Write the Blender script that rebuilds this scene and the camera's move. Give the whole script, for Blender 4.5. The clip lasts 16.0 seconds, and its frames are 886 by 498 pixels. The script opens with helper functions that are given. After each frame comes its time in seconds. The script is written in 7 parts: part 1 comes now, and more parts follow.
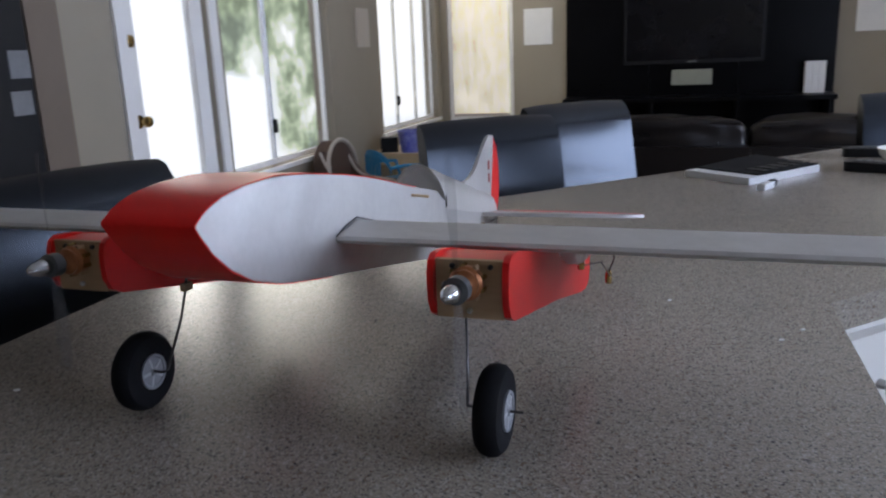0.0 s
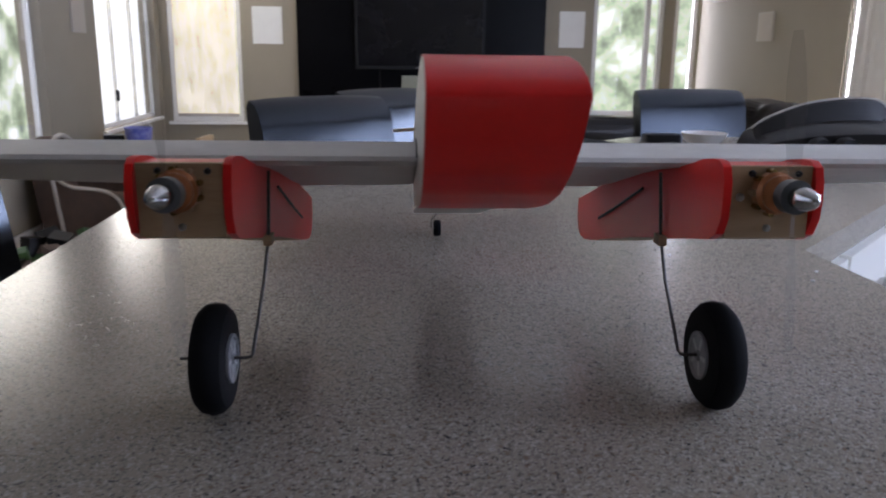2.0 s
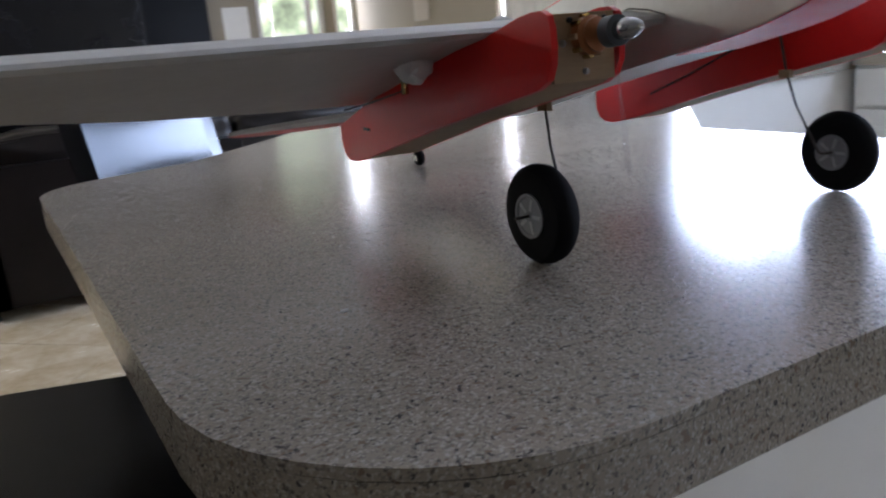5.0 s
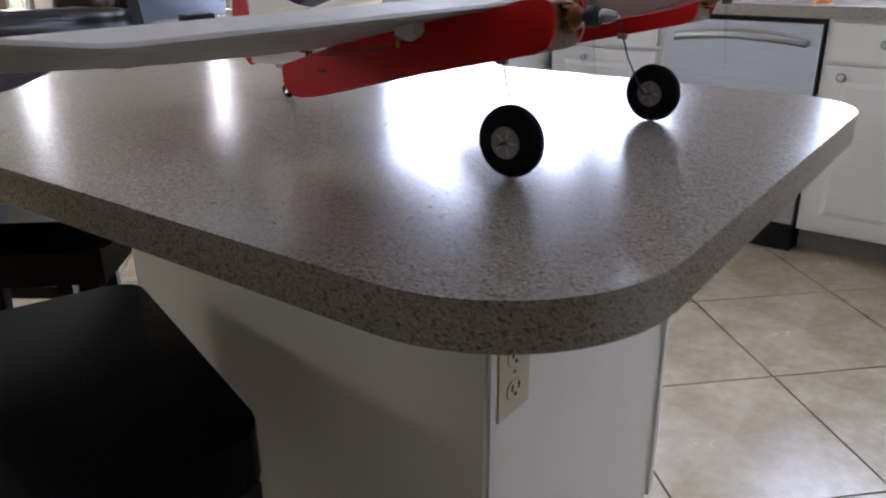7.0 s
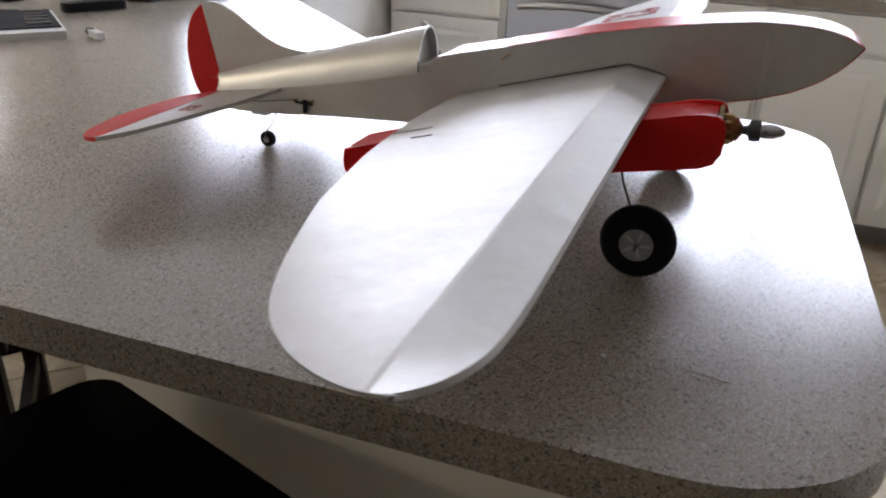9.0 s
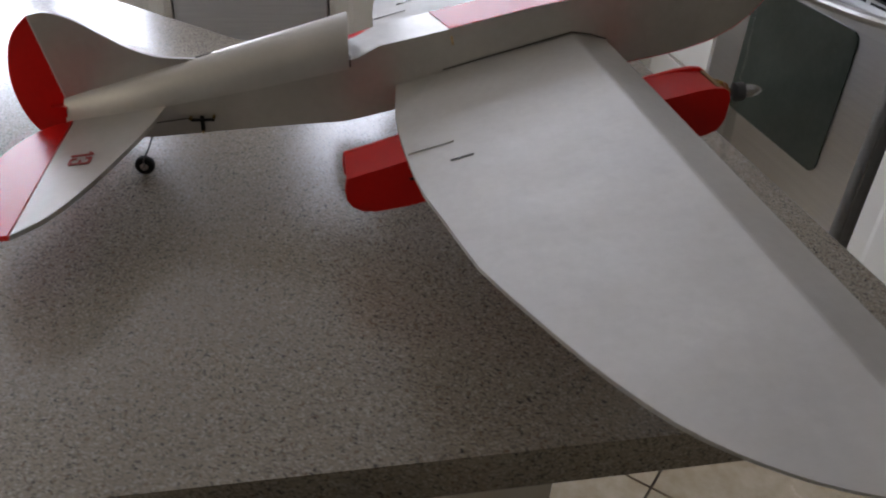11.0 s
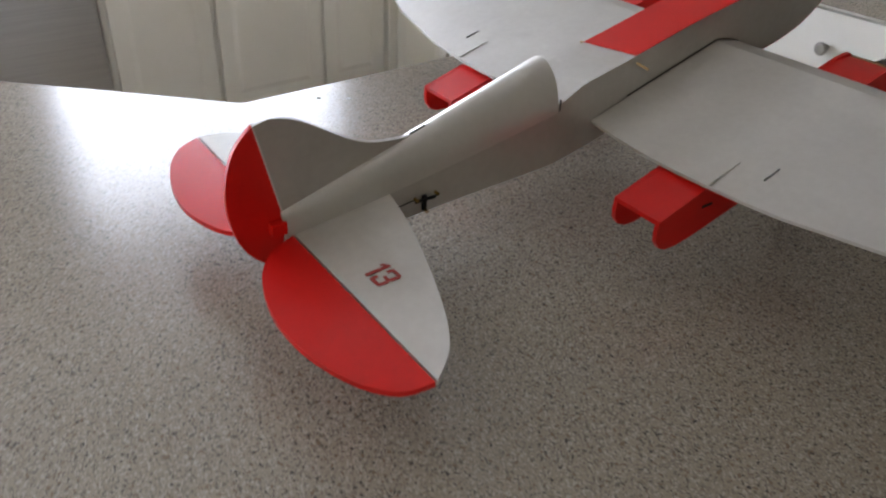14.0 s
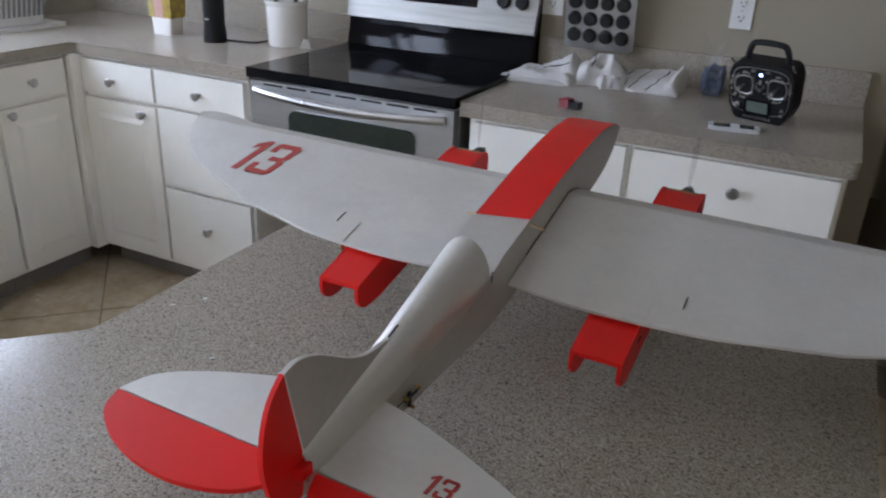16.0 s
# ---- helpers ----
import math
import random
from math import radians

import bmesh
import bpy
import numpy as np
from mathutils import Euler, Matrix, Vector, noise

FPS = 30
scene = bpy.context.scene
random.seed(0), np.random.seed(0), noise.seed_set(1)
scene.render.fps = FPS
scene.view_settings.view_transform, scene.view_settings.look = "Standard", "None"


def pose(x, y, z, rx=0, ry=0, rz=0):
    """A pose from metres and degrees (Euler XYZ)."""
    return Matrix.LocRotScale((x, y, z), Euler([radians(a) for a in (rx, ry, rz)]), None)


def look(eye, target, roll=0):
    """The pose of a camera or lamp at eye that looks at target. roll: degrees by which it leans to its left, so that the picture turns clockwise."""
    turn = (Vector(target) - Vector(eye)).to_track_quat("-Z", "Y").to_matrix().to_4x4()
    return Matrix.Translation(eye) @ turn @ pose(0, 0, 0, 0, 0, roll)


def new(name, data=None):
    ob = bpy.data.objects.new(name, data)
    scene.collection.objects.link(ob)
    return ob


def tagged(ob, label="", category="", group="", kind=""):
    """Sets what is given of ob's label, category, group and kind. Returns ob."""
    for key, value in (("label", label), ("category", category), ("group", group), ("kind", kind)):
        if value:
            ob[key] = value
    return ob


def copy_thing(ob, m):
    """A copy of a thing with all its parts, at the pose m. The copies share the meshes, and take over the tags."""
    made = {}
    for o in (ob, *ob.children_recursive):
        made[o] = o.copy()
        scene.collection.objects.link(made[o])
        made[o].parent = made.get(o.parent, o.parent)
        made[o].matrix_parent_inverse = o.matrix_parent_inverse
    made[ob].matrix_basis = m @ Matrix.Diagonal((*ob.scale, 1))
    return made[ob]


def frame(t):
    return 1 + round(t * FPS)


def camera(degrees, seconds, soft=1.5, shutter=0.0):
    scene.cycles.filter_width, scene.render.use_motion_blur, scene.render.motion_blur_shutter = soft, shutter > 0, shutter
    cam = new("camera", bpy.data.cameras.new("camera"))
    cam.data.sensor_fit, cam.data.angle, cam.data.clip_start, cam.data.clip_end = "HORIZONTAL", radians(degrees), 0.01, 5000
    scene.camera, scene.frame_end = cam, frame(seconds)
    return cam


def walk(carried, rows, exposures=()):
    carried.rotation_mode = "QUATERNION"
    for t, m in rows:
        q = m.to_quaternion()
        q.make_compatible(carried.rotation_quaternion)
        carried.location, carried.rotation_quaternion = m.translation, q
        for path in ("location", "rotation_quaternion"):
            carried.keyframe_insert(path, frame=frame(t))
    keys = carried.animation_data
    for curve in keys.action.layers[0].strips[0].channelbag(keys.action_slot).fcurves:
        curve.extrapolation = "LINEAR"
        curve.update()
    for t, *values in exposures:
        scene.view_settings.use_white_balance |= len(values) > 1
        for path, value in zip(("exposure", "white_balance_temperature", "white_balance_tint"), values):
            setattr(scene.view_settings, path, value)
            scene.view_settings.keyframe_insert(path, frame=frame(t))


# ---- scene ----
# ---- camera ----
cam = camera(59.07, 16.0, soft=2.1, shutter=0.4)
PATH = [
    (0.0, pose(-0.3125, 0.5708, 1.2349, 75.786, 2.306, -163.060)),
    (0.5, pose(-0.2198, 0.5566, 1.2290, 76.756, 1.801, -169.632)),
    (1.0, pose(-0.0900, 0.4999, 1.2022, 75.785, 2.056, -176.303)),
    (1.5, pose(-0.0119, 0.4788, 1.1760, 75.759, 1.320, -179.047)),
    (2.0, pose(0.0598, 0.5034, 1.1527, 76.198, -0.670, 175.494)),
    (2.5, pose(0.1402, 0.5270, 1.1373, 77.659, -0.090, 171.587)),
    (3.0, pose(0.2155, 0.5400, 1.0962, 78.329, 0.862, 168.679)),
    (3.2, pose(0.2479, 0.5391, 1.0792, 77.854, 0.125, 168.154)),
    (5.3, pose(0.5683, 0.4452, 1.0798, 75.171, 4.106, 142.891)),
    (5.5, pose(0.6048, 0.4436, 1.0802, 75.134, 3.463, 138.638)),
    (6.0, pose(0.7246, 0.4525, 1.0812, 73.702, 4.716, 133.737)),
    (6.5, pose(0.8269, 0.4694, 1.1098, 71.003, 4.718, 129.413)),
    (7.0, pose(0.8500, 0.4096, 1.1425, 68.646, 0.463, 126.456)),
    (7.5, pose(0.8776, 0.3194, 1.1885, 66.997, -0.030, 125.109)),
    (8.0, pose(0.8793, 0.2406, 1.2000, 64.866, 0.075, 122.380)),
    (8.5, pose(0.8957, 0.1386, 1.2344, 64.694, -0.878, 116.008)),
    (9.0, pose(0.9089, 0.0332, 1.2804, 63.966, -2.333, 109.433)),
    (9.2, pose(0.9193, -0.0077, 1.2876, 62.177, -2.588, 106.825)),
    (11.3, pose(0.8363, -0.4302, 1.3783, 55.957, -3.715, 77.899)),
    (11.5, pose(0.8208, -0.4714, 1.3845, 55.471, -4.572, 77.773)),
    (12.0, pose(0.7667, -0.5558, 1.4083, 59.261, -7.306, 74.559)),
    (12.5, pose(0.7520, -0.6767, 1.4051, 57.912, -7.261, 65.904)),
    (13.0, pose(0.7691, -0.7853, 1.4065, 57.934, -3.762, 61.225)),
    (13.5, pose(0.7057, -0.8508, 1.3882, 57.284, -3.177, 60.337)),
    (14.0, pose(0.5717, -0.8786, 1.3880, 56.792, -2.025, 53.261)),
    (14.5, pose(0.4975, -0.9021, 1.4139, 58.514, -3.461, 47.153)),
    (15.0, pose(0.3901, -0.9690, 1.4385, 59.982, -2.467, 36.485)),
    (15.5, pose(0.3233, -1.0209, 1.4610, 63.202, -2.811, 31.200)),
    (15.8, pose(0.3255, -1.0452, 1.4587, 65.55, -2.51, 28.45)),
    (16.0, pose(0.3270, -1.0614, 1.4572, 66.129, -2.303, 26.666)),
]
walk(cam, PATH, exposures=((0.0, -0.85, 5900, 16), (0.5, -0.55, 5900, 16), (1.5, -0.6, 5950, 21), (2.5, -0.5, 5700, 17), (3.2, -0.48, 5650, 16), (5.5, -0.15, 6000, 15), (7.0, -0.17, 6150, 18), (8.5, -0.2, 6500, 18), (9.2, -0.22, 6850, 15), (11.3, -0.78, 6850, 16), (11.6, -0.62, 6950, 16), (12.2, -0.13, 7500, 13), (13.0, -0.2, 7200, 13), (14.5, -0.28, 6850, 13), (15.1, -0.31, 6850, 12), (16.0, -0.33, 6250, 13)))

# ---- light ----
world = bpy.data.worlds.new("sky")
scene.world = world
world.use_nodes = True
wn = world.node_tree
sky = wn.nodes.new("ShaderNodeTexSky")
sky.sky_type, sky.sun_disc = "NISHITA", False
sky.sun_elevation, sky.sun_rotation = radians(76), radians(150)
wn.links.new(sky.outputs[0], wn.nodes["Background"].inputs[0])
wn.nodes["Background"].inputs[1].default_value = 0.12
sun = new("sun", bpy.data.lights.new("sun", "SUN"))
sun.data.energy, sun.data.angle, sun.data.color = 3.0, radians(0.6), (1.0, 0.95, 0.88)
sun.matrix_world = look((0, 0, 0), (-0.12, 0.21, -0.97))


def window_light(name, at, target, w, h, energy, color=(0.98, 0.98, 1.0)):
    """Daylight entering by a window: an area lamp in its opening."""
    lamp = new(name, bpy.data.lights.new(name, "AREA"))
    lamp.data.shape, lamp.data.size, lamp.data.size_y = "RECTANGLE", w, h
    lamp.data.energy, lamp.data.color = energy, color
    lamp.matrix_world = look(at, target)
    return lamp


WALL_X, TV_Y, LIV_X, KIT_X, BACK_Y, CEIL = 2.2, -7.6, -3.22, -2.88, 1.68, 2.7
TOP, KTOP = 0.914, 0.928
window_light("daylight_door", (WALL_X + 0.04, -2.95, 1.86), (0, -2.95, 1.86), 0.42, 0.3, 9, (1.0, 0.92, 0.72))
window_light("daylight_casement", (WALL_X + 0.04, -4.12, 2.03), (0, -4.12, 2.03), 1.2, 0.5, 19, (1.0, 0.92, 0.72))
window_light("daylight_corner", (WALL_X + 0.04, -6.6, 2.03), (0, -6.6, 2.03), 1.3, 0.5, 28, (1.0, 0.92, 0.72))
window_light("daylight_slider", (LIV_X - 0.04, -2.33, 1.10), (0, -2.33, 1.10), 1.45, 1.85, 180, (0.82, 0.94, 1.17))
window_light("daylight_side", (-3.075, TV_Y - 0.04, 1.45), (-3.075, 0, 1.45), 0.14, 1.6, 14)
window_light("daylight_sink", (KIT_X - 0.04, 0.40, 1.82), (0, 0.40, 1.82), 1.34, 1.2, 56, (0.80, 0.93, 1.18))
window_light("daylight_sink_side", (KIT_X - 0.04, -1.185, 1.67), (0, -1.185, 1.67), 0.36, 0.95, 17, (0.82, 0.94, 1.17))
window_light("daylight_curtain", (LIV_X - 0.04, -4.86, 1.15), (0, -4.86, 1.15), 0.13, 2.0, 34)

# ---- materials ----
MATS = {}


def nd(nt, kind, **ins):
    n = nt.nodes.new(kind)
    for k, v in ins.items():
        n.inputs[k].default_value = v
    return n


def mk(name, c1, c2=None, scale=6.0, fine=180.0, rough=0.5, metal=0.0, bump=0.05, spec=0.5, coat=0.0, trans=0.0, emit=None, rvar=0.08, stretch=(1, 1, 1)):
    """A node material: two colours mixed by a broad and a fine noise, roughness that varies, and fine relief."""
    m = bpy.data.materials.new(name)
    m.use_nodes = True
    nt = m.node_tree
    b = nt.nodes["Principled BSDF"]
    c2 = c2 or tuple(x * 0.85 for x in c1)
    tc = nt.nodes.new("ShaderNodeTexCoord")
    mp = nt.nodes.new("ShaderNodeMapping")
    mp.inputs["Scale"].default_value = stretch
    nt.links.new(tc.outputs["Object"], mp.inputs[0])
    n1 = nd(nt, "ShaderNodeTexNoise", Scale=scale, Detail=5.0, Roughness=0.6)
    n2 = nd(nt, "ShaderNodeTexNoise", Scale=fine, Detail=3.0, Roughness=0.6)
    for n in (n1, n2):
        nt.links.new(mp.outputs[0], n.inputs["Vector"])
    mix = nt.nodes.new("ShaderNodeMath")
    mix.operation = "ADD"
    h = nd(nt, "ShaderNodeMath")
    h.operation = "MULTIPLY"
    h.inputs[1].default_value = 0.35
    nt.links.new(n2.outputs[0], h.inputs[0])
    nt.links.new(n1.outputs[0], mix.inputs[0])
    nt.links.new(h.outputs[0], mix.inputs[1])
    ramp = nt.nodes.new("ShaderNodeValToRGB")
    ramp.color_ramp.elements[0].position, ramp.color_ramp.elements[1].position = 0.45, 0.9
    ramp.color_ramp.elements[0].color, ramp.color_ramp.elements[1].color = (*c2, 1), (*c1, 1)
    nt.links.new(mix.outputs[0], ramp.inputs[0])
    nt.links.new(ramp.outputs[0], b.inputs["Base Color"])
    rr = nd(nt, "ShaderNodeMapRange")
    rr.inputs["To Min"].default_value, rr.inputs["To Max"].default_value = max(0.02, rough - rvar), min(1.0, rough + rvar)
    nt.links.new(n1.outputs[0], rr.inputs[0])
    nt.links.new(rr.outputs[0], b.inputs["Roughness"])
    b.inputs["Metallic"].default_value = metal
    b.inputs["Specular IOR Level"].default_value = spec
    b.inputs["Coat Weight"].default_value = coat
    b.inputs["Transmission Weight"].default_value = trans
    if emit:
        b.inputs["Emission Color"].default_value = (*emit[:3], 1)
        b.inputs["Emission Strength"].default_value = emit[3]
    if bump:
        bp = nd(nt, "ShaderNodeBump", Strength=bump, Distance=0.002)
        nt.links.new(mix.outputs[0], bp.inputs["Height"])
        nt.links.new(bp.outputs[0], b.inputs["Normal"])
    MATS[name] = m
    return m


def counter_mat():
    """Speckled grey laminate: dark, rust and pale grains in a warm grey ground."""
    m = mk("speckled_counter", (0.350, 0.310, 0.253), (0.300, 0.263, 0.208), 4, 120, 0.22, bump=0.03, rvar=0.04, spec=0.46)
    nt = m.node_tree
    b = nt.nodes["Principled BSDF"]
    base = b.inputs["Base Color"].links[0].from_socket
    tc = nt.nodes.new("ShaderNodeTexCoord")
    for sc, lo, hi, col in ((380, 0.53, 0.62, (0.225, 0.20, 0.17)), (270, 0.60, 0.67, (0.13, 0.115, 0.10)), (460, 0.55, 0.64, (0.45, 0.41, 0.355)), (200, 0.63, 0.69, (0.21, 0.155, 0.115)), (240, 0.66, 0.71, (0.07, 0.066, 0.064))):
        n = nd(nt, "ShaderNodeTexNoise", Scale=sc, Detail=1.5, Roughness=0.5)
        mp = nt.nodes.new("ShaderNodeMapping")
        mp.inputs["Location"].default_value = (sc * 0.37, sc * 0.11, sc * 0.05)
        nt.links.new(tc.outputs["Object"], mp.inputs[0])
        nt.links.new(mp.outputs[0], n.inputs["Vector"])
        r = nt.nodes.new("ShaderNodeMapRange")
        r.inputs["From Min"].default_value, r.inputs["From Max"].default_value = lo, hi
        nt.links.new(n.outputs[0], r.inputs[0])
        mx = nt.nodes.new("ShaderNodeMix")
        mx.data_type = "RGBA"
        nt.links.new(r.outputs[0], mx.inputs[0])
        nt.links.new(base, mx.inputs[6])
        mx.inputs[7].default_value = (*col, 1)
        base = mx.outputs[2]
    nt.links.new(base, b.inputs["Base Color"])
    return m


M_COUNTER = counter_mat()
M_WALL = mk("beige_wall_paint", (0.310, 0.272, 0.208), (0.285, 0.25, 0.19), 3, 250, 0.75, bump=0.12)
M_GRILLE = mk("painted_grille", (0.47, 0.42, 0.35), (0.44, 0.39, 0.32), 8, 300, 0.7, bump=0.2)
# darker brown than the beige walls, used on the wall end only
M_WALLBROWN = mk("wall_end_brown", (0.17, 0.13, 0.095), (0.14, 0.105, 0.075), 3, 250, 0.75, bump=0.12)
M_CEIL = mk("ceiling_paint", (0.62, 0.59, 0.54), (0.58, 0.55, 0.50), 3, 200, 0.85, bump=0.15)
M_WHITE = mk("white_cabinet_paint", (0.83, 0.81, 0.755), (0.79, 0.77, 0.71), 5, 200, 0.38, bump=0.04)
M_TRIM = mk("white_trim_paint", (0.80, 0.79, 0.76), (0.76, 0.75, 0.72), 5, 200, 0.4, bump=0.03)
M_TILE = mk("beige_floor_tile", (0.60, 0.51, 0.38), (0.34, 0.26, 0.145), 4.5, 30, 0.25, bump=0.06)
M_GROUT = mk("grout", (0.22, 0.18, 0.14), (0.16, 0.13, 0.10), 20, 200, 0.9)
M_STEEL = mk("brushed_steel", (0.55, 0.55, 0.55), (0.48, 0.48, 0.48), 3, 90, 0.32, 1.0, 0.03, stretch=(1, 1, 30))
M_PANELSTEEL = mk("bright_brushed_steel", (0.30, 0.295, 0.28), (0.22, 0.215, 0.205), 3, 60, 0.34, 1.0, 0.02, stretch=(1, 1, 20))
M_DOORSTEEL = mk("satin_steel", (0.43, 0.43, 0.44), (0.36, 0.36, 0.37), 3, 90, 0.36, 1.0, 0.03, stretch=(1, 1, 30))
M_CHROME = mk("chrome", (0.75, 0.75, 0.76), (0.68, 0.68, 0.7), 8, 90, 0.14, 1.0, 0.0)
M_NICKEL = mk("satin_nickel", (0.45, 0.44, 0.42), (0.38, 0.37, 0.35), 20, 90, 0.3, 1.0, 0.0)
M_BLACKGLASS = mk("black_glass", (0.008, 0.008, 0.01), (0.005, 0.005, 0.006), 4, 50, 0.06, bump=0.0, rvar=0.03, spec=0.11)
M_SCREEN = mk("television_glass", (0.008, 0.008, 0.01), (0.005, 0.005, 0.006), 4, 50, 0.10, bump=0.0, rvar=0.03, spec=0.28)
M_BLACK = mk("black_plastic", (0.012, 0.012, 0.013), (0.008, 0.008, 0.009), 20, 300, 0.45, bump=0.05, spec=0.2)
M_LEATHER = mk("black_leather", (0.0035, 0.0035, 0.005), (0.002, 0.002, 0.003), 14, 220, 0.21, bump=0.015, spec=0.46, rvar=0.02)
M_LEATHER.node_tree.nodes["Principled BSDF"].inputs["Specular Tint"].default_value = (0.76, 0.86, 1.0, 1)
M_SEAT = mk("black_seat_leather", (0.0035, 0.0035, 0.005), (0.002, 0.002, 0.003), 20, 300, 0.24, bump=0.02, spec=0.045, rvar=0.01)
M_SOFA = mk("dark_brown_leather", (0.009, 0.0065, 0.0055), (0.005, 0.004, 0.0035), 6, 60, 0.30, bump=0.5, spec=0.22)
M_DARKWOOD = mk("dark_stained_wood", (0.008, 0.006, 0.005), (0.005, 0.004, 0.003), 8, 80, 0.4, stretch=(6, 6, 1), spec=0.22)
M_DARKPANEL = mk("black_wall_panel", (0.004, 0.004, 0.005), (0.003, 0.003, 0.0035), 2, 60, 0.3, spec=0.07)
M_SILVER = mk("silver_painted_foam", (0.60, 0.585, 0.555), (0.51, 0.495, 0.468), 9, 120, 0.54, 0.50, 0.24, spec=0.26, rvar=0.10)
def crumple(m, scale, depth):
    """Broad soft dents on top of a material's own fine relief."""
    nt = m.node_tree
    b = nt.nodes["Principled BSDF"]
    tc = nt.nodes.new("ShaderNodeTexCoord")
    n = nd(nt, "ShaderNodeTexNoise", Scale=scale, Detail=2.0, Roughness=0.45)
    nt.links.new(tc.outputs["Object"], n.inputs["Vector"])
    bp = nt.nodes.new("ShaderNodeBump")
    bp.inputs["Strength"].default_value, bp.inputs["Distance"].default_value = 1.0, depth
    nt.links.new(n.outputs[0], bp.inputs["Height"])
    if b.inputs["Normal"].links:
        nt.links.new(b.inputs["Normal"].links[0].from_socket, bp.inputs["Normal"])
    nt.links.new(bp.outputs[0], b.inputs["Normal"])


crumple(M_SILVER, 20.0, 0.0022)
M_BODY = mk("silver_film", (0.60, 0.585, 0.555), (0.49, 0.475, 0.45), 9, 120, 0.42, 0.72, 0.22, spec=0.3, rvar=0.10)
crumple(M_BODY, 26.0, 0.0012)
M_DECK = mk("silver_paper", (0.68, 0.665, 0.63), (0.60, 0.585, 0.55), 7, 160, 0.38, 0.80, 0.12, spec=0.4, rvar=0.06)
crumple(M_DECK, 22.0, 0.0010)
M_FOAMW = mk("white_foam_paper", (0.74, 0.73, 0.72), (0.69, 0.68, 0.67), 9, 300, 0.5, 0.1, 0.08)
M_RED = mk("red_film", (0.67, 0.013, 0.010), (0.57, 0.010, 0.007), 7, 240, 0.36, bump=0.08, spec=0.26)
M_REDPRINT = mk("dark_red_print", (0.36, 0.03, 0.02), (0.30, 0.022, 0.016), 20, 300, 0.5)
M_PLY = mk("plywood", (0.36, 0.24, 0.13), (0.26, 0.16, 0.08), 12, 90, 0.6, stretch=(1, 8, 8))
M_RUBBER = mk("foam_tyre_rubber", (0.010, 0.010, 0.011), (0.006, 0.006, 0.007), 30, 400, 0.8, bump=0.2, spec=0.12)
M_HUB = mk("pale_grey_plastic", (0.27, 0.275, 0.285), (0.22, 0.225, 0.235), 30, 200, 0.45)
M_HUBDARK = mk("grey_plastic", (0.065, 0.07, 0.072), (0.05, 0.053, 0.055), 30, 200, 0.4)
M_COPPER = mk("copper_winding", (0.36, 0.14, 0.05), (0.20, 0.07, 0.025), 60, 300, 0.42, 0.6, 0.2)
M_BRASS = mk("brass", (0.50, 0.35, 0.13), (0.40, 0.27, 0.09), 30, 200, 0.25, 1.0, 0.0)
M_WIRE = mk("spring_steel_wire", (0.10, 0.095, 0.09), (0.06, 0.055, 0.05), 40, 200, 0.35, 0.9, 0.0)
M_PROP = mk("smoke_plastic", (0.30, 0.30, 0.31), (0.27, 0.27, 0.28), 20, 100, 0.3, bump=0.0)
M_PROP.node_tree.nodes["Principled BSDF"].inputs["Alpha"].default_value = 0.09
M_PINE = mk("pale_pine", (0.62, 0.46, 0.27), (0.52, 0.37, 0.2), 6, 90, 0.45, stretch=(8, 8, 1))
M_BLUE = mk("blue_plastic", (0.02, 0.22, 0.42), (0.015, 0.17, 0.36), 12, 100, 0.35)
M_INDIGO = mk("indigo_plastic", (0.05, 0.06, 0.42), (0.3, 0.32, 0.6), 18, 60, 0.4)
M_BROWNFAB = mk("brown_fabric", (0.10, 0.065, 0.048), (0.07, 0.045, 0.034), 15, 300, 0.9, bump=0.4)
M_CREAM = mk("cream_piping", (0.50, 0.46, 0.41), (0.44, 0.40, 0.35), 15, 300, 0.8)
M_GLASS = mk("window_glass", (0.98, 0.99, 0.98), (0.98, 0.99, 0.98), 3, 20, 0.02, bump=0.0, trans=1.0, rvar=0.0)
M_PAPER = mk("white_paper", (0.74, 0.74, 0.72), (0.70, 0.70, 0.68), 10, 200, 0.7)
M_CERAMIC = mk("white_ceramic", (0.78, 0.76, 0.72), (0.74, 0.72, 0.68), 8, 100, 0.18, coat=0.3, bump=0.0)
M_CLOTH = mk("white_cloth", (0.54, 0.525, 0.505), (0.45, 0.44, 0.425), 20, 500, 0.9, bump=0.5)
M_STRIPE = mk("grey_cloth_stripe", (0.05, 0.05, 0.06), (0.035, 0.035, 0.04), 20, 500, 0.9)
M_CURTAIN = mk("sheer_curtain", (0.74, 0.70, 0.63), (0.66, 0.62, 0.55), 6, 200, 0.85, bump=0.2)
M_ALMOND = mk("almond_plastic", (0.62, 0.58, 0.44), (0.58, 0.54, 0.4), 10, 100, 0.35)
# daylight through the cloth is emitted; noise paints dappled leaf shadows into it
M_SHADE = mk("woven_shade_painted_glow", (0.60, 0.55, 0.42), (0.5, 0.45, 0.33), 3, 200, 0.8, emit=(0.85, 0.77, 0.57, 0.75))
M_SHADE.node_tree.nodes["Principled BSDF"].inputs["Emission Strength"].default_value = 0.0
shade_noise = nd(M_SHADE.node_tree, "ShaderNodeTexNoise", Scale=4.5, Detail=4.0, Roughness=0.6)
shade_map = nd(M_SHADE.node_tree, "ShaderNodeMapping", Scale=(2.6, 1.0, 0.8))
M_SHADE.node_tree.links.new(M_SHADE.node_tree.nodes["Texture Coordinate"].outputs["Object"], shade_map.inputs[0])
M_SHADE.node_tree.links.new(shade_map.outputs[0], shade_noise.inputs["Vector"])
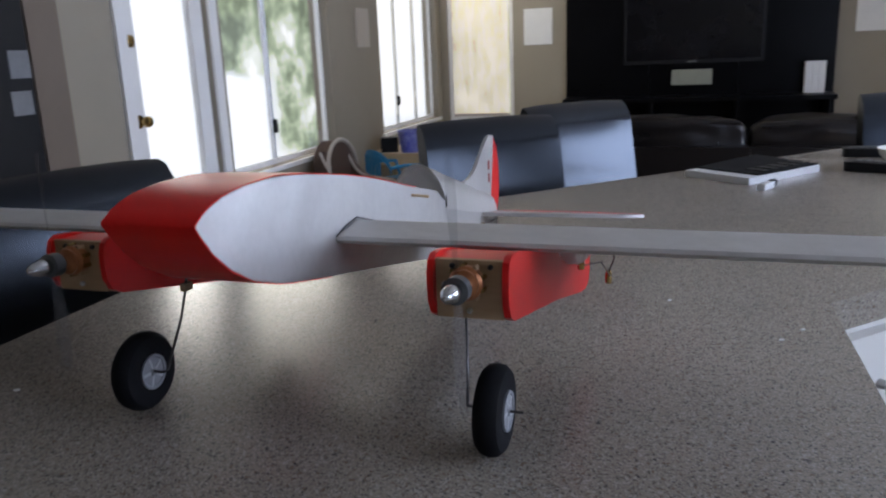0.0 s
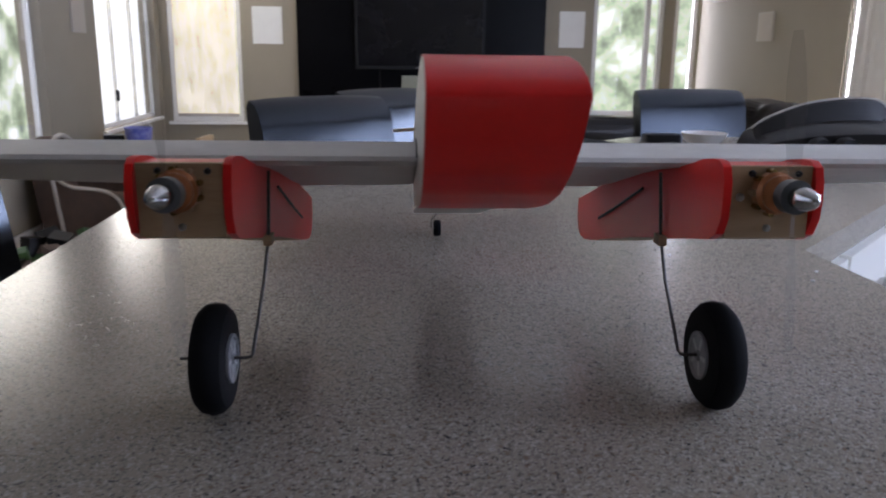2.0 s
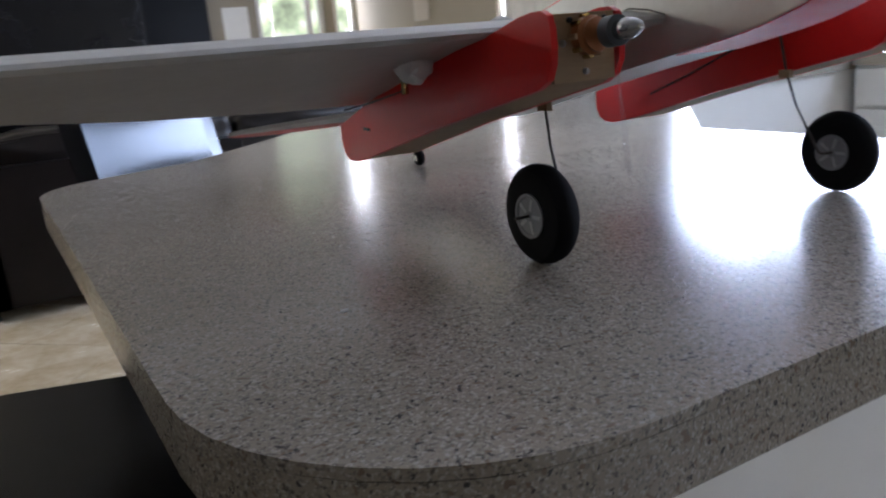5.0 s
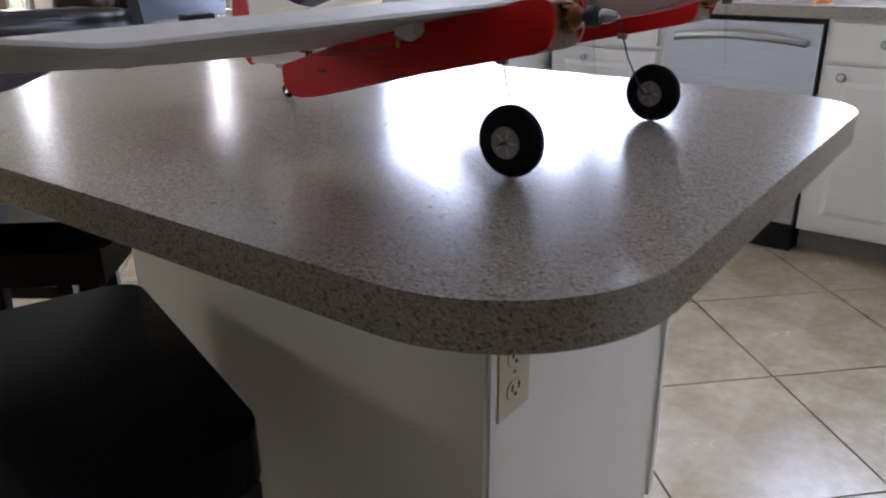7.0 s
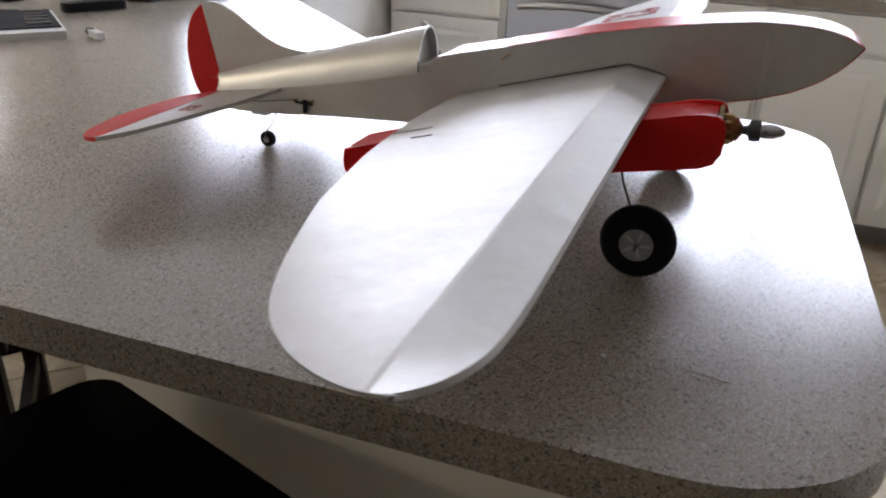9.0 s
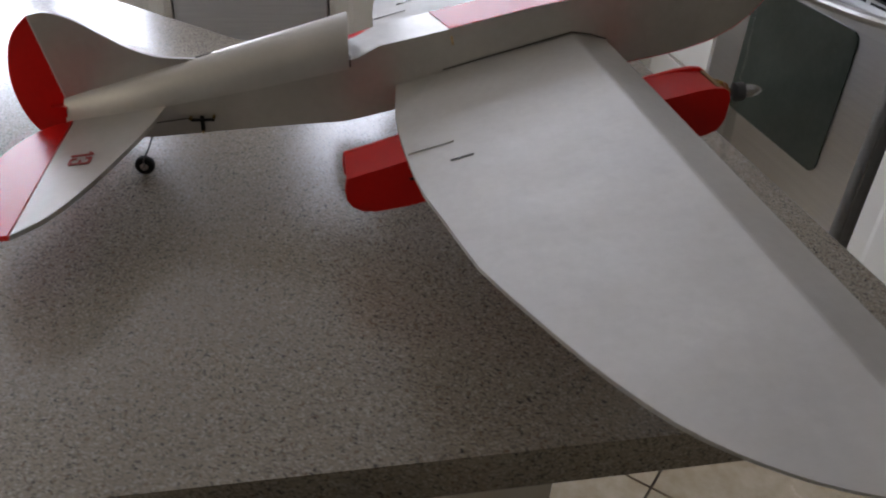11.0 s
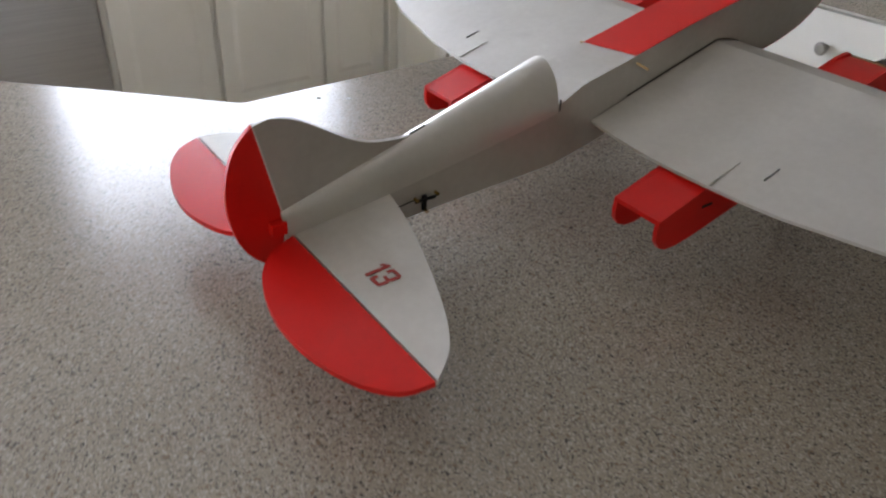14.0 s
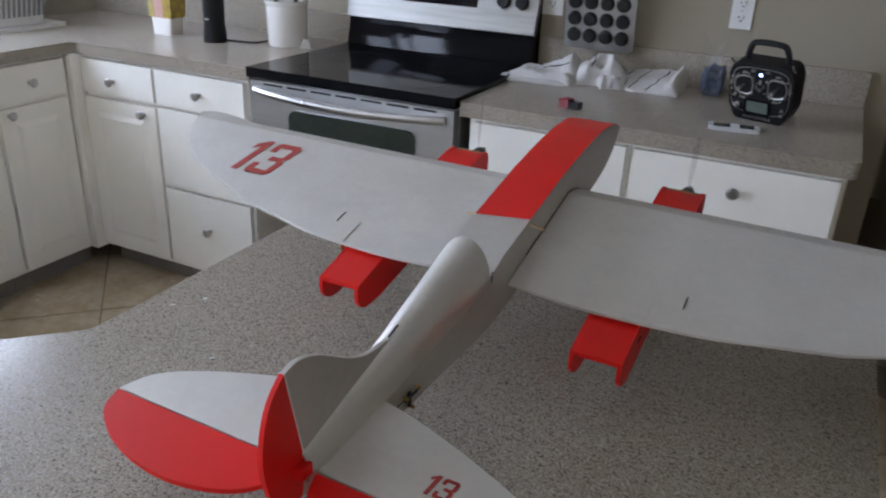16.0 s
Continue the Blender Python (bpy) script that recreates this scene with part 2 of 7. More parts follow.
dapple_glow_range = nd(M_SHADE.node_tree, "ShaderNodeMapRange")
dapple_glow_range.inputs["From Min"].default_value, dapple_glow_range.inputs["From Max"].default_value = 0.34, 0.68
dapple_glow_range.inputs["To Min"].default_value, dapple_glow_range.inputs["To Max"].default_value = 0.45, 1.35
M_SHADE.node_tree.links.new(shade_noise.outputs[0], dapple_glow_range.inputs[0])
M_SHADE.node_tree.links.new(dapple_glow_range.outputs[0], M_SHADE.node_tree.nodes["Principled BSDF"].inputs["Emission Strength"])
M_WHITEPL = mk("white_plastic", (0.74, 0.74, 0.73), (0.70, 0.70, 0.69), 12, 100, 0.35)
M_SAGE = mk("pale_green_grey_plastic", (0.30, 0.31, 0.25), (0.26, 0.27, 0.22), 12, 100, 0.4)
M_YELLOW = mk("yellow_plastic", (0.75, 0.50, 0.03), (0.68, 0.44, 0.02), 12, 100, 0.4)
M_GREEN = mk("green_leaf", (0.05, 0.11, 0.03), (0.03, 0.07, 0.02), 12, 100, 0.5)
M_PATIO = mk("sunlit_patio", (0.66, 0.63, 0.58), (0.6, 0.57, 0.52), 2, 60, 0.85)


def garden_mat():
    """Far garden outside the windows: leaves, sky gaps and white patio walls below and beside them, their sunlight
    painted in as emission.
    """
    m = bpy.data.materials.new("garden_backdrop")
    m.use_nodes = True
    nt = m.node_tree
    out = nt.nodes["Material Output"]
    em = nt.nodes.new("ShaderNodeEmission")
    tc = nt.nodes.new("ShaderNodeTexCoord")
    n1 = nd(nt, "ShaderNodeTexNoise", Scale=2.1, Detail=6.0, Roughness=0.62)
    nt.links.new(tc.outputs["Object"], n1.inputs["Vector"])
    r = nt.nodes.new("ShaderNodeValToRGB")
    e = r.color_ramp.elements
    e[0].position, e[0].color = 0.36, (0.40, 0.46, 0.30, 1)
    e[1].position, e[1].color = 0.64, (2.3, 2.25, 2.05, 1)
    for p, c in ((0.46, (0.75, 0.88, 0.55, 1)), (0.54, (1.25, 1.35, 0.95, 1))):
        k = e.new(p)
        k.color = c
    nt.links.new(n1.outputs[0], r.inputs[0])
    sep = nt.nodes.new("ShaderNodeSeparateXYZ")
    nt.links.new(tc.outputs["Object"], sep.inputs[0])

    def edge(sock, lo, hi, wobble):
        add = nt.nodes.new("ShaderNodeMath")
        add.operation = "MULTIPLY_ADD"
        nt.links.new(n1.outputs[0], add.inputs[0])
        add.inputs[1].default_value = wobble
        nt.links.new(sock, add.inputs[2])
        g = nt.nodes.new("ShaderNodeMapRange")
        g.inputs["From Min"].default_value, g.inputs["From Max"].default_value = lo, hi
        nt.links.new(add.outputs[0], g.inputs[0])
        return g.outputs[0]

    def both(op, p, q):
        k = nt.nodes.new("ShaderNodeMath")
        k.operation = op
        nt.links.new(p, k.inputs[0])
        nt.links.new(q, k.inputs[1])
        return k.outputs[0]
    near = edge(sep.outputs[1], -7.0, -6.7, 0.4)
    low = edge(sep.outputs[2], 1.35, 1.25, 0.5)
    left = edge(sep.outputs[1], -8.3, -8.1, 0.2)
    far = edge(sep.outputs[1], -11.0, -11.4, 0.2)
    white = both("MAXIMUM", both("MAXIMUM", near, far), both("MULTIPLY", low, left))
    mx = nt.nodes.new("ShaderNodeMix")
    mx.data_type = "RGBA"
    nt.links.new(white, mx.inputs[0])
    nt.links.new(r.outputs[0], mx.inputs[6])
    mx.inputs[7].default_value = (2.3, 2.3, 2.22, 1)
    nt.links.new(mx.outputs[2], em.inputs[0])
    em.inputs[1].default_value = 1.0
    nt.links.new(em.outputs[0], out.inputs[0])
    return m


M_GARDEN = garden_mat()
# plain white backdrop; its emission stands in for sun on a wall
M_GLARE = mk("white_glow_backdrop", (0.8, 0.79, 0.76), (0.74, 0.73, 0.7), 1.2, 30, 0.9, emit=(1.0, 0.99, 0.96, 2.0))


# ---- mesh helpers ----
def box(bm, x0, x1, y0, y1, z0, z1, m=None):
    vs = [bm.verts.new((x, y, z)) for z in (z0, z1) for y in (y0, y1) for x in (x0, x1)]
    if m is not None:
        for v in vs:
            v.co = m @ v.co
    for f in ((0, 2, 3, 1), (4, 5, 7, 6), (0, 1, 5, 4), (2, 6, 7, 3), (0, 4, 6, 2), (1, 3, 7, 5)):
        bm.faces.new([vs[i] for i in f])
    return vs


def prism(bm, pts, lo, hi, axis="z"):
    """A polygon extruded along an axis. pts: (x, y) for z, (y, z) for x, (x, z) for y."""
    def at(p, h):
        return {"z": (p[0], p[1], h), "x": (h, p[0], p[1]), "y": (p[0], h, p[1])}[axis]
    a = [bm.verts.new(at(p, lo)) for p in pts]
    b = [bm.verts.new(at(p, hi)) for p in pts]
    n = len(pts)
    bm.faces.new(a[::-1])
    bm.faces.new(b)
    for i in range(n):
        bm.faces.new((a[i], a[(i + 1) % n], b[(i + 1) % n], b[i]))
    return a + b


def lathe(bm, prof, m=None, n=28):
    """Turn a profile of (radius, height) about z, then place it by m."""
    m = m or Matrix()
    rings = []
    for r, h in prof:
        if r < 1e-6:
            rings.append([bm.verts.new(m @ Vector((0, 0, h)))])
        else:
            rings.append([bm.verts.new(m @ Vector((r * math.cos(2 * math.pi * i / n), r * math.sin(2 * math.pi * i / n), h))) for i in range(n)])
    for a, b in zip(rings, rings[1:]):
        for i in range(n):
            j = (i + 1) % n
            if len(a) == 1 and len(b) > 1:
                bm.faces.new((a[0], b[i], b[j]))
            elif len(b) == 1 and len(a) > 1:
                bm.faces.new((a[i], a[j], b[0]))
            elif len(a) > 1:
                bm.faces.new((a[i], a[j], b[j], b[i]))
    for ring, flip in ((rings[0], True), (rings[-1], False)):
        if len(ring) > 1:
            bm.faces.new(ring[::-1] if flip else ring)


def tube(bm, path, r, n=10):
    """A round bar along a path of points."""
    path = [Vector(p) for p in path]
    rings = []
    for i, p in enumerate(path):
        d = (path[min(i + 1, len(path) - 1)] - path[max(i - 1, 0)]).normalized()
        u = d.orthogonal().normalized() if i == 0 else (rings_u - d * rings_u.dot(d)).normalized()
        rings_u = u
        v = d.cross(u)
        rings.append([bm.verts.new(p + r * (math.cos(2 * math.pi * k / n) * u + math.sin(2 * math.pi * k / n) * v)) for k in range(n)])
    for a, b in zip(rings, rings[1:]):
        for k in range(n):
            bm.faces.new((a[k], a[(k + 1) % n], b[(k + 1) % n], b[k]))
    bm.faces.new(rings[0][::-1])
    bm.faces.new(rings[-1])


def loft(bm, rings, closed=True, caps=True):
    """Skin a row of point rings of equal length."""
    vs = [[bm.verts.new(p) for p in ring] for ring in rings]
    n = len(vs[0])
    for a, b in zip(vs, vs[1:]):
        for k in range(n if closed else n - 1):
            bm.faces.new((a[k], a[(k + 1) % n], b[(k + 1) % n], b[k]))
    if caps and closed:
        bm.faces.new(vs[0][::-1])
        bm.faces.new(vs[-1])


def bevel(bm, w, seg=2, angle=40):
    es = [e for e in bm.edges if len(e.link_faces) == 2 and e.calc_face_angle(0) > radians(angle)]
    bmesh.ops.bevel(bm, geom=es, offset=w, segments=seg, profile=0.5, affect="EDGES", clamp_overlap=True)


def solid(name, bm, material, smooth=35):
    bmesh.ops.remove_doubles(bm, verts=bm.verts, dist=1e-6)
    bmesh.ops.recalc_face_normals(bm, faces=bm.faces)
    me = bpy.data.meshes.new(name)
    bm.to_mesh(me)
    bm.free()
    me.materials.append(material)
    if smooth:
        me.polygons.foreach_set("use_smooth", [True] * len(me.polygons))
        me.set_sharp_from_angle(angle=radians(smooth))
    return new(name, me)


def part(name, bm, material, parent, label="", smooth=35):
    """One mesh object under a thing or a part."""
    ob = solid(name, bm, material, smooth)
    ob.parent = parent
    return tagged(ob, label)


def thing(name, label, category, m=None, group=""):
    ob = new(name)
    ob.empty_display_size = 0.05
    ob.matrix_basis = m or Matrix()
    return tagged(ob, label, category, group)


def structure(name, bm, material, label="", smooth=0):
    return tagged(solid(name, bm, material, smooth), label, kind="structure")


def shared(name, me, parent, m):
    """A piece that shares mesh data with its like."""
    ob = new(name, me)
    ob.parent = parent
    ob.matrix_basis = m
    return ob


def rounded(pts, radii, seg=8):
    """A polygon with its corners rounded."""
    out = []
    n = len(pts)
    for i in range(n):
        p, r = Vector(pts[i]), radii[i]
        if r <= 0:
            out.append(tuple(p))
            continue
        a, b = (Vector(pts[i - 1]) - p).normalized(), (Vector(pts[(i + 1) % n]) - p).normalized()
        half = a.angle(b) / 2
        d = r / math.tan(half)
        c = p + (a + b).normalized() * (r / math.sin(half))
        s, e = p + a * d - c, p + b * d - c
        ang = s.angle(e)
        sign = 1 if s.x * e.y - s.y * e.x > 0 else -1
        for k in range(seg + 1):
            t = sign * ang * k / seg
            out.append((c.x + s.x * math.cos(t) - s.y * math.sin(t), c.y + s.x * math.sin(t) + s.y * math.cos(t)))
    return out


def smooth_line(pts, n):
    """A Catmull-Rom curve through points."""
    out = []
    P4 = [pts[0], *pts, pts[-1]]
    for i in range(1, len(P4) - 2):
        p0, p1, p2, p3 = [Vector(q) for q in P4[i - 1:i + 3]]
        for k in range(n):
            t = k / n
            out.append(tuple(0.5 * ((2 * p1) + (p2 - p0) * t + (2 * p0 - 5 * p1 + 4 * p2 - p3) * t * t + (3 * p1 - p0 - 3 * p2 + p3) * t ** 3)))
    out.append(tuple(pts[-1]))
    return out

# ---- structure ----
def wall_with_openings(name, axis, at, depth, lo, hi, openings, label):
    """A wall across one axis, at its room face, with real openings (a0, a1, z0, z1)."""
    bm = bmesh.new()
    cuts = sorted({lo, hi, *[v for o in openings for v in o[:2]]})
    for a0, a1 in zip(cuts, cuts[1:]):
        zs = [0.0]
        for o in openings:
            if o[0] <= a0 + 1e-6 and o[1] >= a1 - 1e-6:
                zs += [o[2], o[3]]
        zs.append(CEIL)
        for z0, z1 in zip(zs[::2], zs[1::2]):
            if z1 - z0 > 1e-4:
                if axis == "x":
                    box(bm, min(at, at + depth), max(at, at + depth), a0, a1, z0, z1)
                else:
                    box(bm, a0, a1, min(at, at + depth), max(at, at + depth), z0, z1)
    return structure(name, bm, M_WALL, label)


SILL, HEAD = 0.56, 2.3
WIN_EAST = [(-4.83, -3.42, SILL, HEAD), (-7.45, -5.83, SILL, HEAD)]
DOOR_EAST = (-3.30, -2.60, 0.02, 2.05)
SLIDER = (-3.12, -1.55, 0.02, 2.05)
CURTAIN = (-4.95, -4.2, 0.05, 2.2)
SINKWIN = (-0.32, 1.12, 1.16, 2.46)
SINKSIDE = (-1.41, -0.96, 1.14, 2.2)
TVWIN = [(1.42, 2.12, 0.5, HEAD), (-2.84, -2.11, 0.58, HEAD), (-3.19, -2.95, 0.5, HEAD)]
wall_with_openings("wall_east", "x", WALL_X, 0.15, TV_Y - 0.15, BACK_Y + 0.15, WIN_EAST + [DOOR_EAST], "beige painted wall with a glazed door and windows")
wall_with_openings("wall_south", "y", TV_Y, -0.15, LIV_X - 0.15, WALL_X, TVWIN, "beige painted wall behind the television")
wall_with_openings("wall_west", "x", LIV_X, -0.15, TV_Y, -1.45, [CURTAIN, SLIDER], "beige painted living room wall with curtained opening")
wall_with_openings("wall_west_kitchen", "x", KIT_X, -0.15, -1.45, BACK_Y, [SINKSIDE, SINKWIN], "beige painted kitchen wall over the counter")
wall_with_openings("wall_north", "y", BACK_Y, 0.15, KIT_X - 0.15, WALL_X, [(0.52, 1.45, 0.0, 2.1)], "beige painted wall behind the stove")
bm = bmesh.new()
for x0, x1, y0, y1, z0, z1 in ((0.40, 0.50, BACK_Y + 0.15, BACK_Y + 2.2, 0, 2.4), (1.47, 1.57, BACK_Y + 0.15, BACK_Y + 2.2, 0, 2.4), (0.40, 1.57, BACK_Y + 2.2, BACK_Y + 2.3, 0, 2.4), (0.40, 1.57, BACK_Y + 0.15, BACK_Y + 2.3, 2.4, 2.5), (0.40, 1.57, BACK_Y + 0.15, BACK_Y + 2.3, -0.1, -0.005)):
    box(bm, x0, x1, y0, y1, z0, z1)
structure("wall_hallway", bm, M_WALL, "dim hallway beyond the kitchen doorway")
bm = bmesh.new()
box(bm, LIV_X, KIT_X - 0.15, -1.45, -1.3, 0, CEIL)
structure("wall_return", bm, M_WALL, "beige painted wall return")
bm = bmesh.new()
box(bm, LIV_X - 0.15, WALL_X + 0.15, TV_Y - 0.15, BACK_Y + 0.15, CEIL, CEIL + 0.12)
structure("ceiling", bm, M_CEIL, "plain pale ceiling")
bm = bmesh.new()
box(bm, 1.62, WALL_X, -1.565, -1.43, 0, CEIL)
structure("wall_stub", bm, M_WALLBROWN, "brown wall end beside the refrigerator")


def window_frame(name, axis, at, a0, a1, z0, z1, mullions=(), inward=1, label="white vinyl window with clear glass", f=0.045, reveal=0.02, latches=()):
    """Frame, mullions, sill and panes set into an opening. inward: the sign of the way into the room."""
    w = thing(name, label, "window")
    w["kind"] = "structure"

    def bar(nm, p0, p1, q0, q1, d0=-0.09, d1=-reveal, mat=M_TRIM):
        bm = bmesh.new()
        e0, e1 = sorted((at + inward * d0, at + inward * d1))
        if axis == "x":
            box(bm, e0, e1, p0, p1, q0, q1)
        else:
            box(bm, p0, p1, e0, e1, q0, q1)
        return part(nm, bm, mat, w, smooth=0)
    bar("frame_side", a0, a0 + f, z0, z1)
    bar("frame_side", a1 - f, a1, z0, z1)
    bar("frame_top", a0 + f, a1 - f, z1 - f, z1)
    bar("frame_bottom", a0 + f, a1 - f, z0, z0 + f)
    edges = [a0 + f, *mullions, a1 - f]
    for mu in mullions:
        bar("mullion", mu - 0.025, mu + 0.025, z0 + f, z1 - f, -0.085, -reveal - 0.005)
    for p, q in zip(edges, edges[1:]):
        pane = bar("pane", p + 0.002, q - 0.002, z0 + f, z1 - f, -0.058, -0.052, M_GLASS)
        pane.visible_shadow = False
    for at_y in latches:
        bar("latch", at_y - 0.014, at_y + 0.014, 0.76, 0.85, -reveal - 0.004, -reveal + 0.022, M_BLACK)
    bar("window_sill", a0 - 0.03, a1 + 0.03, z0 - 0.03, z0 - 0.002, -reveal, 0.05 if reveal < 0.04 else 0.022)
    return w


window_frame("window_1", "x", WALL_X, *WIN_EAST[0], mullions=(-4.02,), inward=-1, f=0.035, reveal=0.062, latches=(-4.03,))
window_frame("window_2", "x", WALL_X, *WIN_EAST[1], mullions=(-6.9, -6.38), inward=-1, f=0.035, reveal=0.062, latches=(-6.38,))
window_frame("window_3", "y", TV_Y, *TVWIN[0], inward=1, label="white window behind a drawn woven shade")
window_frame("window_4", "y", TV_Y, *TVWIN[1], mullions=(-2.68,), inward=1, label="white window looking onto garden trees")
window_frame("window_5", "y", TV_Y, *TVWIN[2], inward=1)
window_frame("window_6", "x", LIV_X, *CURTAIN, mullions=(-4.6,), inward=1)
window_frame("window_7", "x", LIV_X, *SLIDER, mullions=(-2.34,), inward=1)
window_frame("window_8", "x", KIT_X, *SINKWIN, mullions=(0.40,), inward=1)
window_frame("window_9", "x", KIT_X, *SINKSIDE, inward=1)


def shade():
    """Roller shade drawn over the window beside the television."""
    t = thing("roller_shade", "tan woven roller shade, daylight and dappled shadows put in as glow", "window shade", pose(1.77, TV_Y - 0.012, 0))
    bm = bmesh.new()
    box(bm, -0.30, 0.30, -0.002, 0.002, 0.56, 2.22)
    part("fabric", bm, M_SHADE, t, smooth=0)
    bm = bmesh.new()
    lathe(bm, [(0.02, -0.3), (0.02, 0.3)], pose(0, 0, 2.24, 0, 90, 0), 16)
    part("roller", bm, M_TRIM, t)
    bm = bmesh.new()
    box(bm, -0.30, 0.30, -0.006, 0.006, 0.545, 0.575)
    part("hem_bar", bm, M_CREAM, t)


shade()


def glazed_door():
    d = thing("door_1", "white glazed patio door with brass knob and deadbolt", "door", pose(WALL_X, 0, 0))
    d["kind"] = "structure"
    a0, a1, z0, z1 = DOOR_EAST
    st = 0.115
    for nm, p0, p1, q0, q1 in (("stile", a1 - st, a1 - 0.004, z0, z1), ("stile", a0 + 0.004, a0 + st, z0, z1), ("rail", a0 + st, a1 - st, z1 - 0.14, z1), ("rail", a0 + st, a1 - st, z0, z0 + 0.24)):
        bm = bmesh.new()
        box(bm, 0.03, 0.075, p0, p1, q0, q1)
        bevel(bm, 0.004)
        part(nm, bm, M_TRIM, d)
    bm = bmesh.new()
    box(bm, 0.05, 0.056, a0 + st, a1 - st, z0 + 0.24, z1 - 0.14)
    part("pane", bm, M_GLASS, d, smooth=0).visible_shadow = False
    for nm, z, r in (("door_knob", 0.96, 0.028), ("deadbolt", 1.34, 0.024)):
        bm = bmesh.new()
        m = pose(0.03, a1 - 0.065, z, 0, -90, 0)
        if nm == "door_knob":
            lathe(bm, [(0.0, 0), (0.032, 0), (0.032, 0.006), (0.012, 0.01), (0.012, 0.035), (0.026, 0.042), (0.029, 0.055), (0.022, 0.068), (0, 0.072)], m, 24)
        else:
            lathe(bm, [(0.0, 0), (0.03, 0), (0.03, 0.012), (0.02, 0.018), (0.0, 0.02)], m, 24)
        part(nm, bm, M_BRASS, d, "polished brass")
    for p0, p1, q0, q1 in ((a1, a1 + 0.07, 0, z1 + 0.07), (a0 - 0.07, a0, 0, z1 + 0.07), (a0, a1, z1, z1 + 0.07)):
        bm = bmesh.new()
        box(bm, -0.018, -0.002, p0, p1, q0, q1)
        part("casing", bm, M_TRIM, d, smooth=0)


glazed_door()
bm = bmesh.new()
for x0, x1, y0, y1 in ((WALL_X - 0.016, WALL_X, -7.45, -3.35), (LIV_X + 0.3, WALL_X - 0.016, TV_Y, TV_Y + 0.016), (LIV_X, LIV_X + 0.016, -6.9, -5.05)):
    box(bm, x0, x1, y0, y1, 0.0, 0.10)
structure("baseboard", bm, M_TRIM, "white painted baseboard")

# ground outside, and glowing backdrops of garden and white wall beyond the windows
bm = bmesh.new()
box(bm, -60, 60, -60, 60, -0.3, -0.12)
structure("ground", bm, M_PATIO, "pale sunlit paving round the house")
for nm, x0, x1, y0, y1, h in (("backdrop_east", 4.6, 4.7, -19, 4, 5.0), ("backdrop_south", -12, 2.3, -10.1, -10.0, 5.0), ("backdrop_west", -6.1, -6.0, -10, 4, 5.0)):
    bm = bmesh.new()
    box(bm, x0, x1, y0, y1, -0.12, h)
    structure(nm, bm, M_GLARE if nm == "backdrop_west" else M_GARDEN, "backdrop outside the windows that glows in place of sunlight")
# tiled floor, laid on the diagonal
floor_ob = bmesh.new()
box(floor_ob, LIV_X - 0.15, WALL_X + 0.15, TV_Y - 0.15, BACK_Y + 0.15, -0.12, -0.008)
floor_ob = structure("floor", floor_ob, M_GROUT, "beige ceramic floor tiles laid diagonally")

# ---- island ----
EDGE = 0.0425
ISLAND = [(0.465, 0.227), (-0.492, 0.227), (-0.490, -0.444), (-1.345, -1.30), (KIT_X, -1.30), (KIT_X, -1.93), (-0.73, -1.93), (0.20, -0.99), (0.465, -0.90)]
isl = rounded(ISLAND, [0.17, 0.12, 0.02, 0.02, 0, 0, 0.05, 0.2, 0.14], 10)


def worktop(outline, label, top=TOP):
    """A laminate worktop: edge band, dark glue line and the top sheet."""
    t = thing("worktop", label, "countertop")
    for nm, z0, z1, k, mat, lab in (("edge_band", top - EDGE, top - 0.0072, 0.0006, M_COUNTER, "speckled laminate edge"), ("glue_line", top - 0.0072, top - 0.0064, 0.0012, M_GLUE, "dark seam"), ("top_sheet", top - 0.0064, top, 0.0, M_COUNTER, "")):
        pts = []
        n = len(outline)
        for i, p in enumerate(outline):
            d = (Vector(outline[(i + 1) % n]) - Vector(outline[i - 1])).normalized()
            pts.append((p[0] - k * d.y * SPIN, p[1] + k * d.x * SPIN))
        bm = bmesh.new()
        prism(bm, pts, z0, z1)
        if nm == "top_sheet":
            bevel(bm, 0.0045, 4, 60)
        elif nm == "edge_band":
            bevel(bm, 0.0015, 2, 60)
        part(nm, bm, mat, t, lab)
    return t


SPIN = 1
M_GLUE = mk("dark_glue_line", (0.15, 0.13, 0.11), (0.11, 0.095, 0.08), 30, 200, 0.6)
worktop(isl, "speckled grey laminate breakfast bar top with rounded corners")


def panel_box(t, nm, pts, z0, z1, mat=M_WHITE):
    bm = bmesh.new()
    prism(bm, pts, z0, z1)
    bevel(bm, 0.003, 1)
    return part(nm, bm, mat, t)


base = thing("island_cabinet", "white painted island base under the breakfast bar", "cabinet")
panel_box(base, "body", [(0.165, -0.04), (-0.46, -0.04), (-0.46, -0.45), (-1.33, -1.32), (-2.83, -1.32), (-2.83, -1.62), (-0.67, -1.62), (0.165, -0.765)], 0.09, TOP - EDGE)
panel_box(base, "plinth", [(0.148, -0.07), (-0.42, -0.07), (-0.42, -0.46), (-1.31, -1.36), (-2.8, -1.36), (-2.8, -1.6), (-0.69, -1.6), (0.148, -0.745)], 0.0, 0.09, M_WHITE)
for x in (0.145, -0.455):
    bm = bmesh.new()
    box(bm, x, x + 0.014, -0.0395, -0.034, 0.09, TOP - EDGE - 0.002)
    part("edge_strip", bm, M_TRIM, base, smooth=0)
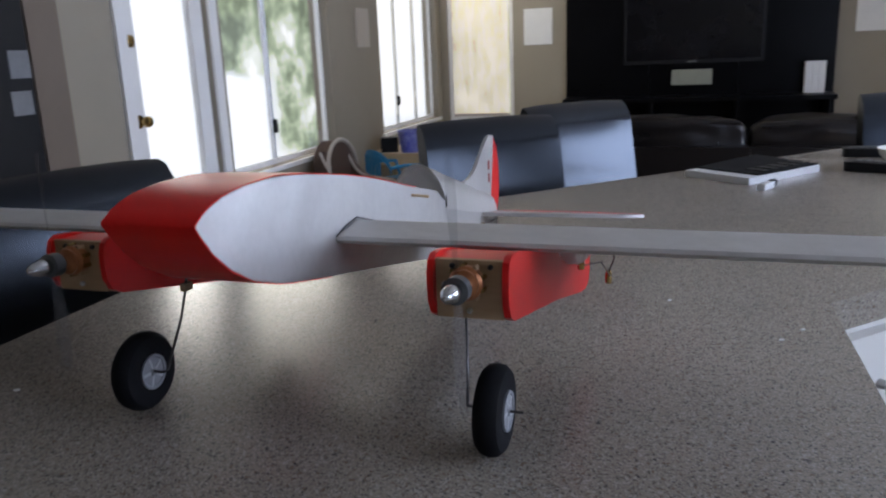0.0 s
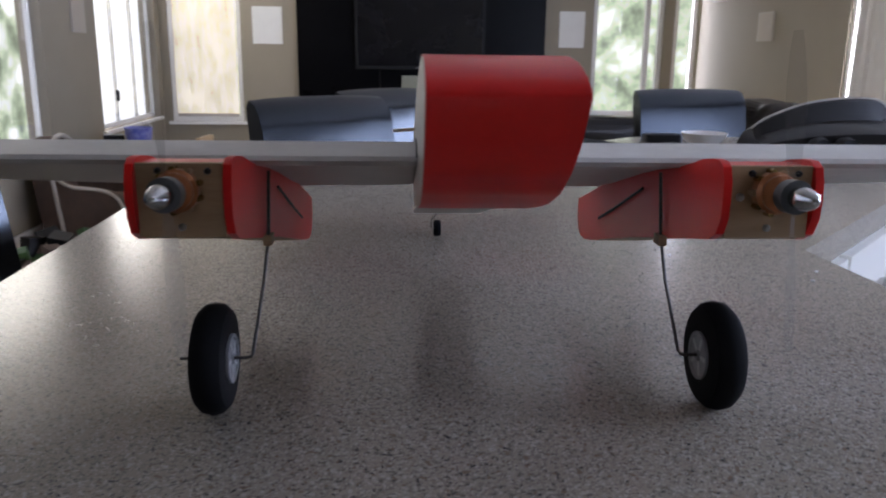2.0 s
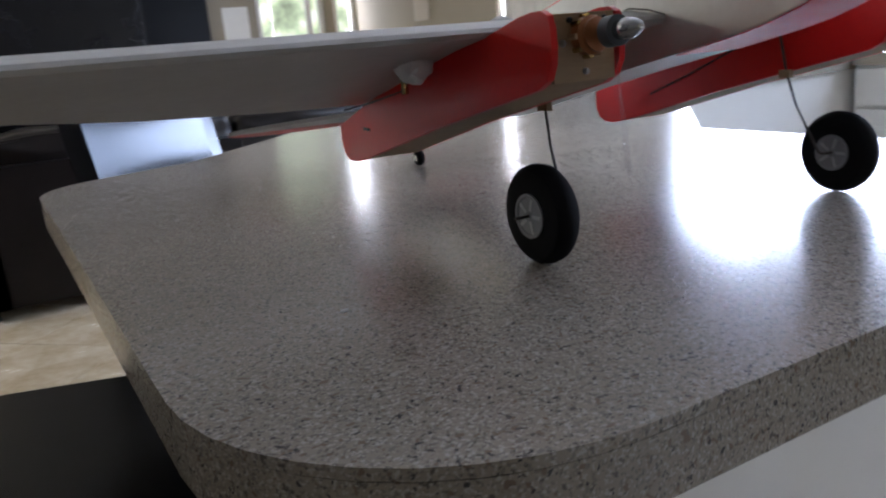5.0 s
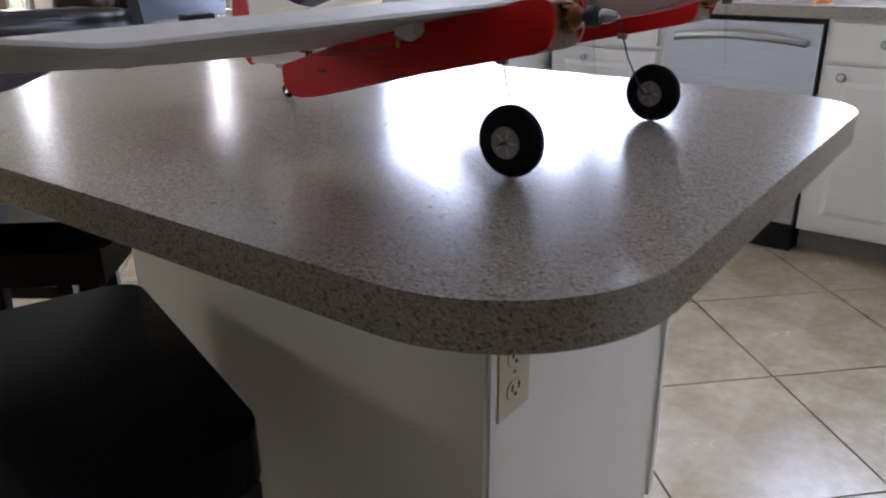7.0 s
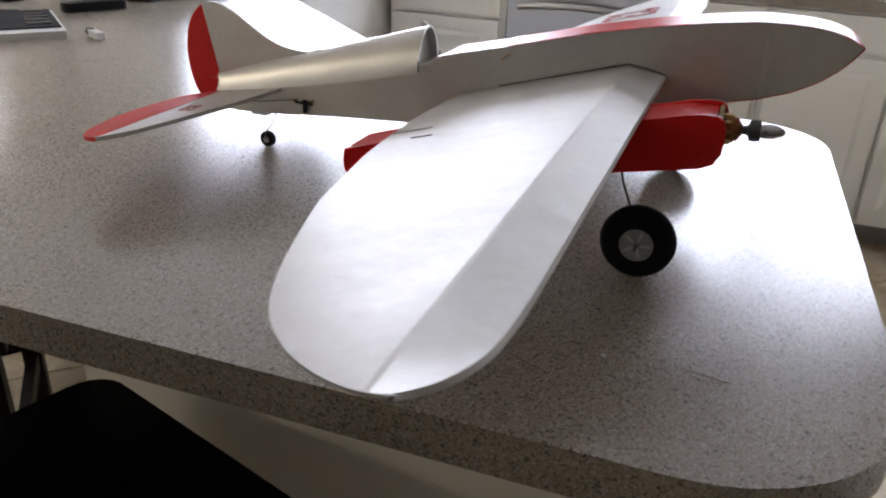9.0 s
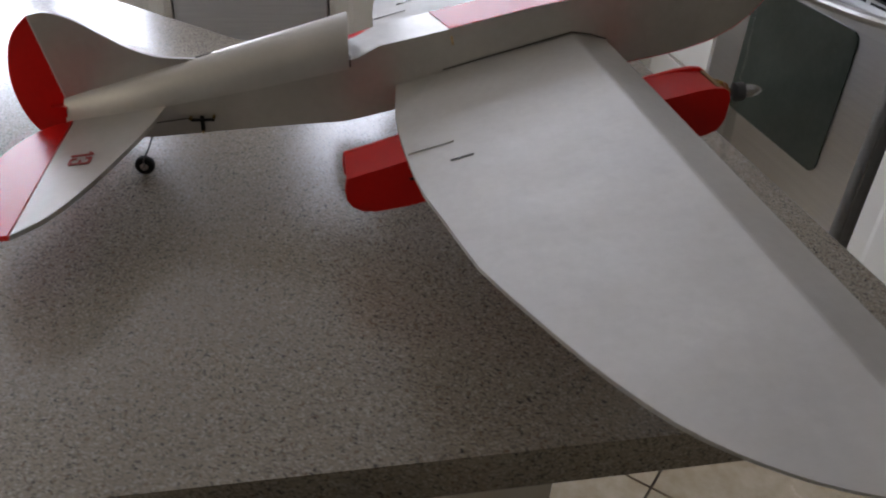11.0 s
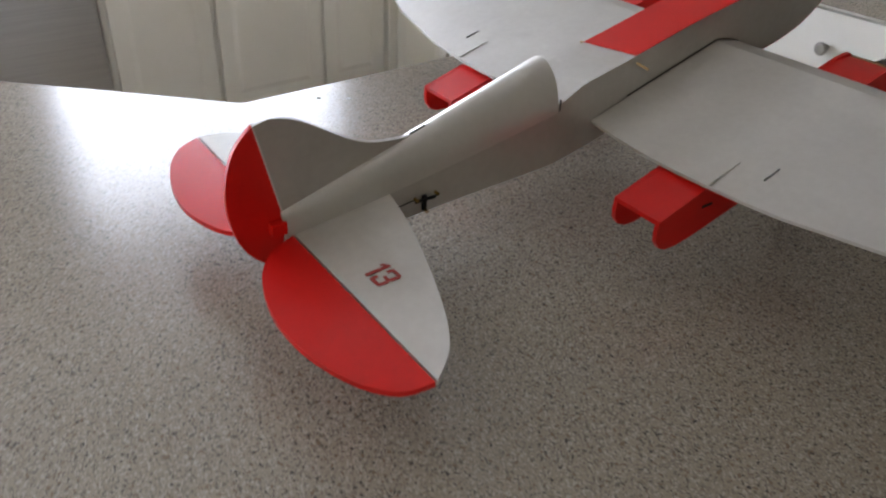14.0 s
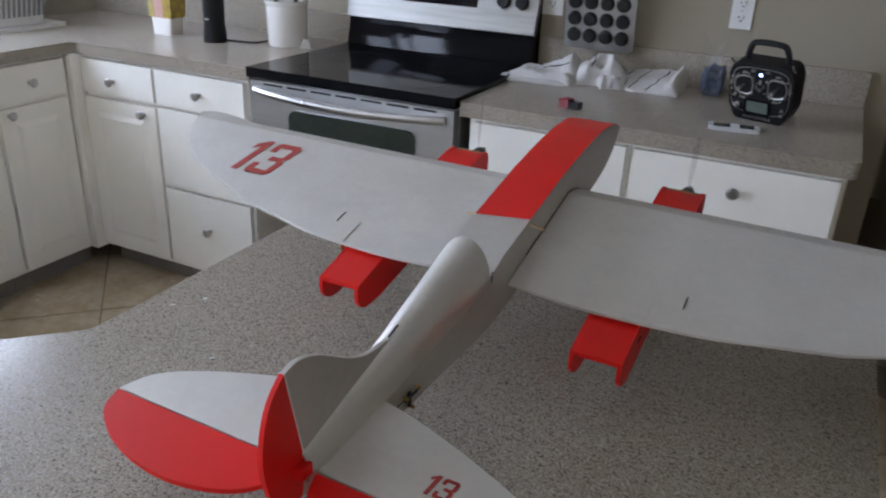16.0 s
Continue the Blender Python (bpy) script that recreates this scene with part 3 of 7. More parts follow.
for i in range(4):
    c = Vector((-0.45, -0.44)).lerp(Vector((-1.33, -1.32)), (i + 0.5) / 4)
    m = pose(c.x, c.y, 0, 0, 0, 45)
    bm = bmesh.new()
    box(bm, -0.145, 0.145, 0.001, 0.02, 0.12, 0.68, m)
    bevel(bm, 0.004)
    d = part("door", bm, M_WHITE, base)
    bm = bmesh.new()
    box(bm, -0.145, 0.145, 0.001, 0.02, 0.70, 0.85, m)
    bevel(bm, 0.004)
    d2 = part("drawer", bm, M_WHITE, base)
    for dd, x, z in ((d, -0.115, 0.62), (d2, 0.0, 0.775)):
        bm = bmesh.new()
        lathe(bm, [(0.0, 0), (0.007, 0), (0.006, 0.012), (0.014, 0.018), (0.016, 0.026), (0.0, 0.03)], m @ pose(x, 0.02, z, -90, 0, 0), 16)
        part("knob", bm, M_NICKEL, dd, "satin nickel knob")


def outlet(m, mat, label="almond duplex electrical outlet on the island panel", w=0.07, h=0.115):
    t = thing("wall_outlet", label, "outlet", m)
    bm = bmesh.new()
    box(bm, -w / 2, w / 2, 0, 0.006, -h / 2, h / 2)
    bevel(bm, 0.003)
    pl = part("plate", bm, mat, t)
    bm = bmesh.new()
    lathe(bm, [(0.0, 0.0), (0.003, 0.0), (0.0025, 0.0012), (0.0, 0.0012)], pose(0, 0.0061, 0, -90, 0, 0), 10)
    part("screw", bm, M_NICKEL, pl)
    for z in (-h * 0.2, h * 0.2):
        bm = bmesh.new()
        prism(bm, [(0.019 * math.cos(q), max(-0.0135, min(0.0135, 0.0165 * math.sin(q))) + z) for q in [k * math.pi / 12 for k in range(24)]], 0.0062, 0.0078, "y")
        sk = part("socket", bm, mat, pl)
        for dx, dz, hh in ((-0.0075, 0.003, 0.011), (0.0075, 0.003, 0.009)):
            bm = bmesh.new()
            box(bm, dx - 0.0016, dx + 0.0016, 0.0077, 0.0084, z + dz - hh / 2, z + dz + hh / 2)
            part("slot", bm, M_BLACK, pl, smooth=0)
        bm = bmesh.new()
        lathe(bm, [(0.0, 0.0), (0.0028, 0.0), (0.0028, 0.0008), (0.0, 0.0008)], pose(0, 0.0077, z - 0.008, -90, 0, 0), 10)
        part("ground_hole", bm, M_BLACK, pl)
    return t


outlet(pose(0.106, -0.0385, 0.640), M_ALMOND, w=0.072, h=0.118)


# ---- kitchen cabinets ----
def cabinet(name, x0, x1, m, rows, label, knobs=(), depth=0.56, raised=True):
    """A base cabinet: carcass, toe kick, and doors or drawers. rows: (kind, a0, a1, z0, z1); knobs by row: (a, z)."""
    t = thing(name, label, "cabinet", m)
    bm = bmesh.new()
    box(bm, x0, x1, -depth, 0, 0.10, KTOP - 0.042)
    part("body", bm, M_WHITE, t, smooth=0)
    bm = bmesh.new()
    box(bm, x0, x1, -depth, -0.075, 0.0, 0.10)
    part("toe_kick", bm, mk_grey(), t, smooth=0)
    for (kind, a0, a1, z0, z1), ks in zip(rows, knobs):
        bm = bmesh.new()
        box(bm, a0, a1, 0.0015, 0.020, z0, z1)
        bevel(bm, 0.004)
        d = part(kind, bm, M_WHITE, t)
        if kind == "door" and raised:
            bm = bmesh.new()
            i = 0.055
            vs = box(bm, a0 + i, a1 - i, 0.0205, 0.0265, z0 + i, z1 - i)
            for v in vs:
                if v.co.y > 0.022:
                    v.co.x += 0.018 if v.co.x < (a0 + a1) / 2 else -0.018
                    v.co.z += 0.018 if v.co.z < (z0 + z1) / 2 else -0.018
            part("raised_panel", bm, M_WHITE, d, smooth=0)
        for a, z in ks:
            bm = bmesh.new()
            lathe(bm, [(0.0, 0), (0.008, 0), (0.006, 0.012), (0.014, 0.017), (0.0165, 0.024), (0.012, 0.030), (0.0, 0.032)], pose(a, 0.020, z, -90, 0, 0), 18)
            part("knob", bm, M_NICKEL, d, "satin nickel knob")
    return t


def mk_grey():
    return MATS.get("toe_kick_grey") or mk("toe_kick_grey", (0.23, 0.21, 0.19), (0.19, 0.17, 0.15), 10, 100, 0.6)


FACE_N, FACE_W = 1.02, -2.26
NORTH = pose(0, FACE_N, 0, 0, 0, 180)
WEST = pose(FACE_W, 0, 0, 0, 0, -90)
# north run, whose own x runs to the west; west run, whose own x runs to the south
cabinet("drawer_cabinet", 1.43, 1.848, NORTH, [("drawer", 1.44, 1.843, 0.747, 0.873), ("drawer", 1.44, 1.843, 0.437, 0.734), ("drawer", 1.44, 1.843, 0.12, 0.424)],
        "white three-drawer cabinet beside the stove", [[(1.637, 0.806)], [(1.637, 0.585)], [(1.637, 0.29)]])
cabinet("corner_cabinet", 1.850, 2.245, NORTH, [("drawer", 1.858, 2.215, 0.745, 0.873), ("door", 1.858, 2.215, 0.12, 0.728)],
        "white corner cabinet with one drawer and raised panel door", [[(2.054, 0.80)], [(1.912, 0.698)]])
cabinet("drawer_cabinet", 0.117, 0.60, NORTH, [("drawer", 0.127, 0.58, 0.72, 0.873), ("door", 0.127, 0.58, 0.12, 0.705)],
        "white cabinet with a wide drawer beside the stove", [[(0.35, 0.79)], []])
cabinet("drawer_cabinet", -0.418, 0.115, NORTH, [("drawer", -0.405, 0.105, 0.72, 0.873), ("door", -0.405, -0.153, 0.12, 0.705), ("door", -0.147, 0.105, 0.12, 0.705)],
        "white cabinet with a wide drawer at the end of the counter", [[(-0.165, 0.803)], [], []])
cabinet("base_cabinet", -1.015, -0.652, WEST, [("drawer", -0.945, -0.66, 0.745, 0.873), ("door", -0.945, -0.66, 0.12, 0.728)],
        "white corner cabinet with one drawer and raised panel door", [[(-0.796, 0.809)], [(-0.694, 0.707)]])
cabinet("base_cabinet", -0.65, -0.20, WEST, [("door", -0.64, -0.21, 0.12, 0.728), ("drawer", -0.64, -0.21, 0.745, 0.873)],
        "white base cabinet with raised panel door", [[(-0.27, 0.69)], [(-0.42, 0.81)]])
cabinet("base_cabinet", -0.198, 0.195, WEST, [("door", -0.19, 0.175, 0.12, 0.728), ("drawer", -0.19, 0.175, 0.745, 0.873)],
        "white base cabinet with raised panel door", [[(0.12, 0.69)], [(0.0, 0.81)]])
cabinet("base_cabinet", 0.79, 1.295, WEST, [("drawer", 0.815, 1.285, 0.745, 0.873), ("door", 0.815, 1.285, 0.12, 0.728)],
        "white cabinet between the dishwasher and the bar", [[(1.08, 0.81)], [(1.125, 0.692)]])

CORNER_TOP = worktop(rounded([(-1.405, 0.993), (-1.405, BACK_Y), (KIT_X, BACK_Y), (KIT_X, -1.297), (-2.232, -1.297), (-2.232, 0.993)], [0, 0, 0, 0, 0, 0.015], 6), "speckled grey laminate corner worktop", KTOP)
STOVE_TOP = worktop(rounded([(-0.628, BACK_Y), (-0.628, 0.993), (0.438, 0.993), (0.438, BACK_Y)], [0, 0.01, 0.02, 0], 4), "speckled grey laminate worktop beside the stove", KTOP)
for x0, x1 in ((-0.628, 0.438), (KIT_X, -1.405)):
    bm = bmesh.new()
    box(bm, x0 + 0.001, x1, BACK_Y - 0.02, BACK_Y - 0.001, KTOP + 0.001, KTOP + 0.11)
    bevel(bm, 0.003)
    part("backsplash", bm, M_COUNTER, STOVE_TOP if x1 > 0 else CORNER_TOP, "low speckled laminate backsplash")
bm = bmesh.new()
box(bm, KIT_X + 0.001, KIT_X + 0.02, -1.29, BACK_Y - 0.022, KTOP + 0.001, KTOP + 0.11)
bevel(bm, 0.003)
part("backsplash", bm, M_COUNTER, CORNER_TOP, "low speckled laminate backsplash")


def dishwasher():
    t = thing("dishwasher", "stainless steel dishwasher with a bowed bar handle", "dishwasher", WEST)
    x0, x1 = 0.20, 0.785
    bm = bmesh.new()
    box(bm, x0, x1, -0.55, -0.002, 0.10, KTOP - 0.044)
    part("body", bm, M_BLACK, t)
    bm = bmesh.new()
    box(bm, x0 + 0.006, x1 - 0.006, 0.0, 0.03, 0.12, 0.866)
    bevel(bm, 0.006)
    d = part("door", bm, M_DOORSTEEL, t)
    bm = bmesh.new()
    box(bm, x0 + 0.006, x1 - 0.006, -0.06, -0.003, 0.0, 0.095)
    part("kick_plate", bm, M_BLACK, t)
    bm = bmesh.new()
    pts = [(x0 + 0.05 + (x1 - x0 - 0.1) * k / 12, 0.036 + 0.042 * math.sin(math.pi * k / 12), 0.797 + 0.022 * math.sin(math.pi * k / 12)) for k in range(13)]
    tube(bm, pts, 0.0135, 12)
    part("handle", bm, M_NICKEL, d, "bowed steel handle")


bm = bmesh.new()
box(bm, -2.2615, -2.2185, 0.962, 1.0195, 0.10, KTOP - 0.042)
tagged(solid("cabinet_filler", bm, M_WHITE), "white filler post where the cabinets meet", "cabinet filler")
dishwasher()


def stove():
    t = thing("stove", "stainless electric range with black glass cooktop", "stove", NORTH)
    x0, x1 = 0.635, 1.398
    bm = bmesh.new()
    box(bm, x0, x1, -0.62, 0.0, 0.02, 0.905)
    part("body", bm, M_STEEL, t, smooth=0)
    bm = bmesh.new()
    box(bm, x0 - 0.002, x1 + 0.002, -0.57, 0.045, 0.907, 0.940)
    bevel(bm, 0.007, 3)
    top = part("cooktop", bm, M_BLACKGLASS, t, "glossy black glass cooktop")
    for cx, cy, r in ((0.83, -0.10, 0.10), (1.20, -0.10, 0.075), (0.83, -0.34, 0.075), (1.20, -0.34, 0.10)):
        bm = bmesh.new()
        tube(bm, [(cx + r * math.cos(a), cy + r * math.sin(a), 0.9398) for a in np.linspace(0, 2 * math.pi, 41)], 0.0009, 4)
        part("burner_ring", bm, M_BLACK, top)
    bm = bmesh.new()
    box(bm, x0 + 0.004, x1 - 0.004, 0.001, 0.036, 0.20, 0.898)
    bevel(bm, 0.006)
    d = part("oven_door", bm, M_STEEL, t)
    bm = bmesh.new()
    prism(bm, rounded([(x0 + 0.13, 0.44), (x1 - 0.16, 0.44), (x1 - 0.16, 0.818), (x0 + 0.13, 0.818)], [0.03] * 4, 5), 0.0365, 0.040, "y")
    part("oven_window", bm, mk("smoked_oven_glass", (0.045, 0.056, 0.045), (0.022, 0.028, 0.023), 3, 60, 0.08, bump=0.0, rvar=0.03, spec=0.35), d, "dark oven window")
    bm = bmesh.new()
    tube(bm, [(x0 + 0.03 + (x1 - x0 - 0.06) * k / 14, 0.040 + 0.035 * math.sin(math.pi * k / 14) ** 0.6, 0.868 - 0.012 * math.sin(math.pi * k / 14)) for k in range(15)], 0.013, 10)
    part("handle", bm, M_NICKEL, d, "bowed steel handle")
    for k in range(7):
        bm = bmesh.new()
        cx = x0 + 0.10 + k * (x1 - x0 - 0.2) / 6
        box(bm, cx - 0.038, cx + 0.038, 0.0362, 0.0375, 0.886, 0.892)
        part("vent_slot", bm, M_BLACK, d, smooth=0)
    bm = bmesh.new()
    box(bm, x0 + 0.004, x1 - 0.004, 0.001, 0.034, 0.03, 0.19)
    bevel(bm, 0.006)
    part("drawer", bm, M_STEEL, t)
    bm = bmesh.new()
    prism(bm, [(-0.65, 0.941), (-0.565, 0.941), (-0.585, 1.03), (-0.58, 1.05), (-0.61, 1.22), (-0.65, 1.22)], x0, x1, "x")
    bevel(bm, 0.01, 3, 30)
    bg = part("backguard", bm, M_BLACKGLASS, t)
    bm = bmesh.new()
    box(bm, x0 - 0.004, x1 + 0.004, 0, 0.022, 0, 0.17, pose(0, -0.59, 1.04, 14, 0, 0))
    bevel(bm, 0.015, 3)
    cp = part("control_panel", bm, M_PANELSTEEL, bg, "stainless control panel")
    for cx in (0.69, 0.76, 1.27, 1.34):
        bm = bmesh.new()
        lathe(bm, [(0.024, 0), (0.022, 0.02), (0.0, 0.021)], pose(0, -0.59, 1.04, 14, 0, 0) @ pose(cx, 0.022, 0.105, -90, 0, 0), 20)
        part("knob", bm, M_BLACK, t, "black control knob")
    bm = bmesh.new()
    box(bm, 0.86, 1.16, 0.022, 0.024, 0.075, 0.15, pose(0, -0.59, 1.04, 14, 0, 0))
    part("display", bm, M_BLACKGLASS, t, "black clock display")


stove()

WA, WB = 0.1954, 0.2975
# ---- model airplane (own frame: x to its right wing, y forward, z up from the worktop) ----
PLANE = thing("model_airplane", "silver and red twin-motor foam model airplane with black wheels", "model airplane", pose(0, 0, TOP, 0, 0, -1.8))


def interp(table, v):
    for (a, p), (b, q) in zip(table, table[1:]):
        if a <= v <= b:
            return p + (q - p) * (v - a) / (b - a)
    return table[0][1] if v < table[0][0] else table[-1][1]


BODY_TOP = [(-0.614, 0.066), (-0.591, 0.0695), (-0.535, 0.0885), (-0.40, 0.1225), (-0.292, 0.1525), (-0.2674, 0.1667), (-0.1755, 0.1888), (-0.0941, 0.2100), (-0.0352, 0.2221), (0.0208, 0.2319), (0.0745, 0.2388), (0.1169, 0.2388), (0.140, 0.2362), (0.1560, 0.2322), (0.1670, 0.2270), (0.1715, 0.2236)]
BODY_BOT = [(-0.614, 0.050), (-0.578, 0.050), (-0.511, 0.0565), (-0.4186, 0.0670), (-0.3037, 0.0778), (-0.2405, 0.0945), (-0.10, 0.1235), (0.0, 0.1432), (0.06, 0.1558), (0.0845, 0.1620), (0.1152, 0.1730), (0.139, 0.1865), (0.1566, 0.2018), (0.1670, 0.2155), (0.1715, 0.2228)]
HALF_W = [(-0.614, 0.0115), (-0.275, 0.0355), (0.18, 0.0355)]
YS = [-0.612, -0.56, -0.51, -0.46, -0.41, -0.35, -0.31, -0.292, -0.2674, -0.22, -0.1755, -0.13, -0.08, -0.0352, 0.0, 0.03, 0.06, 0.0845, 0.10, 0.116, 0.130, 0.140, 0.150, 0.157, 0.163, 0.168, 0.1713]
bm = bmesh.new()
rings = []
for y in YS:
    w, t, b = interp(HALF_W, y), interp(BODY_TOP, y), interp(BODY_BOT, y)
    rings.append([(-w, y, b), (w, y, b), (w, y, t), (-w, y, t)])
loft(bm, rings)
bevel(bm, 0.0012, 2, 50)
fuselage = part("fuselage", bm, M_BODY, PLANE, "silver painted foam fuselage", 30)


def wrap_strip(y_top, y_bot, w, lift, th):
    """A strip over the top of the nose, round its front and under it."""
    top = [(y, interp(BODY_TOP, y)) for y in np.linspace(y_top, 0.1716, 36)]
    bot = [(y, interp(BODY_BOT, y)) for y in np.linspace(0.1716, y_bot, 28)]
    line = [Vector((0, y, z)) for y, z in top + bot]
    rings = []
    for i, p in enumerate(line):
        d = (line[min(i + 1, len(line) - 1)] - line[max(i - 1, 0)]).normalized()
        n = Vector((0, -d.z, d.y))
        a, b = p + n * lift, p + n * (lift + th)
        rings.append([(-w, a.y, a.z), (w, a.y, a.z), (w, b.y, b.z), (-w, b.y, b.z)])
    return rings


bm = bmesh.new()
rings = wrap_strip(-0.189, 0.0, 0.0352, 0.0004, 0.0007)
rings.insert(0, [(x, y, interp(BODY_TOP, y) + h) for x, y, h in ((-0.0352, -0.204, 0.0004), (0.0352, -0.191, 0.0004), (0.0352, -0.191, 0.0011), (-0.0352, -0.204, 0.0011))])
loft(bm, rings)
part("nose_stripe", bm, M_RED, PLANE, "glossy red covering over the nose", 75)
for s in (-1, 1):
    bm = bmesh.new()
    tube(bm, [(s * 0.030, -0.188, 0.177), (s * 0.054, -0.190, 0.175)], 0.0015, 8)
    part("dowel", bm, M_PINE, PLANE, "thin wooden dowel")
    bm = bmesh.new()
    box(bm, s * 0.0357 - 0.0005, s * 0.0357 + 0.0005, -0.3005, -0.2990, 0.143, 0.156)
    part("seam", bm, M_WIRE, PLANE, smooth=0)
    bm = bmesh.new()
    tube(bm, [(s * 0.0362, y, WA + WB * y + 0.0022) for y in np.linspace(-0.196, -0.052, 8)] + [(s * 0.0362, -0.030, 0.1795), (s * 0.0362, -0.011, 0.1745)], 0.0007, 6)
    part("wing_root_gap", bm, M_WIRE, PLANE, "thin dark gap where the wing meets the fuselage")

# rounded rear deck, a thin half tube open in front
rings_o, rings_i = [], []
for y in np.linspace(-0.301, -0.613, 16):
    u = (y + 0.301) / -0.312
    w = interp(HALF_W, y) + 0.0008
    zb = interp(BODY_TOP, y) - 0.010 * (1 - u)
    zt = 0.1925 + (0.0975 - 0.1925) * u
    rings_o.append([(w * math.cos(a), y, zb + (zt - zb) * math.sin(a)) for a in np.linspace(0, math.pi, 17)])
    wi = max(w - 0.003, 0.001)
    rings_i.append([(wi * math.cos(a), y, zb + (zt - 0.003 - zb) * math.sin(a)) for a in np.linspace(math.pi, 0, 17)])
bm = bmesh.new()
loft(bm, [o + i for o, i in zip(rings_o, rings_i)])
part("rear_deck", bm, M_DECK, PLANE, "rounded silver rear deck, open in front")
bm = bmesh.new()
tube(bm, [(0.0, y, 0.1925 - 0.095 * (y + 0.301) / -0.312 - 0.0004) for y in (-0.450, -0.458, -0.468)], 0.0015, 6)
part("fin_slot", bm, M_WIRE, PLANE, "dark slot in the deck ahead of the fin")
bm = bmesh.new()
by = -0.312
bu = (by + 0.301) / -0.312
bz = interp(BODY_TOP, by) - 0.010 * (1 - bu)
bw, bh = interp(HALF_W, by) - 0.0026, 0.1925 - 0.095 * bu - 0.0035 - bz
prism(bm, [(bw * math.cos(a), bz + bh * math.sin(a)) for a in np.linspace(0, math.pi, 17)], by - 0.003, by, "y")
part("bulkhead", bm, M_FOAMW, PLANE, "pale foam bulkhead inside the deck")

# wing: folded foam sheet, straight leading edge, round tips
TE = [(-0.03, -0.248), (0.0, -0.2485), (0.038, -0.2495), (0.122, -0.2578), (0.2189, -0.2556), (0.29, -0.2485), (0.32, -0.2415), (0.405, -0.2245), (0.45, -0.2085), (0.512, -0.1860), (0.57, -0.1600), (0.605, -0.1375), (0.635, -0.1100), (0.655, -0.0830), (0.668, -0.0580), (0.673, -0.0380)]
LE = [(0.0, -0.010), (0.2, -0.0105), (0.4, -0.011), (0.52, -0.0113), (0.575, -0.0114), (0.597, -0.0114), (0.617, -0.0117), (0.635, -0.0140), (0.652, -0.0190), (0.664, -0.0265), (0.673, -0.0375)]


TE, LE = smooth_line(TE, 6), smooth_line(LE, 6)


def wing(s):
    stretch = 1.018 if s > 0 else 0.985
    xs = [0.0362, 0.05, 0.08, 0.12, 0.16, 0.20, 0.24, 0.28, 0.32, 0.36, 0.40, 0.44, 0.48, 0.52, 0.54, 0.56, 0.58, 0.595, 0.608, 0.619, 0.629, 0.637, 0.644, 0.650, 0.655, 0.659, 0.663, 0.666, 0.6685, 0.6705, 0.672, 0.6728]
    rings = []
    for x in xs:
        le, te = interp(LE, x), interp(TE, x)
        zt = lambda y: WA + WB * y
        fade = min(1.0, max(0.0, (0.673 - x) / 0.10)) ** 0.7
        cr = min(-0.0510, le - 0.004)
        cr = max(cr, te + 0.004)
        zl = 0.1715 * fade + (zt(le) - 0.0025) * (1 - fade)
        thick = 0.0185 * fade + 0.0015
        zc = zt(cr)
        te_z = zt(te)
        m1 = cr + (te - cr) * 0.33
        m2 = cr + (te - cr) * 0.66
        ring = [(s * x, le, zl), (s * x, le - 0.002, zl + 0.0030), (s * x, cr + 0.0015, zc - 0.0002), (s * x, cr - 0.0015, zc - 0.0003), (s * x, m1, zt(m1) + 0.0010 * fade), (s * x, m2, zt(m2) + 0.0008 * fade), (s * x, te, te_z), (s * x, te, te_z - 0.001 - 0.0025 * fade),
                (s * x, m2, zt(m2) - 0.001 - 0.0025 * fade - thick * 0.33), (s * x, max(cr - 0.02, te + 0.003), zt(max(cr - 0.02, te + 0.003)) - thick * 0.80), (s * x, le - 0.003, zl - 0.0012 - 0.0023 * fade)]
        rings.append([(q[0] * (1 + (stretch - 1) * min(1, x / 0.3)), q[1], q[2]) for q in ring])
    bm = bmesh.new()
    loft(bm, rings)
    w = part("wing", bm, M_SILVER, PLANE, "silver painted foam wing with rounded tip", 6)

    def lay(nm, x0, y0, x1, y1, wd, mat, lab):
        d = Vector((x1 - x0, y1 - y0, WB * (y1 - y0))).normalized()
        c = Vector((wd, 0, 0)) if abs(d.y) > 0.5 else Vector((0, wd, WB * wd))
        bm = bmesh.new()
        pts = []
        for p in (Vector((s * x0, y0, WA + WB * y0)), Vector((s * x1, y1, WA + WB * y1))):
            for q in (-1, 1):
                for h in (-0.0006, 0.0016):
                    pts.append(bm.verts.new(p + c * q + Vector((0, 0, h))))
        for f in ((0, 1, 3, 2), (4, 6, 7, 5), (0, 4, 5, 1), (2, 3, 7, 6), (1, 5, 7, 3), (0, 2, 6, 4)):
            bm.faces.new([pts[i] for i in f])
        part(nm, bm, mat, w, lab, smooth=0)
    lay("aileron_cut", 0.206, -0.255, 0.206, -0.212, 0.00022, M_NICKEL if s < 0 else M_SILVER, "thin cut in the foam")
    lay("horn_slot", 0.2404, -0.220, 0.2404, -0.199, 0.0008, M_HUBDARK, "dark control slot")
    lay("horn_pin", 0.2404, -0.220, 0.2404, -0.204, 0.0007, M_CHROME, "pale pushrod in the slot")
    return w


WINGS = {s: wing(s) for s in (-1, 1)}


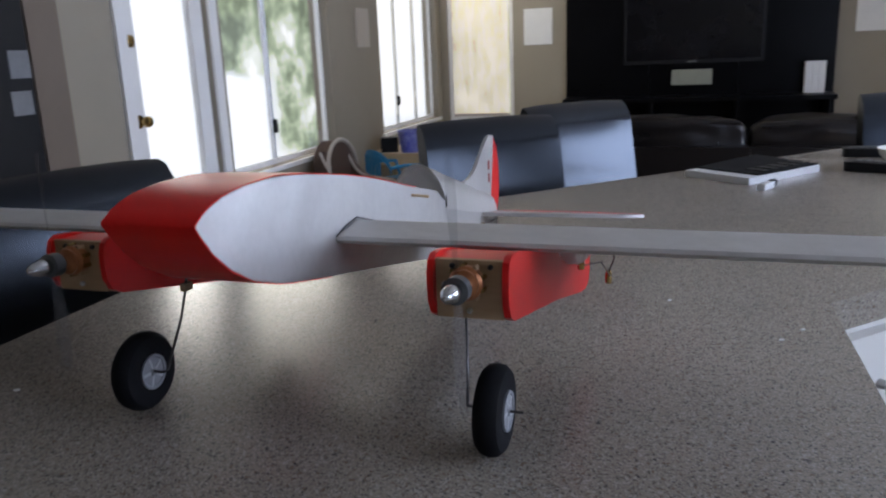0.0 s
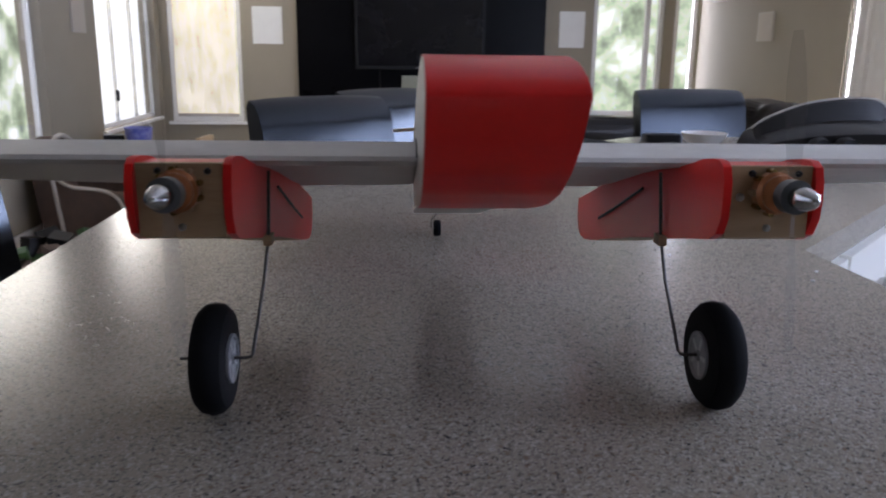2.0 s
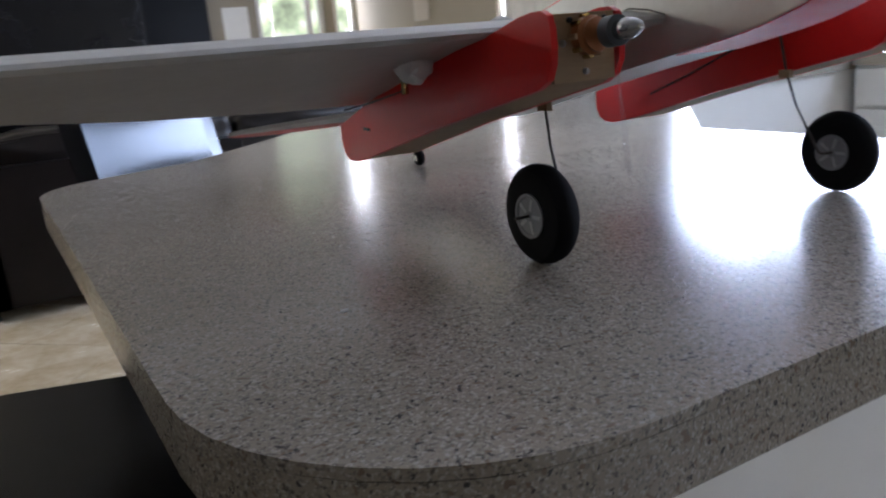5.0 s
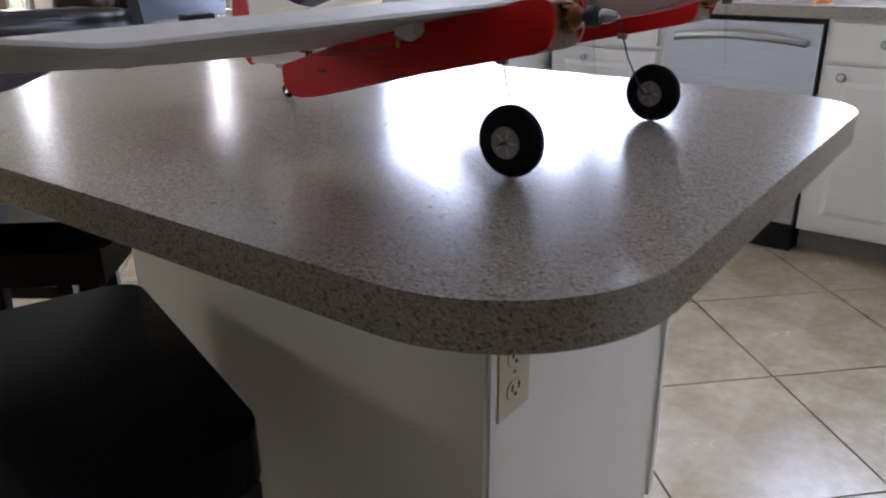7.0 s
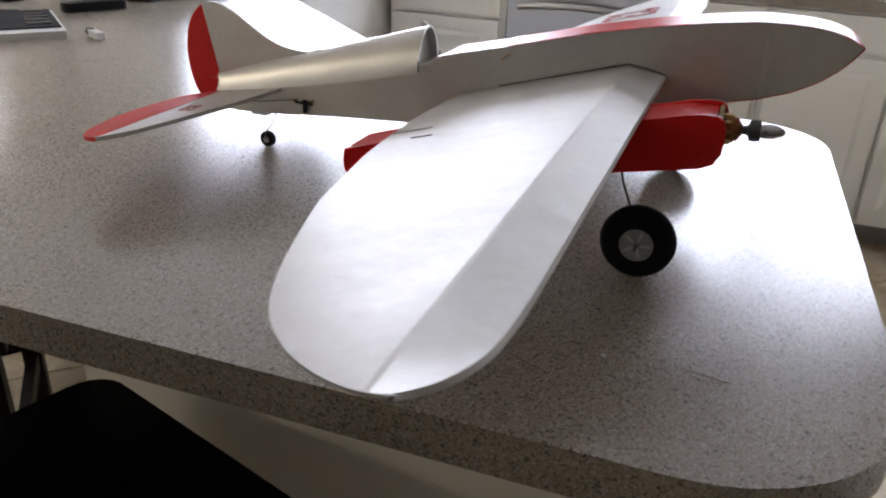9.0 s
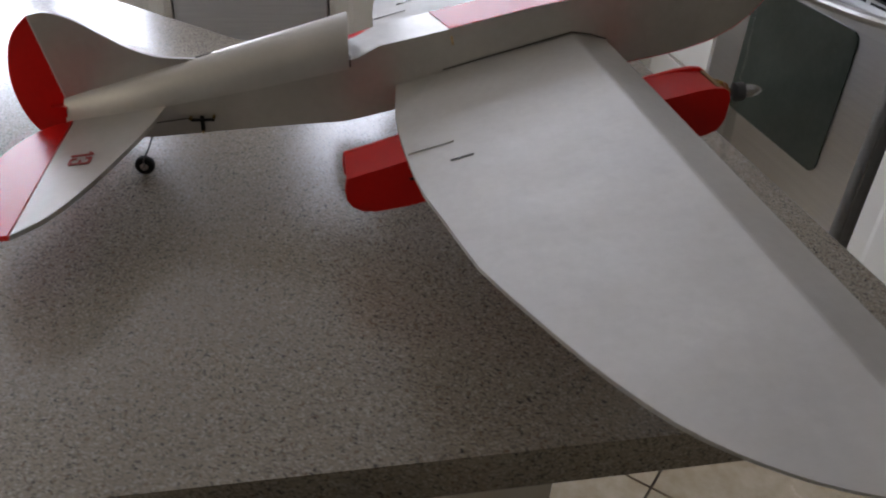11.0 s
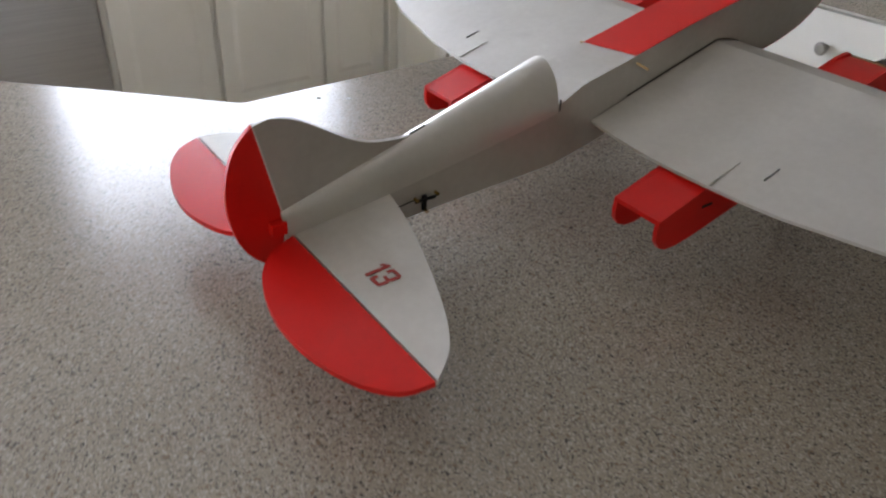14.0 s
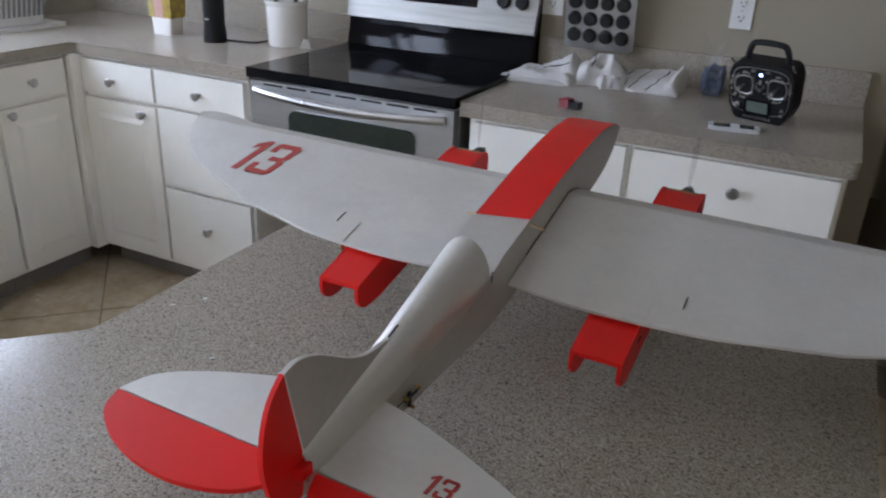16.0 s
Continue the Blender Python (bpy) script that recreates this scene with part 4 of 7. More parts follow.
ONE = [(0.18, 0.0), (0.36, 0.0), (0.36, 1.0), (0.23, 1.0), (0.0, 0.84), (0.0, 0.70), (0.18, 0.79)]
THREE = [(0.0, 0.08), (0.08, 0.0), (0.60, 0.0), (0.70, 0.10), (0.70, 0.42), (0.62, 0.50), (0.70, 0.58), (0.70, 0.90), (0.60, 1.0), (0.08, 1.0), (0.0, 0.92), (0.0, 0.70),
         (0.17, 0.70), (0.17, 0.86), (0.53, 0.86), (0.53, 0.61), (0.48, 0.565), (0.24, 0.565), (0.24, 0.435), (0.48, 0.435), (0.53, 0.39), (0.53, 0.14), (0.17, 0.14), (0.17, 0.31), (0.0, 0.31)]


def number(height, width, x, y, zfun, slope, parent):
    """The painted 13 in blocky slanted strokes, lying on a surface that slopes along y."""
    bm = bmesh.new()
    for strokes, off in ((ONE, 0.0), (THREE, 0.52)):
        pts = [((px + off - 0.61 + 0.16 * (py - 0.5)) * width / 1.22, (py - 0.5) * height) for px, py in strokes]
        prism(bm, pts, 0.0, 0.0005)
    ob = part("painted_number", bm, M_REDPRINT, parent, "dark red painted number 13", smooth=0)
    ob.matrix_basis = pose(x, y, zfun + 0.0013, math.degrees(math.atan(slope)), 0, 0)
    return ob


number(0.088, 0.084, -0.450, -0.122, WA + WB * -0.122, WB, WINGS[-1])


# tail surfaces
def stab_z(y):
    return 0.0722 + 0.18 * (y + 0.605)


def plate(outline, th, zf):
    bm = bmesh.new()
    a = [bm.verts.new((x, y, zf(y) - th / 2)) for x, y in outline]
    b = [bm.verts.new((x, y, zf(y) + th / 2)) for x, y in outline]
    n = len(outline)
    bm.faces.new(a[::-1])
    bm.faces.new(b)
    for i in range(n):
        bm.faces.new((a[i], a[(i + 1) % n], b[(i + 1) % n], b[i]))
    bevel(bm, 0.0012, 2, 50)
    return bm


le_curve = smooth_line([(0.0, -0.5000), (0.0591, -0.5119), (0.1246, -0.5317), (0.1908, -0.5570), (0.230, -0.5790), (0.251, -0.6045)], 5)
le_left = smooth_line([(0.0, -0.5000), (0.0591, -0.5095), (0.1246, -0.5265), (0.1908, -0.5505), (0.232, -0.5745), (0.251, -0.6045)], 5)
stab_out = le_curve + [(-x * 0.952, y) for x, y in le_left[::-1]][:-1]
stab = part("stabilizer", plate(stab_out, 0.005, stab_z), M_SILVER, PLANE, "silver painted foam tailplane")
for s in (-1, 1):
    te = smooth_line([(0.251, -0.6065), (0.2415, -0.6320), (0.2095, -0.6530), (0.1581, -0.6672), (0.1033, -0.6690), (0.0510, -0.6560), (0.022, -0.634), (0.012, -0.6065)], 5)
    part("elevator", plate([(s * x * (1 if s > 0 else 0.952), y) for x, y in te], 0.005, stab_z), M_RED, PLANE, "red elevator with rounded trailing edge")
number(0.0232, 0.0268, 0.120, -0.573, stab_z(-0.573) + 0.0018, 0.18, stab)
fin = smooth_line([(-0.463, 0.1405), (-0.5051, 0.1430), (-0.5341, 0.1525), (-0.5617, 0.1685), (-0.588, 0.1838), (-0.6130, 0.1915), (-0.6310, 0.1885)], 5)
bm = bmesh.new()
prism(bm, fin + [(-0.6085, 0.086), (-0.55, 0.10)], -0.0025, 0.0025, "x")
bevel(bm, 0.001, 2, 50)
part("fin", bm, M_BODY, PLANE, "silver painted foam fin")
rud = smooth_line([(-0.6320, 0.1885), (-0.650, 0.170), (-0.6605, 0.1430), (-0.6630, 0.110), (-0.6555, 0.076), (-0.642, 0.055), (-0.627, 0.045), (-0.614, 0.052), (-0.6095, 0.094)], 5)
bm = bmesh.new()
prism(bm, rud, -0.0025, 0.0025, "x")
bevel(bm, 0.001, 2, 50)
rudder = part("rudder", bm, M_RED, PLANE, "red rudder with rounded trailing edge")
bm = bmesh.new()
prism(bm, [(-0.6322, 0.1880), (-0.6308, 0.1884), (-0.6084, 0.0880), (-0.6098, 0.0876)], -0.0030, 0.0030, "x")
part("hinge_strip", bm, M_FOAMW, PLANE, "pale foam hinge line")
bm = bmesh.new()
box(bm, 0.0, 0.012, -0.626, -0.611, 0.078, 0.090)
bevel(bm, 0.003)
part("rudder_horn", bm, M_RED, rudder)
bm = bmesh.new()
for k, (z0, h) in enumerate(((0.140, 0.014), (0.120, 0.014))):
    box(bm, -0.0035, -0.0026, -0.606, -0.600, z0, z0 + h)
part("marking", bm, M_REDPRINT, PLANE, "small red marking bars", smooth=0)

# servo arms, pushrods
for s in (-1, 1):
    bm = bmesh.new()
    box(bm, s * 0.0235, s * 0.0262, -0.4675, -0.4630, 0.066, 0.083)
    box(bm, s * 0.0262, s * 0.0275, -0.478, -0.452, 0.0775, 0.0810)
    servo = part("servo_arm", bm, M_BLACK, PLANE, "black servo arm")
    for y, z in ((-0.477, 0.082), (-0.452, 0.083), (-0.465, 0.066)):
        bm = bmesh.new()
        lathe(bm, [(0.0, 0), (0.0018, 0), (0.0018, 0.006), (0, 0.006)], pose(s * 0.0245, y, z, 0, 90 * s, 0), 10)
        part("brass_stop", bm, M_BRASS, servo)
    bm = bmesh.new()
    tube(bm, [(s * 0.027, -0.477, 0.082), (s * 0.020, -0.54, 0.070), (s * 0.014, -0.61, 0.063)], 0.0007, 6)
    part("pushrod", bm, M_WIRE, PLANE, "thin steel pushrod")

# tail wheel
bm = bmesh.new()
lathe(bm, [(0.004, -0.005), (0.0095, -0.005), (0.011, -0.003), (0.0112, 0), (0.011, 0.003), (0.0095, 0.005), (0.004, 0.005)], pose(0, -0.541, 0.0112, 0, 90, 0), 24)
tw = part("tail_wheel", bm, M_RUBBER, PLANE, "small black tail wheel")
bm = bmesh.new()
lathe(bm, [(0.0, -0.006), (0.0045, -0.006), (0.0045, 0.006), (0.0, 0.006)], pose(0, -0.541, 0.0112, 0, 90, 0), 16)
part("hub", bm, M_CHROME, tw)
bm = bmesh.new()
tube(bm, [(0.008, -0.541, 0.0112), (0.0085, -0.540, 0.022), (0.0, -0.533, 0.034), (0.0, -0.523, 0.058)], 0.0009, 8)
part("tail_wire", bm, M_WIRE, PLANE)
bm = bmesh.new()
box(bm, -0.006, 0.006, -0.562, -0.538, 0.046, 0.0525)
bevel(bm, 0.002)
part("skid_block", bm, M_FOAMW, PLANE)


M_PROPNUT = mk("dull_aluminium", (0.50, 0.50, 0.50), (0.42, 0.42, 0.42), 30, 200, 0.24, 1.0, 0.02)
M_SPOKE = mk("light_grey_plastic", (0.46, 0.46, 0.47), (0.40, 0.40, 0.41), 30, 200, 0.45)
# nacelles, motors, propellers, landing gear
NAC = [(0.042, 0.1812), (0.0520, 0.1812), (0.0580, 0.1780), (0.0612, 0.170), (0.0618, 0.159), (0.0612, 0.148), (0.0560, 0.1375), (0.045, 0.1318), (-0.0155, 0.1185), (-0.115, 0.0965), (-0.256, 0.0610), (-0.283, 0.0565), (-0.297, 0.0572), (-0.307, 0.0620), (-0.3130, 0.0705), (-0.3145, 0.0812), (-0.3130, 0.0932), (-0.20, 0.129), (-0.06, 0.160), (-0.012, 0.1690), (0.008, 0.1738), (0.026, 0.1788)]


def nacelle(s):
    cx = s * 0.172
    bm = bmesh.new()
    xo, xi = cx + s * 0.030, cx - s * 0.030
    prism(bm, [(y, interp([(-0.3130, 0.0928), (-0.20, 0.1287), (-0.06, 0.1597), (-0.012, 0.1683), (0.006, 0.1727), (0.025, 0.1772), (0.051, 0.1776)], y) + h) for y, h in ((-0.3125, 0), (-0.20, 0), (-0.06, 0), (-0.012, 0), (0.006, 0), (0.025, 0), (0.051, 0), (0.051, -0.003), (0.025, -0.004), (0.006, -0.005), (-0.012, -0.005), (-0.06, -0.005), (-0.20, -0.005), (-0.3125, -0.005))], min(xo, xi) + 0.005, max(xo, xi) - 0.005, "x")
    nac = part("nacelle", bm, M_RED, PLANE, "red foam motor nacelle under the wing")
    for x in (xo, xi):
        bm = bmesh.new()
        a, b = sorted((x, x - s * 0.005 if x == xo else x + s * 0.005))
        prism(bm, NAC, a, b, "x")
        bevel(bm, 0.0014, 2, 30)
        part("side_plate", bm, M_RED, nac, "red side plate with rounded ends")
    bm = bmesh.new()
    box(bm, min(xo, xo + s * 0.0008), max(xo, xo + s * 0.0008), -0.252, -0.237, 0.0908, 0.0936)
    part("slot", bm, M_BLACK, nac, "dark slot cut in the side", smooth=0)
    bm = bmesh.new()
    box(bm, cx - 0.0248, cx + 0.0248, 0.0525, 0.0565, 0.1355, 0.1785)
    fw = part("firewall", bm, M_PLY, nac, "plywood motor mount")
    bm = bmesh.new()
    box(bm, cx - 0.0248, cx + 0.0248, 0.046, 0.0500, 0.1385, 0.1740)
    part("inner_panel", bm, M_RED, nac, "red film panel behind the mount")
    bm = bmesh.new()
    prism(bm, [(0.0522, 0.1355), (0.0522, 0.1385), (0.045, 0.1350), (-0.115, 0.0998), (-0.250, 0.0645), (-0.250, 0.0618), (-0.115, 0.0968), (0.045, 0.1320)], cx - 0.0248, cx + 0.0248, "x")
    part("bottom_plate", bm, M_PLY, nac, "plywood bottom plate")
    for dx, z, mt, r in ((-0.016, 0.1742, M_BLACK, 0.0020), (0.012, 0.1742, M_BLACK, 0.0020), (0.0, 0.1722, M_NICKEL, 0.0024), (0.0, 0.1415, M_NICKEL, 0.0022), (0.018, 0.160, M_NICKEL, 0.0024)):
        bm = bmesh.new()
        lathe(bm, [(r, 0), (r, 0.0015), (r * 0.6, 0.003), (0, 0.003)], pose(cx + dx, 0.0567, z, -90, 0, 0), 12)
        part("screw", bm, mt, nac)
    ax = pose(cx, 0.045, 0.1625, -90 + 4, 0, 0)
    bm = bmesh.new()
    lathe(bm, [(0.0, 0), (0.0118, 0), (0.0124, 0.002), (0.0124, 0.0085), (0.0106, 0.011), (0.0106, 0.0135), (0.006, 0.016), (0.005, 0.0175), (0.0, 0.0175)], ax @ pose(0, 0, 0.0125), 28)
    mot = part("motor", bm, M_COPPER, nac, "copper coloured brushless motor")
    for k in range(9):
        a = 2 * math.pi * k / 9
        bm = bmesh.new()
        tube(bm, [ax @ Vector((0.0124 * math.cos(a), 0.0124 * math.sin(a), 0.013)), ax @ Vector((0.0124 * math.cos(a), 0.0124 * math.sin(a), 0.0205))], 0.0020, 6)
        part("winding", bm, M_BRASS if k % 3 else M_PLY, mot)
    bm = bmesh.new()
    lathe(bm, [(0.0, 0), (0.0018, 0), (0.0018, 0.03), (0, 0.03)], ax @ pose(0, 0, 0.022), 12)
    part("shaft", bm, M_CHROME, mot)
    bm = bmesh.new()
    lathe(bm, [(0.0, 0), (0.004, 0), (0.0046, 0.004), (0.0070, 0.005), (0.0096, 0.006), (0.0096, 0.015), (0.0070, 0.0155), (0, 0.0155)], ax @ pose(0, 0, 0.030), 24)
    prop = part("propeller", bm, M_HUBDARK, nac, "grey propeller at rest")
    for up in (3, 183):
        rr = []
        for k in range(13):
            u = k / 12
            r = 0.010 + 0.080 * u
            ch = 0.0018 + 0.0036 * math.sin(math.pi * min(1, u * 0.92 + 0.05)) ** 0.7
            tw_ = radians(50 - 36 * u)
            c, sn = math.cos(tw_), math.sin(tw_)
            ring = []
            for q, h in ((-1, 0), (-0.4, 0.0007), (0.5, 0.0008), (1, 0), (0.4, -0.0004), (-0.4, -0.0004)):
                a, b = q * ch, h
                ring.append(ax @ pose(0, 0, 0.040, 0, 0, up) @ Vector((a * c - b * sn, r, a * sn + b * c)))
            rr.append(ring)
        bm = bmesh.new()
        loft(bm, rr)
        part("blade", bm, M_PROP, prop, "translucent smoke-grey blade")
    bm = bmesh.new()
    lathe(bm, [(0.006, 0), (0.0062, 0.004), (0.0066, 0.005), (0.0064, 0.010), (0.0050, 0.015), (0.0028, 0.019), (0.0, 0.0212)], ax @ pose(0, 0, 0.0455), 24)
    part("spinner", bm, M_PROPNUT, prop, "polished aluminium prop nut")
    # landing gear
    lx = s * 0.1395
    bm = bmesh.new()
    tube(bm, [(lx, -0.045, 0.160), (lx, -0.035, 0.116), (s * 0.1425, -0.026, 0.085), (s * 0.1480, -0.004, 0.040), (s * 0.1488, -0.001, 0.0388), (s * 0.1520, 0.0, 0.0385), (s * 0.1600, 0.0, 0.0383), (s * 0.196, 0.0, 0.038)], 0.0012, 8)
    gear = part("landing_gear", bm, M_WIRE, PLANE, "bent spring steel landing gear wire")
    bm = bmesh.new()
    box(bm, lx - 0.0028, lx + 0.0028, -0.041, -0.029, 0.1095, 0.1165)
    bevel(bm, 0.0015)
    part("clamp", bm, M_PLY, gear)
    wm = pose(s * 0.1724, 0, 0.038, 0, 90, 0)
    bm = bmesh.new()
    lathe(bm, [(0.0165, -0.0104), (0.026, -0.0112), (0.033, -0.0098), (0.0368, -0.0058), (0.038, 0.0), (0.0368, 0.0058), (0.033, 0.0098), (0.026, 0.0112), (0.0165, 0.0104)], wm, 48)
    wh = part("wheel", bm, M_RUBBER, gear, "black foam rubber tyre")
    bm = bmesh.new()
    lathe(bm, [(0.0, -0.0105), (0.003, -0.013), (0.0045, -0.0112), (0.0135, -0.0110), (0.0145, -0.0122), (0.0168, -0.0122), (0.0168, 0.0122), (0.0145, 0.0122), (0.0135, 0.0110), (0.0045, 0.0112), (0.003, 0.013), (0.0, 0.0105)], wm, 32)
    hub = part("wheel_hub", bm, M_HUB, gear, "pale grey plastic wheel hub")
    for k in range(5):
        for sd in (-1, 1):
            a = 2 * math.pi * k / 5
            bm = bmesh.new()
            box(bm, -0.0013, 0.0013, 0.004, 0.014, min(sd * 0.0095, sd * 0.0116), max(sd * 0.0095, sd * 0.0116), wm @ pose(0, 0, 0, 0, 0, math.degrees(a)))
            part("spoke", bm, M_SPOKE, gear, smooth=0)
    # wing servo below the wing
    bm = bmesh.new()
    box(bm, s * 0.221 - 0.005, s * 0.221 + 0.005, -0.108, -0.084, 0.141, 0.160)
    bevel(bm, 0.003)
    bmesh.ops.create_icosphere(bm, subdivisions=3, radius=0.0135, matrix=pose(s * 0.221, -0.094, 0.151))
    for v in bm.verts:
        v.co += Vector((noise.noise(v.co * 160), noise.noise(v.co * 150 + Vector((5, 0, 0))), 0.6 * noise.noise(v.co * 170 + Vector((0, 7, 0))))) * 0.0045
    sv = part("servo", bm, M_WHITEPL, WINGS[s], "small servo under the wing with white tape")
    bm = bmesh.new()
    lathe(bm, [(0.0, 0), (0.003, 0), (0.003, 0.012), (0.0, 0.012)], pose(s * 0.225, -0.104, 0.130), 10)
    part("servo_horn", bm, M_BRASS, sv)
    bm = bmesh.new()
    tube(bm, [(s * 0.226, -0.104, 0.133), (s * 0.235, -0.16, 0.122), (s * 0.2385, -0.205, 0.116 if s > 0 else 0.095)], 0.0008, 6)
    part("aileron_pushrod", bm, M_WIRE, sv)
    if s < 0:
        bm = bmesh.new()
        tube(bm, [(s * 0.2404, -0.206, 0.122), (s * 0.2415, -0.212, 0.112), (s * 0.2370, -0.214, 0.100), (s * 0.2355, -0.214, 0.090)], 0.0009, 6)
        link = part("aileron_link", bm, M_WIRE, sv, "bent wire below the control slot")
        bm = bmesh.new()
        lathe(bm, [(0.0, 0), (0.0030, 0), (0.0034, 0.003), (0.0034, 0.010), (0.0026, 0.013), (0.0, 0.013)], pose(s * 0.2357, -0.214, 0.085), 10)
        part("connector", bm, M_BRASS, link, "brass pushrod connector")
    bm = bmesh.new()
    tube(bm, [(s * 0.1396, -0.085, 0.142), (s * 0.1393, -0.16, 0.112), (s * 0.1395, -0.215, 0.092)], 0.0011, 6)
    part("wire_lead", bm, M_BLACK, nac, "thin black motor wire")


for s in (-1, 1):
    nacelle(s)

# ---- living room ----
def wall_panel():
    t = thing("wall_panel", "black media wall panel behind the television", "wall panel", pose(0, TV_Y, 0))
    for x0, x1 in ((-1.605, -0.776), (-0.774, 0.056), (0.058, 0.866)):
        bm = bmesh.new()
        box(bm, x0, x1, 0.001, 0.05, 0.0, 2.5)
        bevel(bm, 0.003, 1)
        part("board", bm, M_DARKPANEL, t)
    tv = thing("television", "black flat television on the dark panel", "television", pose(-0.345, TV_Y + 0.05, 1.405))
    bm = bmesh.new()
    box(bm, -0.645, 0.645, 0.012, 0.055, -0.38, 0.38)
    bevel(bm, 0.01, 3)
    case = part("case", bm, M_BLACK, tv)
    bm = bmesh.new()
    box(bm, -0.615, 0.615, 0.0555, 0.058, -0.345, 0.35)
    part("screen", bm, M_SCREEN, tv, "dark reflecting screen", smooth=0)
    bm = bmesh.new()
    box(bm, -0.2, 0.2, 0.0, 0.012, -0.2, 0.2)
    part("bracket", bm, M_BLACK, tv, smooth=0)
    bm = bmesh.new()
    box(bm, -0.04, 0.04, 0.0555, 0.058, -0.366, -0.358)
    part("nameplate", bm, M_NICKEL, tv, smooth=0)


wall_panel()


def wall_speaker(m, w, h, label, face):
    t = thing("wall_speaker", label, "speaker", m)
    bm = bmesh.new()
    box(bm, -w / 2, w / 2, 0.0, 0.012, -h / 2, h / 2)
    bevel(bm, 0.004)
    part("frame", bm, face, t)
    bm = bmesh.new()
    box(bm, -w / 2 + 0.012, w / 2 - 0.012, 0.0122, 0.0145, -h / 2 + 0.012, h / 2 - 0.012)
    part("grille", bm, face, t, smooth=0)


wall_speaker(pose(1.157, TV_Y + 0.001, 1.435), 0.29, 0.355, "white in-wall speaker grille beside the media panel", M_PAPER)
wall_speaker(pose(-1.885, TV_Y + 0.001, 1.435), 0.26, 0.355, "white in-wall speaker grille beside the media panel", M_PAPER)
wall_speaker(pose(WALL_X - 0.001, -5.465, 1.44, 0, 0, 90), 0.26, 0.30, "beige painted in-wall speaker grille between the windows", M_GRILLE)
wall_speaker(pose(LIV_X + 0.001, -6.16, 1.435, 0, 0, -90), 0.28, 0.24, "beige painted in-wall speaker grille on the side wall", M_GRILLE)


def center_speaker():
    t = thing("center_speaker", "grey-green centre speaker below the television", "speaker", pose(-0.347, TV_Y + 0.05, 0.895))
    bm = bmesh.new()
    box(bm, -0.186, 0.186, 0, 0.07, -0.071, 0.071)
    bevel(bm, 0.008, 3)
    part("cabinet", bm, M_SAGE, t)
    bm = bmesh.new()
    box(bm, -0.175, 0.175, 0.0702, 0.073, -0.06, 0.06)
    part("grille", bm, M_SAGE, t, smooth=0)
    r = thing("modem", "white ribbed modem standing on the media shelf", "modem", pose(-1.427, TV_Y + 0.13, 0.725))
    for k in range(3):
        bm = bmesh.new()
        box(bm, -0.084 + k * 0.057, -0.030 + k * 0.057, -0.05, 0.05, 0.0, 0.285)
        bevel(bm, 0.012, 3)
        part("rib", bm, M_WHITEPL, r)
    c = thing("media_shelf", "black media shelf under the television", "shelf", pose(-0.37, TV_Y + 0.05, 0))
    bm = bmesh.new()
    box(bm, -1.22, 1.22, 0.0, 0.36, 0.68, 0.724)
    bevel(bm, 0.004)
    part("top", bm, M_DARKPANEL, c)
    for x in (-1.18, -0.4, 0.4, 1.18):
        bm = bmesh.new()
        box(bm, x - 0.02, x + 0.02, 0.0, 0.34, 0.0, 0.68)
        part("upright", bm, M_DARKPANEL, c, smooth=0)


center_speaker()


def sofa(m, width, cushions, label, height=0.84):
    """Leather sofa seen from behind; own -y is the side that people face."""
    t = thing("sofa", label, "sofa", m)
    bm = bmesh.new()
    box(bm, -width / 2, width / 2, -0.90, -0.02, 0.06, 0.42)
    bevel(bm, 0.04, 3)
    part("base", bm, M_SOFA, t)
    cw = (width - 0.36) / cushions
    for k in range(cushions):
        x0 = -width / 2 + 0.18 + k * cw
        bm = bmesh.new()
        box(bm, x0 + 0.004, x0 + cw - 0.004, -0.86, -0.26, 0.40, 0.52)
        bevel(bm, 0.035, 3)
        part("seat_cushion", bm, M_SOFA, t)
        bm = bmesh.new()
        top = height + 0.012 * (k % 2)
        bmesh.ops.create_icosphere(bm, subdivisions=5, radius=1.0)
        for v in bm.verts:
            ex, ey, ez = (math.copysign(abs(e) ** 0.36, e) for e in v.co)
            dent = 0.030 * noise.noise(Vector((ex * 1.7 + k * 5, ey, ez * 1.9 + width))) + 0.012 * noise.noise(Vector((ex * 5 + k, ey * 2, ez * 4)))
            v.co = Vector((x0 + cw / 2 + ex * (cw / 2 - 0.004), -0.19 + ey * (0.15 + dent), 0.48 + (top - 0.48) * (0.5 + 0.5 * ez) + dent * 0.7 * max(0.0, ez)))
        cush = part("back_cushion", bm, M_SOFA, t, "soft padded back cushion", 80)
        bm = bmesh.new()
        tube(bm, [(x0 + 0.05 + (cw - 0.10) * i / 20, -0.062 + 0.006 * math.sin(i), top - 0.030 + 0.006 * math.sin(i * 0.9)) for i in range(21)], 0.007, 8)
        part("piping", bm, M_SOFA, cush)
        bm = bmesh.new()
        box(bm, x0 + 0.002, x0 + cw - 0.002, -0.10, 0.0, 0.08, height - 0.13)
        bevel(bm, 0.03, 3)
        part("back_panel", bm, M_SOFA, t)
    for s in (-1, 1):
        bm = bmesh.new()
        x = s * (width / 2 - 0.09)
        box(bm, x - 0.09, x + 0.09, -0.90, -0.02, 0.06, 0.64)
        bevel(bm, 0.06, 4)
        part("arm", bm, M_SOFA, t)
        for y in (-0.82, -0.1):
            bm = bmesh.new()
            lathe(bm, [(0.03, 0.0), (0.035, 0.07)], pose(x, y, 0), 12)
            part("foot", bm, M_DARKWOOD, t)
    return t


